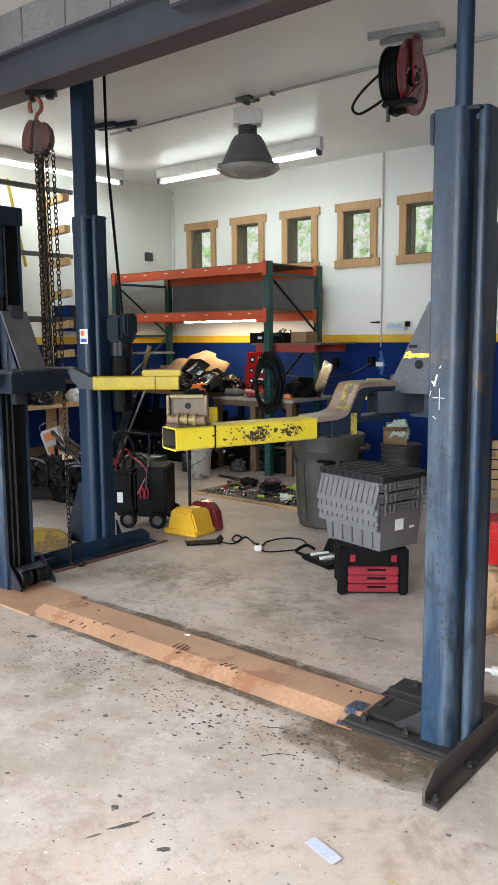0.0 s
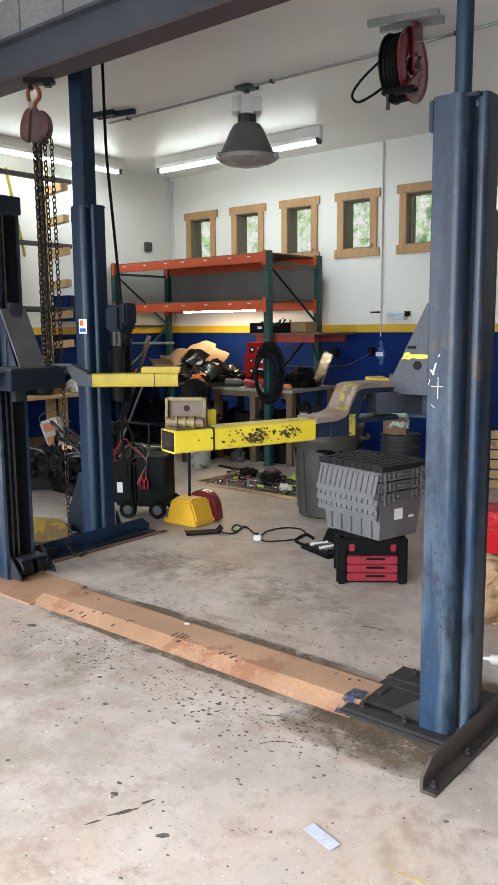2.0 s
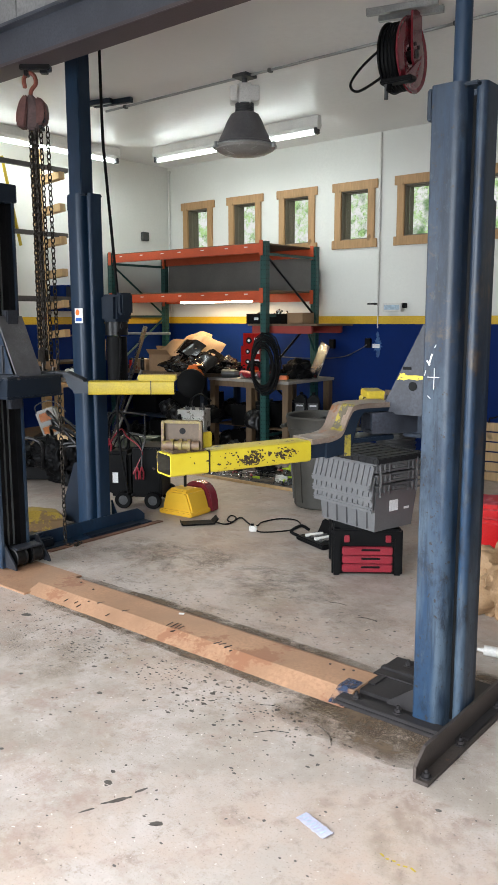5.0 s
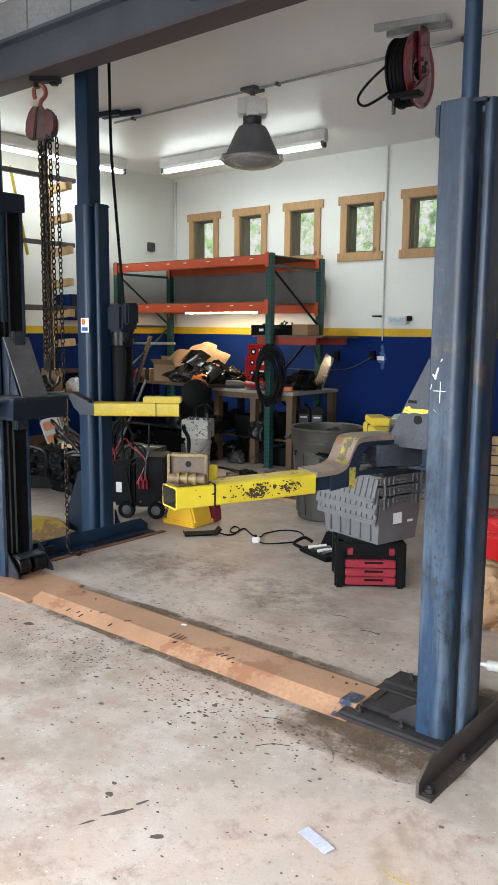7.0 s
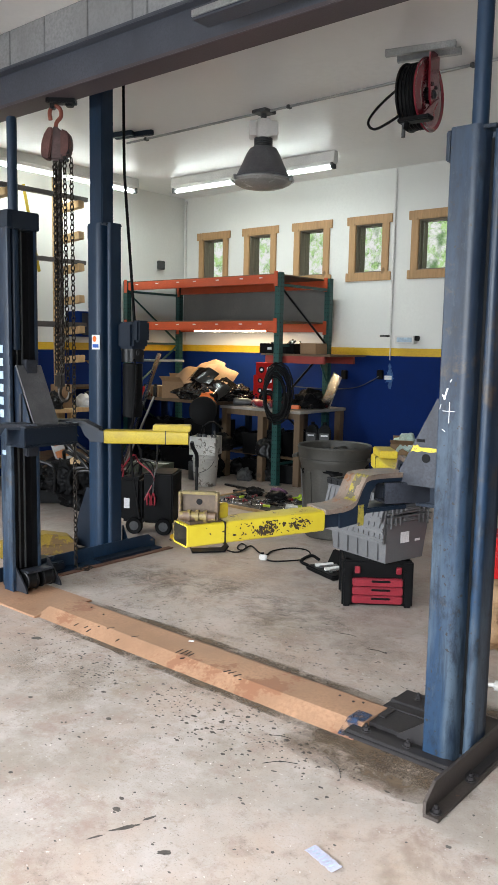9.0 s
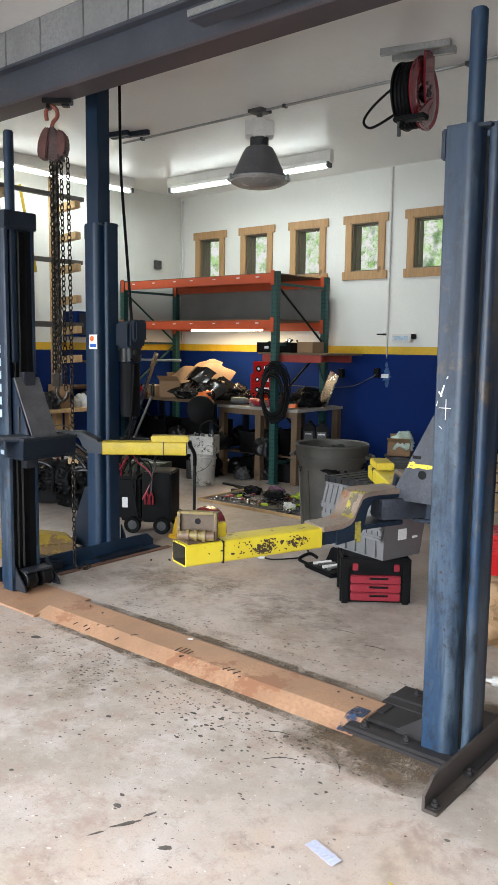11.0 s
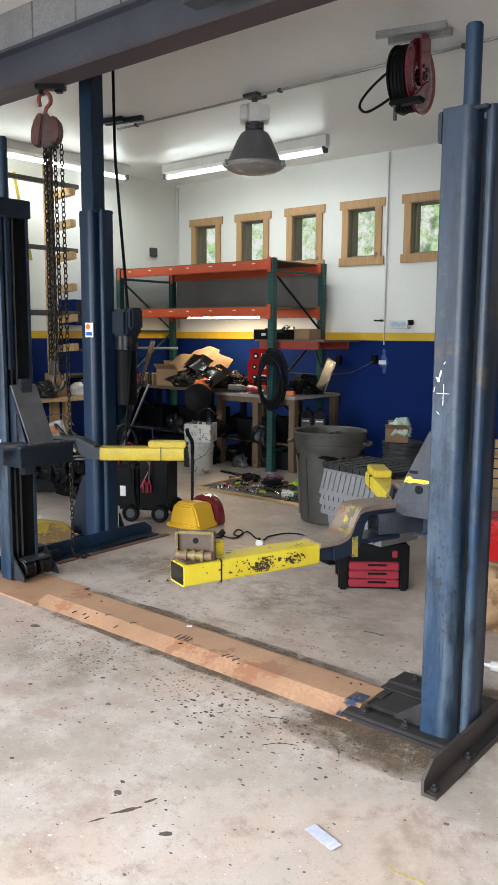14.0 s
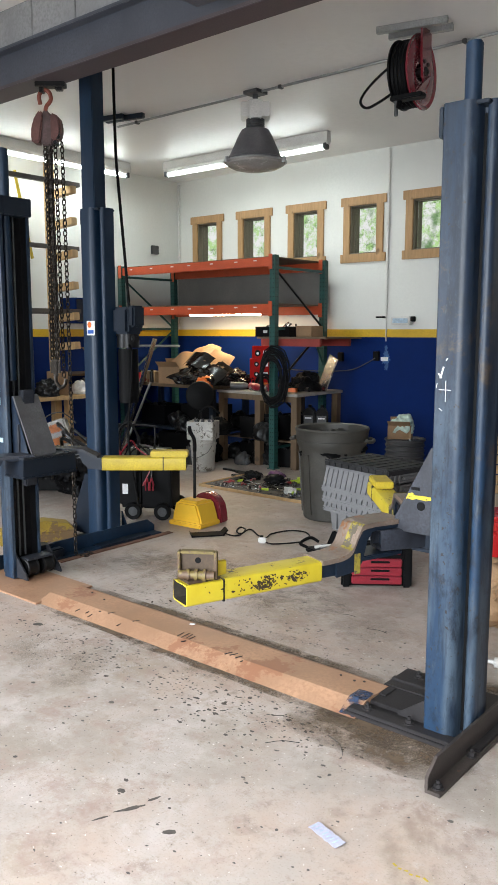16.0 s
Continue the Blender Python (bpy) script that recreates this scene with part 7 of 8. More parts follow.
def under_bench():
    """Dark parts stored under the benches and along the wall."""
    rnd = random.Random(21)
    for i in range(14):
        x, y = -6.9 + rnd.uniform(0, 1.6), 4.75 + rnd.uniform(0, 0.7)
        s = rnd.uniform(0.14, 0.28)
        crumple("engine_part", x, y, 0.366 if i % 2 else 0.0, s * 1.3, s, s, rnd.choice((BLACK_STEEL, GREY_METAL, RUBBER, BLACK_STEEL, BLACK_PLASTIC)), "greasy dark engine part stored under the bench", "engine part", i * 1.7)
    for i in range(7):
        x, y = -5.2 + rnd.uniform(0, 0.75), 4.85 + rnd.uniform(0, 0.55)
        s = rnd.uniform(0.12, 0.22)
        crumple("engine_part", x, y, 0.314 if i % 2 else 0.0, s * 1.3, s, s, rnd.choice((BLACK_STEEL, GREY_METAL, RUBBER)), "greasy dark part under the worn bench", "engine part", 30 + i * 1.7)
    for i, (x, y, r, h, m) in enumerate(((-5.55, 4.55, 0.07, 0.22, GREY_METAL), (-5.38, 4.6, 0.06, 0.18, BLACK_STEEL), (-4.15, 5.3, 0.09, 0.30, BLACK_PLASTIC), (-4.0, 5.5, 0.06, 0.24, WHITE_PLASTIC), (-3.98, 5.25, 0.05, 0.2, BLACK_PLASTIC))):
        round_tin("oil_container", x, y, 0.0 if i != 3 else 0.0, r, h, m, BLACK_PLASTIC, "dark oil container on the floor by the bench", "container", group="oil containers")
    cardboard_box(-5.62, 3.9, 0, 0.45, 0.3, 0.26, 18, "green printed carton on the floor", False, mat("dark_green_carton", (0.06, 0.075, 0.05), 0.7, vary=0.4, scale=20))
    # flat floor debris in front of the bench
    for i in range(5):
        bm = bmnew()
        L = rnd.uniform(0.2, 0.5)
        box(bm, 0, 0, 0.012, L, 0.04, 0.022, 0.004)
        solid("scrap_bar", bm, BLACK_STEEL, "short black steel bar on the floor", "metal bar", -4.95 + rnd.uniform(0, 0.5), 4.38 + rnd.uniform(-0.12, 0.1), 0, rnd.uniform(0, 180), "scrap on the floor")
    # black crates added as filling to darken under the benches; a low plywood shelf and two oil jugs by the rack's end
    for x, y, z, sx, sy, sz, rz in ((-4.98, 5.30, 0.314, 0.50, 0.42, 0.26, 6), (-4.62, 5.42, 0.314, 0.26, 0.40, 0.30, -8), (-5.02, 5.34, 0.0, 0.48, 0.44, 0.24, -4), (-4.58, 5.30, 0.0, 0.30, 0.40, 0.22, 10), (-6.0, 5.3, 0.366, 0.55, 0.4, 0.30, 3), (-6.75, 5.25, 0.366, 0.5, 0.4, 0.26, -5), (-6.2, 5.2, 0.0, 0.8, 0.4, 0.28, 0)):
        c = thing("filler_crate", "black crate of parts added to darken the space under the bench", "crate", x, y, z, rz, "crates under the benches")
        bm = bmnew()
        box(bm, 0, 0, 0.006, sx, sy, 0.012)
        for a, b, u, v in ((sx / 2, 0, 0.012, sy), (-sx / 2, 0, 0.012, sy), (0, sy / 2, sx, 0.012), (0, -sy / 2, sx, 0.012)):
            box(bm, a, b, sz / 2, u, v, sz, 0.003)
        part("tub", bm, BLACK_PLASTIC, c)
        bm = bmnew()
        for k in range(7):
            a = Vector((rnd.uniform(-0.4, 0.4) * sx, rnd.uniform(-0.35, 0.35) * sy, sz * 0.8))
            cyl(bm, a, a + Vector((rnd.uniform(-0.15, 0.15), rnd.uniform(-0.06, 0.06), rnd.uniform(0.02, 0.10))), rnd.uniform(0.01, 0.03), seg=8)
        tagged(part("contents", bm, BLACK_STEEL, c, "greasy steel parts"), kind="stuff")
    sh = thing("low_shelf", "dirty plywood shelf at the rack's end", "shelf", -4.16, 5.42, 0)
    bm = bmnew()
    box(bm, 0, 0, 0.46, 0.50, 0.62, 0.022, 0.003)
    part("shelf_board", bm, OLDWOOD, sh)
    for x in (-0.21, 0.21):
        bm = bmnew()
        box(bm, x, 0.2, 0.225, 0.045, 0.045, 0.448, 0.003)
        part("leg", bm, OLDWOOD, sh)
        bm = bmnew()
        box(bm, x, -0.26, 0.225, 0.045, 0.045, 0.448, 0.003)
        part("leg", bm, OLDWOOD, sh)
    for x, y, rz in ((-4.33, 5.32, 20), (-4.18, 5.36, 34)):
        j = thing("oil_jug", "black oil jug with a pale printed label", "oil jug", x, y, 0.472, rz, "oil jugs")
        bm = bmnew()
        prism(bm, [(-0.075, 0.0), (0.075, 0.0), (0.075, 0.18), (0.045, 0.245), (0.018, 0.25), (-0.02, 0.25), (-0.075, 0.20)], -0.05, 0.05, pose(0, 0, 0, 90))
        bmesh.ops.bevel(bm, geom=list(bm.edges), offset=0.008, segments=2, affect="EDGES", clamp_overlap=True)
        part("jug_body", bm, BLACK_PLASTIC, j)
        bm = bmnew()
        cyl(bm, (0.0, 0, 0.25), (0.0, 0, 0.28), 0.022, seg=16)
        part("cap", bm, RUBBER, j)
        bm = bmnew()
        box(bm, -0.005, -0.0515, 0.10, 0.11, 0.002, 0.11, 0.0005)
        part("label_card", bm, GREY_METAL, j, "grey printed label")
        bm = bmnew()
        box(bm, -0.005, -0.0532, 0.125, 0.08, 0.001, 0.018)
        part("printed_bar", bm, WHITE_PAPER, j)


WLX, WLY, WLZ = -5.92, 2.93, 0.37
FRX, FRY = -5.55, 2.66


def left_side():
    """Lumber rack, bench and clutter along the side wall."""
    for yy in (3.70, 2.72, 1.80):
        t = thing("lumber_rack_post", "pine post with stub arms on the side wall", "lumber rack", -7.10, yy, 0, 0, "lumber rack posts")
        bm = bmnew()
        box(bm, 0, 0, 1.95, 0.09, 0.10, 3.6, 0.004)
        part("post", bm, LUMBER, t)
        for z in (3.25, 2.885, 2.51, 2.135, 1.77, 1.42):
            bm = bmnew()
            box(bm, 0.24, 0, 0, 0.42, 0.085, 0.088, 0.004)
            part("stub_arm", bm, LUMBER, t, at=pose(0.02, 0, z, 0, -4, 0))
    for z, x in ((3.34, -6.66), (2.60, -6.7), (1.86, -6.7), (1.85, -6.85)):
        bm = bmnew()
        box(bm, 0, 0, 0, 0.06, 2.3, 0.05, 0.004)
        solid("steel_bar_stock", bm, mat("stock_steel", (0.10, 0.09, 0.085), 0.5, 0.5) if "stock_steel" not in bpy.data.materials else bpy.data.materials["stock_steel"], "long dark steel bar resting on the lumber rack", "bar stock", x, 2.65, z, 0, "bar stock")
    bm = bmnew()
    box(bm, 0, 0, 0.5, 0.04, 0.02, 1.0, 0.004)
    s = solid("yellow_handle_bar", bm, YELLOW_FLAT, "yellow painted handle leaning on the lumber rack", "handle", -6.9, 3.05, 2.55)
    s.matrix_world = pose(-6.75, 3.18, 2.45, 6, -8, 0)
    # bench
    t = thing("workbench", "long plywood bench along the side wall", "workbench", -6.75, 2.6)
    bm = bmnew()
    box(bm, 0, 0, 0.85, 0.75, 2.7, 0.045, 0.004)
    part("top", bm, LUMBER, t)
    for y in (-1.25, 0, 1.25):
        for x in (-0.3, 0.3):
            bm = bmnew()
            box(bm, x, y, 0.415, 0.085, 0.085, 0.83, 0.004)
            part("leg", bm, LUMBER, t)
    bm = bmnew()
    box(bm, 0, 0, 0.28, 0.7, 2.6, 0.03)
    part("lower_shelf", bm, OLDWOOD, t)
    rnd = random.Random(33)
    for i in range(16):
        y = 1.5 + 2.3 * i / 15 + rnd.uniform(-0.05, 0.05)
        s = rnd.uniform(0.12, 0.26)
        k = i % 4
        x = -6.62 + rnd.uniform(-0.15, 0.12)
        if k == 0:
            cardboard_box(x, y, 0.874, s, s * 0.8, s * 1.2, rnd.uniform(-20, 20), "brown cardboard box on the side bench", i % 8 == 0)
        elif k == 1:
            round_tin("paint_tin", x, y, 0.874, s * 0.35, s * 0.9, rnd.choice((WHITE_PLASTIC, GREY_METAL, RED_METAL)), CHROME, "tin standing on the side bench", "tin", group="tins on the side bench")
        else:
            crumple("machine_part", x, y, 0.874, s * 1.4, s, s * 0.9, rnd.choice((GREY_METAL, BLACK_STEEL, WHITE_PLASTIC)), "grey machine part on the side bench", "machine part", 50 + i)
    # wall cabinet
    c = thing("wall_cabinet", "dark blue metal cabinet on the side wall", "cabinet", -7.16, 4.22, 1.72)
    bm = bmnew()
    box(bm, 0, 0, 0.16, 0.30, 0.5, 0.32, 0.006)
    part("body", bm, WALL_BLUE, c)
    bm = bmnew()
    box(bm, 0.155, 0, 0.16, 0.012, 0.46, 0.28, 0.004)
    part("door", bm, LIFT_DARK, c)
    cardboard_box(-6.75, 4.15, 1.10, 0.28, 0.24, 0.26, 5, "brown cardboard box on a wall shelf")
    bm = bmnew()
    box(bm, 0, 0, 0, 0.45, 0.7, 0.03, 0.003)
    solid("wall_shelf", bm, OLDWOOD, "short wooden shelf on the side wall", "shelf", -7.08, 4.1, 1.08)
    # engine and parts heap on the floor between the columns
    for i in range(14):
        x, y = -5.75 + rnd.uniform(0, 0.95), 2.15 + rnd.uniform(0, 0.85)
        s = rnd.uniform(0.2, 0.38)
        crumple("engine_part", x, y, 0.0 if i < 9 else 0.18, s * 1.4, s, s * 0.95, rnd.choice((RUBBER, BLACK_PLASTIC, RUBBER, BLACK_PLASTIC)), "black engine parts heaped on the floor", "engine part", 70 + i * 1.3)
    for i in range(12):
        bm = bmnew()
        x, y = -5.6 + rnd.uniform(0, 0.8), 2.2 + rnd.uniform(0, 0.6)
        pts = [(x, y, 0.1 + 0.05 * i), (x + 0.15, y - 0.1, 0.35 + 0.03 * i), (x + 0.35, y, 0.42), (x + 0.5, y - 0.1, 0.2)]
        pipe(bm, spline(pts), 0.018)
        solid("black_tubing", bm, BLACK_STEEL, "bent black steel tubing in the parts heap", "tubing", 0, 0, 0, 0, "tubing in the heap")
    bm = bmnew()
    box(bm, 0, 0, 0.03, 0.4, 0.14, 0.06, 0.004)
    solid("wood_block", bm, LUMBER, "short raw lumber block on the parts heap", "wood block", -4.95, 2.5, 0.46, 30)
    # tilted lamp head with orange panes
    t = thing("work_light", "tilted clear work light with orange panes", "work light", WLX, WLY, WLZ)
    t.matrix_world = pose(WLX, WLY, WLZ, 0, -18, 40)
    bm = bmnew()
    box(bm, 0, 0, 0.15, 0.22, 0.15, 0.30, 0.02)
    part("head", bm, mat("scuffed_clear_plastic", (0.36, 0.35, 0.33), 0.2, 0.1, vary=0.2), t, "scuffed clear head")
    for z in (0.078, 0.218):
        bm = bmnew()
        box(bm, -0.01, -0.072, z, 0.15, 0.03, 0.095, 0.012)
        part("orange_pane", bm, mat("amber_lens", (0.42, 0.13, 0.035), 0.25, vary=0.4, scale=12), t, "dusty amber pane")
    bm = bmnew()
    pipe(bm, spline([(-0.11, 0, 0.25), (-0.08, -0.05, 0.36), (0.08, -0.05, 0.37), (0.16, 0, 0.28), (0.2, 0, 0.2)]), 0.006)
    part("bail_handle", bm, GREY_METAL, t)
    # a stripped black vehicle frame: two deck panels, side rails and bars
    f = thing("stripped_frame", "stripped black vehicle frame with plastic panels on the floor", "vehicle frame", FRX, FRY, 0, 40)
    for x, y, z, sx, sy, sz, rx in ((0.0, -0.26, 0.10, 0.95, 0.10, 0.16, 0), (0.0, 0.22, 0.13, 0.90, 0.12, 0.24, 0), (-0.22, 0.0, 0.27, 0.42, 0.44, 0.05, 6), (0.26, 0.02, 0.24, 0.36, 0.42, 0.06, -5), (0.0, -0.1, 0.20, 0.30, 0.26, 0.18, 0)):
        bm = bmnew()
        box(bm, 0, 0, 0, sx, sy, sz, 0.025)
        part("panel", bm, BLACK_PLASTIC, f, at=pose(x, y, z, rx))
    for k in range(7):
        bm = bmnew()
        x = -0.42 + 0.14 * k
        pipe(bm, spline([(x, -0.30, 0.14), (x + 0.02, -0.28, 0.30), (x + 0.05, -0.10, 0.35), (x + 0.04, 0.16, 0.34), (x + 0.02, 0.24, 0.20)], 5), 0.014)
        part("cross_bar", bm, BLACK_STEEL, f)
    for y in (-0.22, 0.10):
        bm = bmnew()
        cyl(bm, (-0.48, y, 0.335), (0.50, y, 0.345), 0.016, seg=10)
        part("long_bar", bm, BLACK_STEEL, f)
    bm = bmnew()
    box(bm, 0.12, -0.313, 0.13, 0.05, 0.004, 0.022)
    part("label_card", bm, WHITE_PAPER, f)
    c = thing("filler_crate", "black plastic crate of parts behind the frame", "crate", WLX, WLY, 0, 40, "crates under the benches")
    bm = bmnew()
    box(bm, 0, 0, WLZ / 2, 0.42, 0.34, WLZ, 0.012)
    part("tub", bm, BLACK_PLASTIC, c)


def right_side():
    # pallet standing against the wall
    t = thing("wooden_pallet", "raw wooden pallet standing on edge", "pallet", -1.75, 5.3, 0, 8)
    for k in range(6):
        bm = bmnew()
        box(bm, 0, -0.06, 0.05 + 0.10 * k, 1.0, 0.018, 0.085, 0.003)
        part("slat", bm, LUMBER, t)
    for x in (-0.42, 0, 0.42):
        bm = bmnew()
        box(bm, x, 0, 0.30, 0.045, 0.09, 0.6, 0.003)
        part("stringer", bm, LUMBER, t)
    # grey cabinet behind
    c = thing("metal_cabinet", "tall plain grey metal cabinet", "cabinet", -0.75, 4.6, 0, 0)
    bm = bmnew()
    box(bm, 0, 0, 0.62, 0.9, 0.5, 1.24, 0.008)
    part("body", bm, GREY_METAL, c)
    bm = bmnew()
    box(bm, 0.0, -0.257, 0.62, 0.84, 0.012, 1.16, 0.004)
    part("door", bm, GREY_METAL, c)
    # red parts washer / jack
    r = thing("red_tool_chest", "glossy red metal tool chest with a black base", "tool chest", -0.62, 2.55, 0, 20)
    bm = bmnew()
    box(bm, 0, 0, 0.28, 0.62, 0.40, 0.20, 0.02)
    part("body", bm, RED_METAL, r)
    bm = bmnew()
    box(bm, 0.02, 0.0, 0.42, 0.60, 0.36, 0.10, 0.03)
    part("lid", bm, RED_METAL, r)
    bm = bmnew()
    box(bm, 0, 0, 0.10, 0.56, 0.36, 0.18, 0.01)
    part("base", bm, BLACK_PLASTIC, r)
    crumple("paper_bag", -0.40, 1.86, 0, 0.42, 0.5, 0.40, KRAFT, "crumpled brown kraft paper bag on the floor", "paper bag", 8.8)
    g = thing("caulk_tube", "white sealant tube lying on the floor", "sealant tube", -0.25, 1.22, 0, 12)
    bm = bmnew()
    cyl(bm, (-0.02, 0, 0.026), (0.2, 0, 0.026), 0.025)
    part("cartridge", bm, WHITE_PLASTIC, g)
    bm = bmnew()
    cyl(bm, (-0.10, 0, 0.022), (-0.02, 0, 0.026), 0.004, 0.012)
    part("nozzle", bm, WHITE_PLASTIC, g)
    d = thing("trailer_hitch_pin", "dark steel fitting lying by the column", "fitting", -0.56, 1.42, 0, 60)
    bm = bmnew()
    cyl(bm, (-0.05, 0, 0.035), (0.05, 0, 0.035), 0.034)
    part("sleeve", bm, BLACK_STEEL, d)
    bm = bmnew()
    cyl(bm, (-0.07, 0, 0.035), (-0.05, 0, 0.035), 0.026, seg=6)
    part("nut", bm, GREY_METAL, d)
    bm = bmnew()
    pipe(bm, spline([(-1.15, 4.36, 0.90), (-1.5, 4.7, 0.80), (-1.85, 5.1, 0.66), (-1.95, 5.2, 0.61), (-1.98, 5.27, 0.30), (-1.98, 5.2, 0.01)]), 0.008)
    solid("black_cable", bm, RUBBER, "black cable hanging by the pallet", "cable", 0, 0)


DROPS = ((-2.15, 0.04, 0.14, 0.07, 16), (-1.85, 0.10, 0.18, 0.06, 22), (-1.60, 0.17, 0.22, 0.05, 18), (-1.15, 0.14, 0.26, 0.07, 26), (-0.80, 0.14, 0.14, 0.08, 10), (-0.70, -0.02, 0.22, 0.10, 6), (-1.7, -0.15, 0.25, 0.10, 8), (-0.25, 0.02, 0.12, 0.12, 4), (-1.9, 0.95, 0.40, 0.08, 24), (-0.80, 1.02, 0.25, 0.15, 16), (-0.9, -0.6, 0.4, 0.3, 10))


def small_floor():
    p = thing("paper_slip", "crumpled white receipt slip on the floor", "paper", -0.155, -0.39, 0, 0)
    bm = bmnew()
    n = 8
    va = []
    for i in range(n + 1):
        x = -0.068 + 0.136 * i / n
        z = 0.004 + 0.004 * math.sin(i * 1.3) ** 2
        va.append([bm.verts.new((x, -0.022, z)), bm.verts.new((x, 0.022, z + 0.002)), bm.verts.new((x, 0.022, z + 0.0005)), bm.verts.new((x, -0.022, z - 0.0015))])
    for a, b in zip(va, va[1:]):
        for k in range(4):
            bm.faces.new((a[k], a[(k + 1) % 4], b[(k + 1) % 4], b[k]))
    for a in (va[0], va[-1]):
        bm.faces.new(a)
    part("slip", bm, mat("bluish_receipt_paper", (0.46, 0.46, 0.57), 0.7, vary=0.06, scale=20), p, at=pose(0, 0, 0, 0, 0, -15))
    for i in range(7):
        bm = bmnew()
        box(bm, -0.054 + 0.017 * i, -0.004, 0.0105, 0.004, 0.024 - 0.004 * (i % 3), 0.0008)
        part("printed_bar", bm, PALE_BLUE, p, at=pose(0, 0, 0, 0, 0, -15))
    bm = bmnew()
    for x, y, L in ((0.085, -0.372, 0.016), (0.106, -0.378, 0.010), (0.126, -0.374, 0.012), (0.145, -0.380, 0.010), (0.165, -0.374, 0.012), (0.190, -0.372, 0.020)):
        box(bm, 0, 0, 0, L, 0.006, 0.001, 0, pose(x, y, 0.0022, 0, 0, 18 if L < 0.015 else -20))
    ob = new("chalk_dashes", to_mesh("chalk_dashes", bm, YELLOW_FLAT, False))
    tagged(ob, "faint yellow chalk dashes on the concrete", "chalk mark", "", "stuff")
    # oil drips and grit, too many to count
    rnd = random.Random(3)
    bm = bmnew()
    for cx, cy, sx, sy, n in ((-1.2, 0.05, 0.45, 0.14, 160), (-2.1, 0.06, 0.25, 0.10, 70), (-0.55, 0.1, 0.25, 0.12, 60), (-0.9, -0.45, 0.5, 0.25, 70), (-1.9, 1.0, 0.7, 0.12, 120), (-2.3, 0.0, 0.4, 0.2, 60), (-0.6, 0.2, 0.35, 0.12, 40), (-1.2, -0.6, 0.5, 0.3, 40), (-2.0, 1.3, 0.7, 0.3, 70), (-0.9, 1.2, 0.5, 0.2, 35), (0.2, -0.5, 0.4, 0.3, 30), (-2.2, 0.1, 0.6, 0.12, 150), (-1.0, 0.1, 0.5, 0.10, 150), (-1.6, 0.85, 0.8, 0.07, 160), (-2.4, 0.2, 0.3, 0.1, 30)):
        for _ in range(n):
            x, y = rnd.gauss(cx, sx), rnd.gauss(cy, sy)
            if 0.30 < y < 0.74 and -2.8 < x < 0.1:
                continue
            r = abs(rnd.gauss(0.0018, 0.0026)) + 0.0018
            a0, st = rnd.uniform(0, 6), rnd.uniform(0.6, 1.8)
            vs = [bm.verts.new((x + r * st * math.cos(a0 + k * 1.0472) * rnd.uniform(0.7, 1.2), y + r * math.sin(a0 + k * 1.0472) * rnd.uniform(0.7, 1.2), 0.0015)) for k in range(6)]
            bm.faces.new(vs)
    # larger oil drops
    for cx, cy, sx, sy, n in DROPS:
        for _ in range(n):
            x, y = rnd.gauss(cx, sx), rnd.gauss(cy, sy)
            if 0.28 < y < 0.74 and -3.0 < x < 0.1:
                continue
            r, a, el = rnd.uniform(0.0025, 0.0065), rnd.uniform(-0.5, 0.9), rnd.uniform(1.0, 2.6)
            vs = []
            for k in range(9):
                q, rr = 2 * math.pi * k / 9, r * rnd.uniform(0.7, 1.15)
                u, v = rr * el * math.cos(q), rr * math.sin(q)
                vs.append(bm.verts.new((x + u * math.cos(a) - v * math.sin(a), y + u * math.sin(a) + v * math.cos(a), 0.0016)))
            bm.faces.new(vs)
    for x, y, L, w, a in ((-0.755, -0.70, 0.055, 0.010, 62), (-0.735, -0.61, 0.028, 0.007, 75), (-0.79, -0.80, 0.03, 0.006, 66), (-0.56, -0.704, 0.026, 0.014, 40), (-0.86, -0.65, 0.018, 0.012, 0), (-2.45, 0.12, 0.03, 0.02, 20)):
        ca, sa = math.cos(radians(a)), math.sin(radians(a))
        vs = []
        for k in range(16):
            q = 2 * math.pi * k / 16
            rr = rnd.uniform(0.75, 1.15)
            u, v = L * rr * math.cos(q), w * rr * math.sin(q)
            vs.append(bm.verts.new((x + u * ca - v * sa, y + u * sa + v * ca, 0.0016)))
        bm.faces.new(vs)
    ob = new("oil_drips", to_mesh("oil_drips", bm, mat("old_oil", (0.095, 0.082, 0.072), 0.5, vary=0.5, scale=30), False))
    tagged(ob, "scattered dark oil drips and grit on the concrete", "oil drips", "", "stuff")
    lift = 0.0
    for nm, x0, y0, x1, y1 in (("along", -2.9, 0.20, -0.4, 0.345), ("behind", -2.95, 0.70, -0.35, 0.92), ("foot", -0.62, 0.16, 0.05, 0.40), ("inner", -0.35, 0.74, 0.1, 1.0), ("bay", -3.3, 1.05, -1.2, 1.75), ("ramp", -2.85, 0.26, -0.35, 0.40), ("stain", -0.80, 0.06, 0.06, 0.42), ("stain", -0.70, 0.19, 0.10, 0.40), ("back", -2.85, 0.66, -0.4, 0.78), ("wet", -2.9, 1.3, -1.0, 2.3), ("wet", -2.1, 0.85, -0.5, 1.6), ("wet", -3.4, 0.8, -2.1, 1.8), ("wet", -2.4, -0.35, -1.5, 0.2), ("edge", -0.35, 0.85, 0.2, 1.05)):
        bm = bmnew()
        n = 12
        lift += 0.00012
        lo, hi = [], []
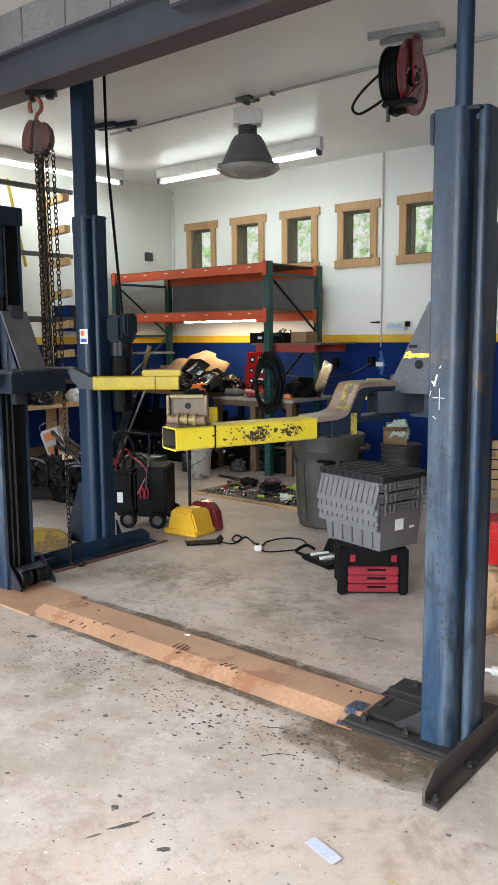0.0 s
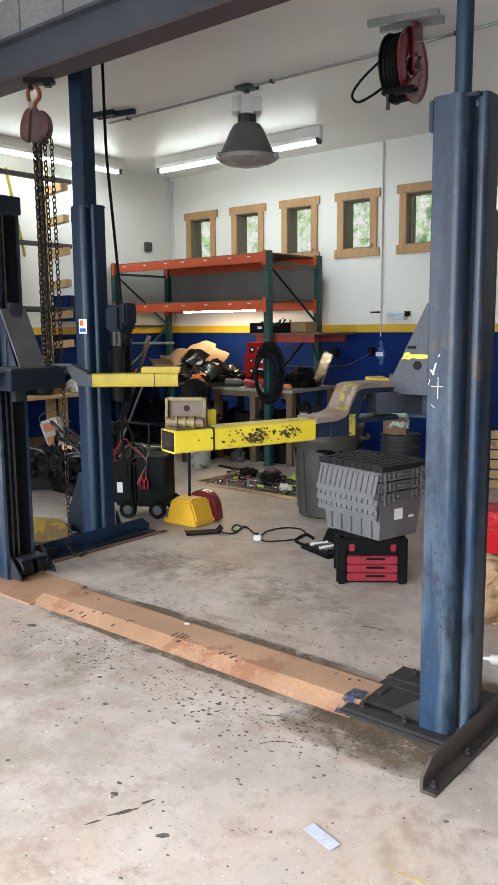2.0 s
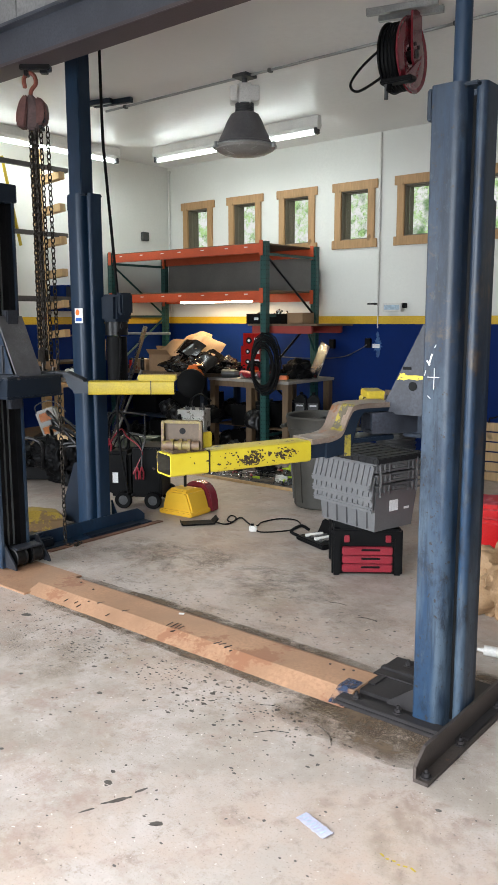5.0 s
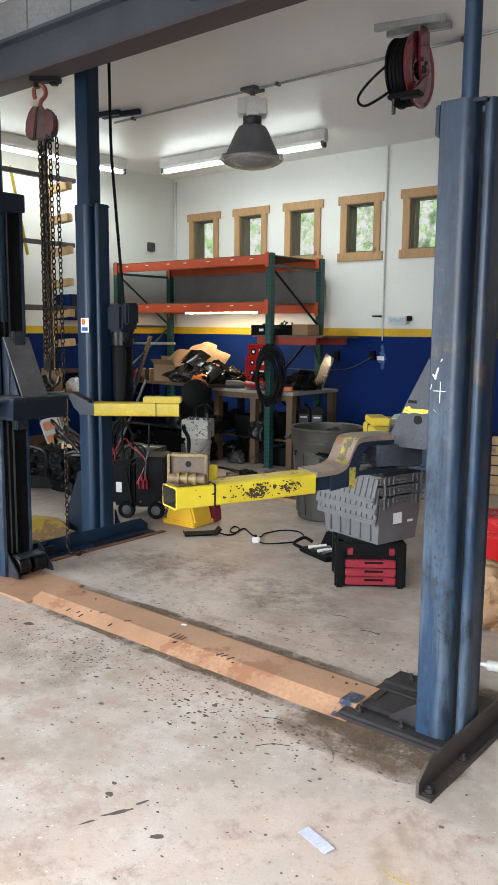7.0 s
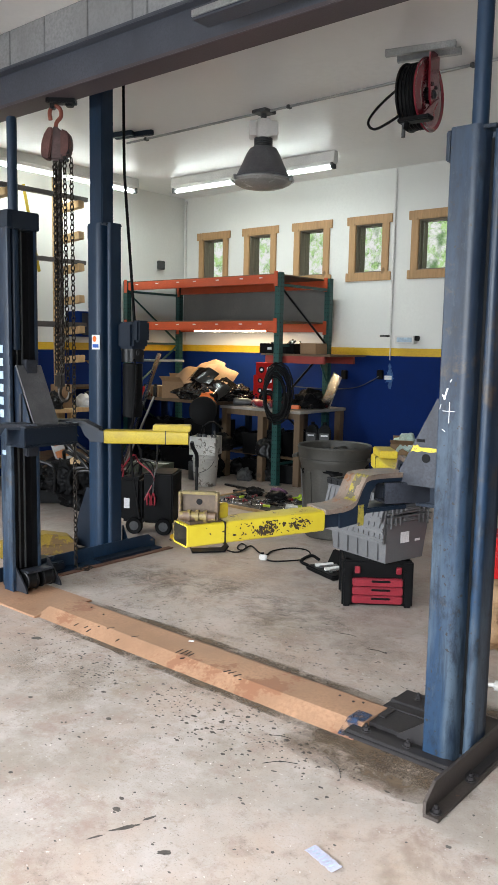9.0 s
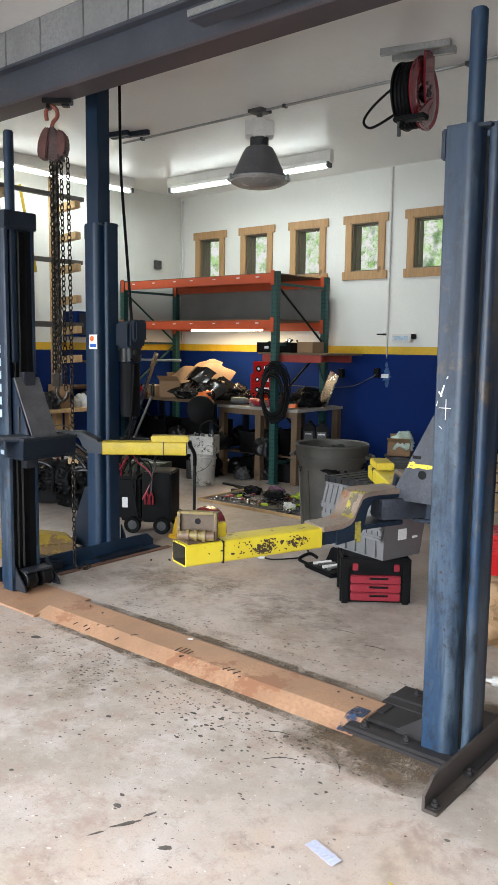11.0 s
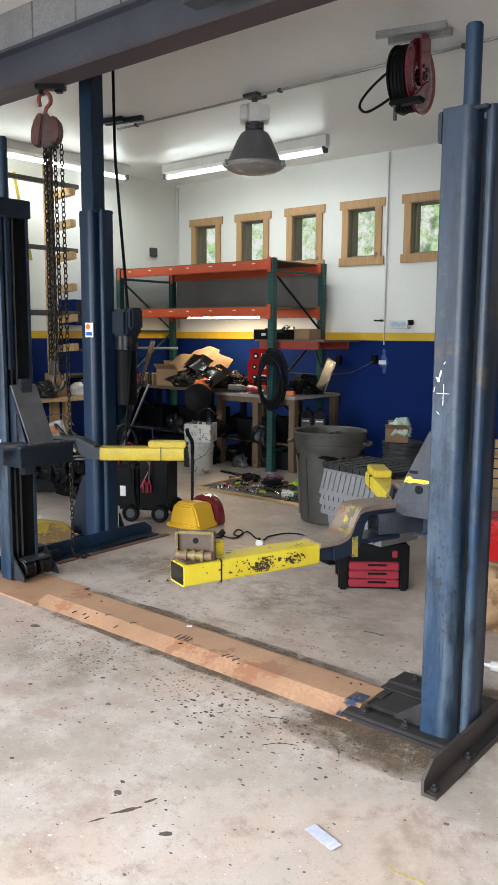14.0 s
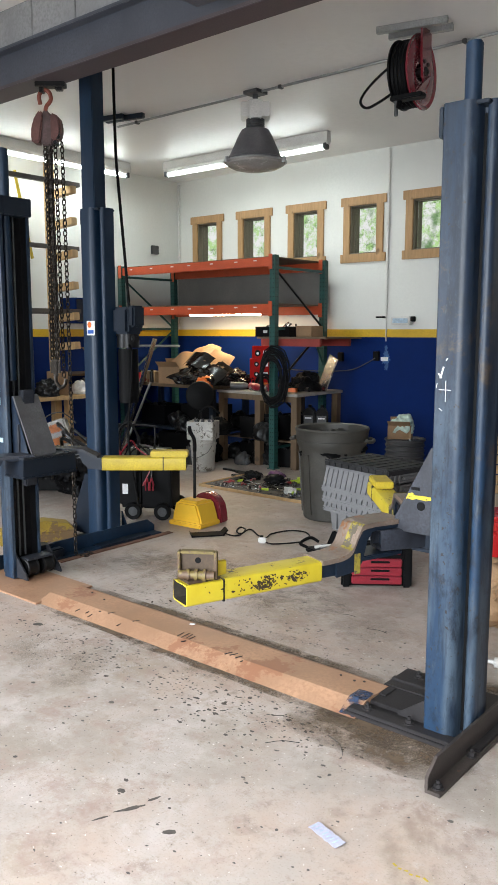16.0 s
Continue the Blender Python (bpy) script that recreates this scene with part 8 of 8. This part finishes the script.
        for i in range(n + 1):
            u = i / n
            taper = math.sin(math.pi * min(1, max(0, u))) ** 0.3
            ym = (y0 + y1) / 2
            lo.append(bm.verts.new((x0 + (x1 - x0) * u, ym + (y0 - ym) * taper * rnd.uniform(0.6, 1.1), 0.0012 + lift)))
            hi.append(bm.verts.new((x0 + (x1 - x0) * u, ym + (y1 - ym) * taper * rnd.uniform(0.6, 1.1), 0.0012 + lift)))
        for i in range(n):
            bm.faces.new((lo[i], lo[i + 1], hi[i + 1], hi[i]))
        ob = new("floor_grime", to_mesh("floor_grime", bm, GRIME_THICK if nm in ("ramp", "stain", "back", "edge") else GRIME_WET if nm == "wet" else GRIME, False))
        tagged(ob, "patchy dark dirt on the concrete by the lift", "dirt", "", "stuff")
    for x, y, rz, L in ((-0.62, -0.02, 40, 0.14), (-0.45, 0.10, -35, 0.16), (-1.2, 1.35, 10, 0.10), (-0.95, 1.25, 5, 0.12), (-0.75, 0.15, 20, 0.09)):
        bm = bmnew()
        pipe(bm, spline([(-L / 2, 0, 0.003), (0, L * 0.12, 0.003), (L / 2, 0, 0.003)], 5), 0.0012, 5)
        solid("wire_scrap", bm, rnd.choice((BLACK_STEEL, GREY_METAL)), "thin wire scrap on the floor", "wire scrap", x, y, 0, rz, "scraps on the floor")


rubbish_bin(-2.67, 3.34)
oil_drum(-3.05, 5.33)
drawer_toolbox()
tote_stack()
jack_pump()
tool_mat()
cart()
white_bucket(-5.16, 4.34)
under_bench()
left_side()
right_side()
small_floor()


# ---- what moves ----
def motions():
    """The two carriages sink together, first slowly."""
    down = [(0, 0.0), (0.5, 0.012), (1, 0.024), (1.5, 0.038), (2, 0.051), (2.5, 0.068), (3, 0.088), (3.5, 0.108), (4, 0.131), (6.5, 0.240), (7, 0.260), (7.5, 0.280), (8, 0.300), (8.5, 0.320), (9, 0.341), (11.5, 0.448), (12, 0.469), (12.5, 0.489), (13, 0.510), (13.5, 0.530), (14, 0.552), (14.5, 0.571), (15, 0.593), (15.5, 0.615), (16, 0.638)]
    for car, k in zip(CARS, (0.940, 0.925)):
        walk(car, [(t, pose(0, 0, -d * k)) for t, d in down])


motions()
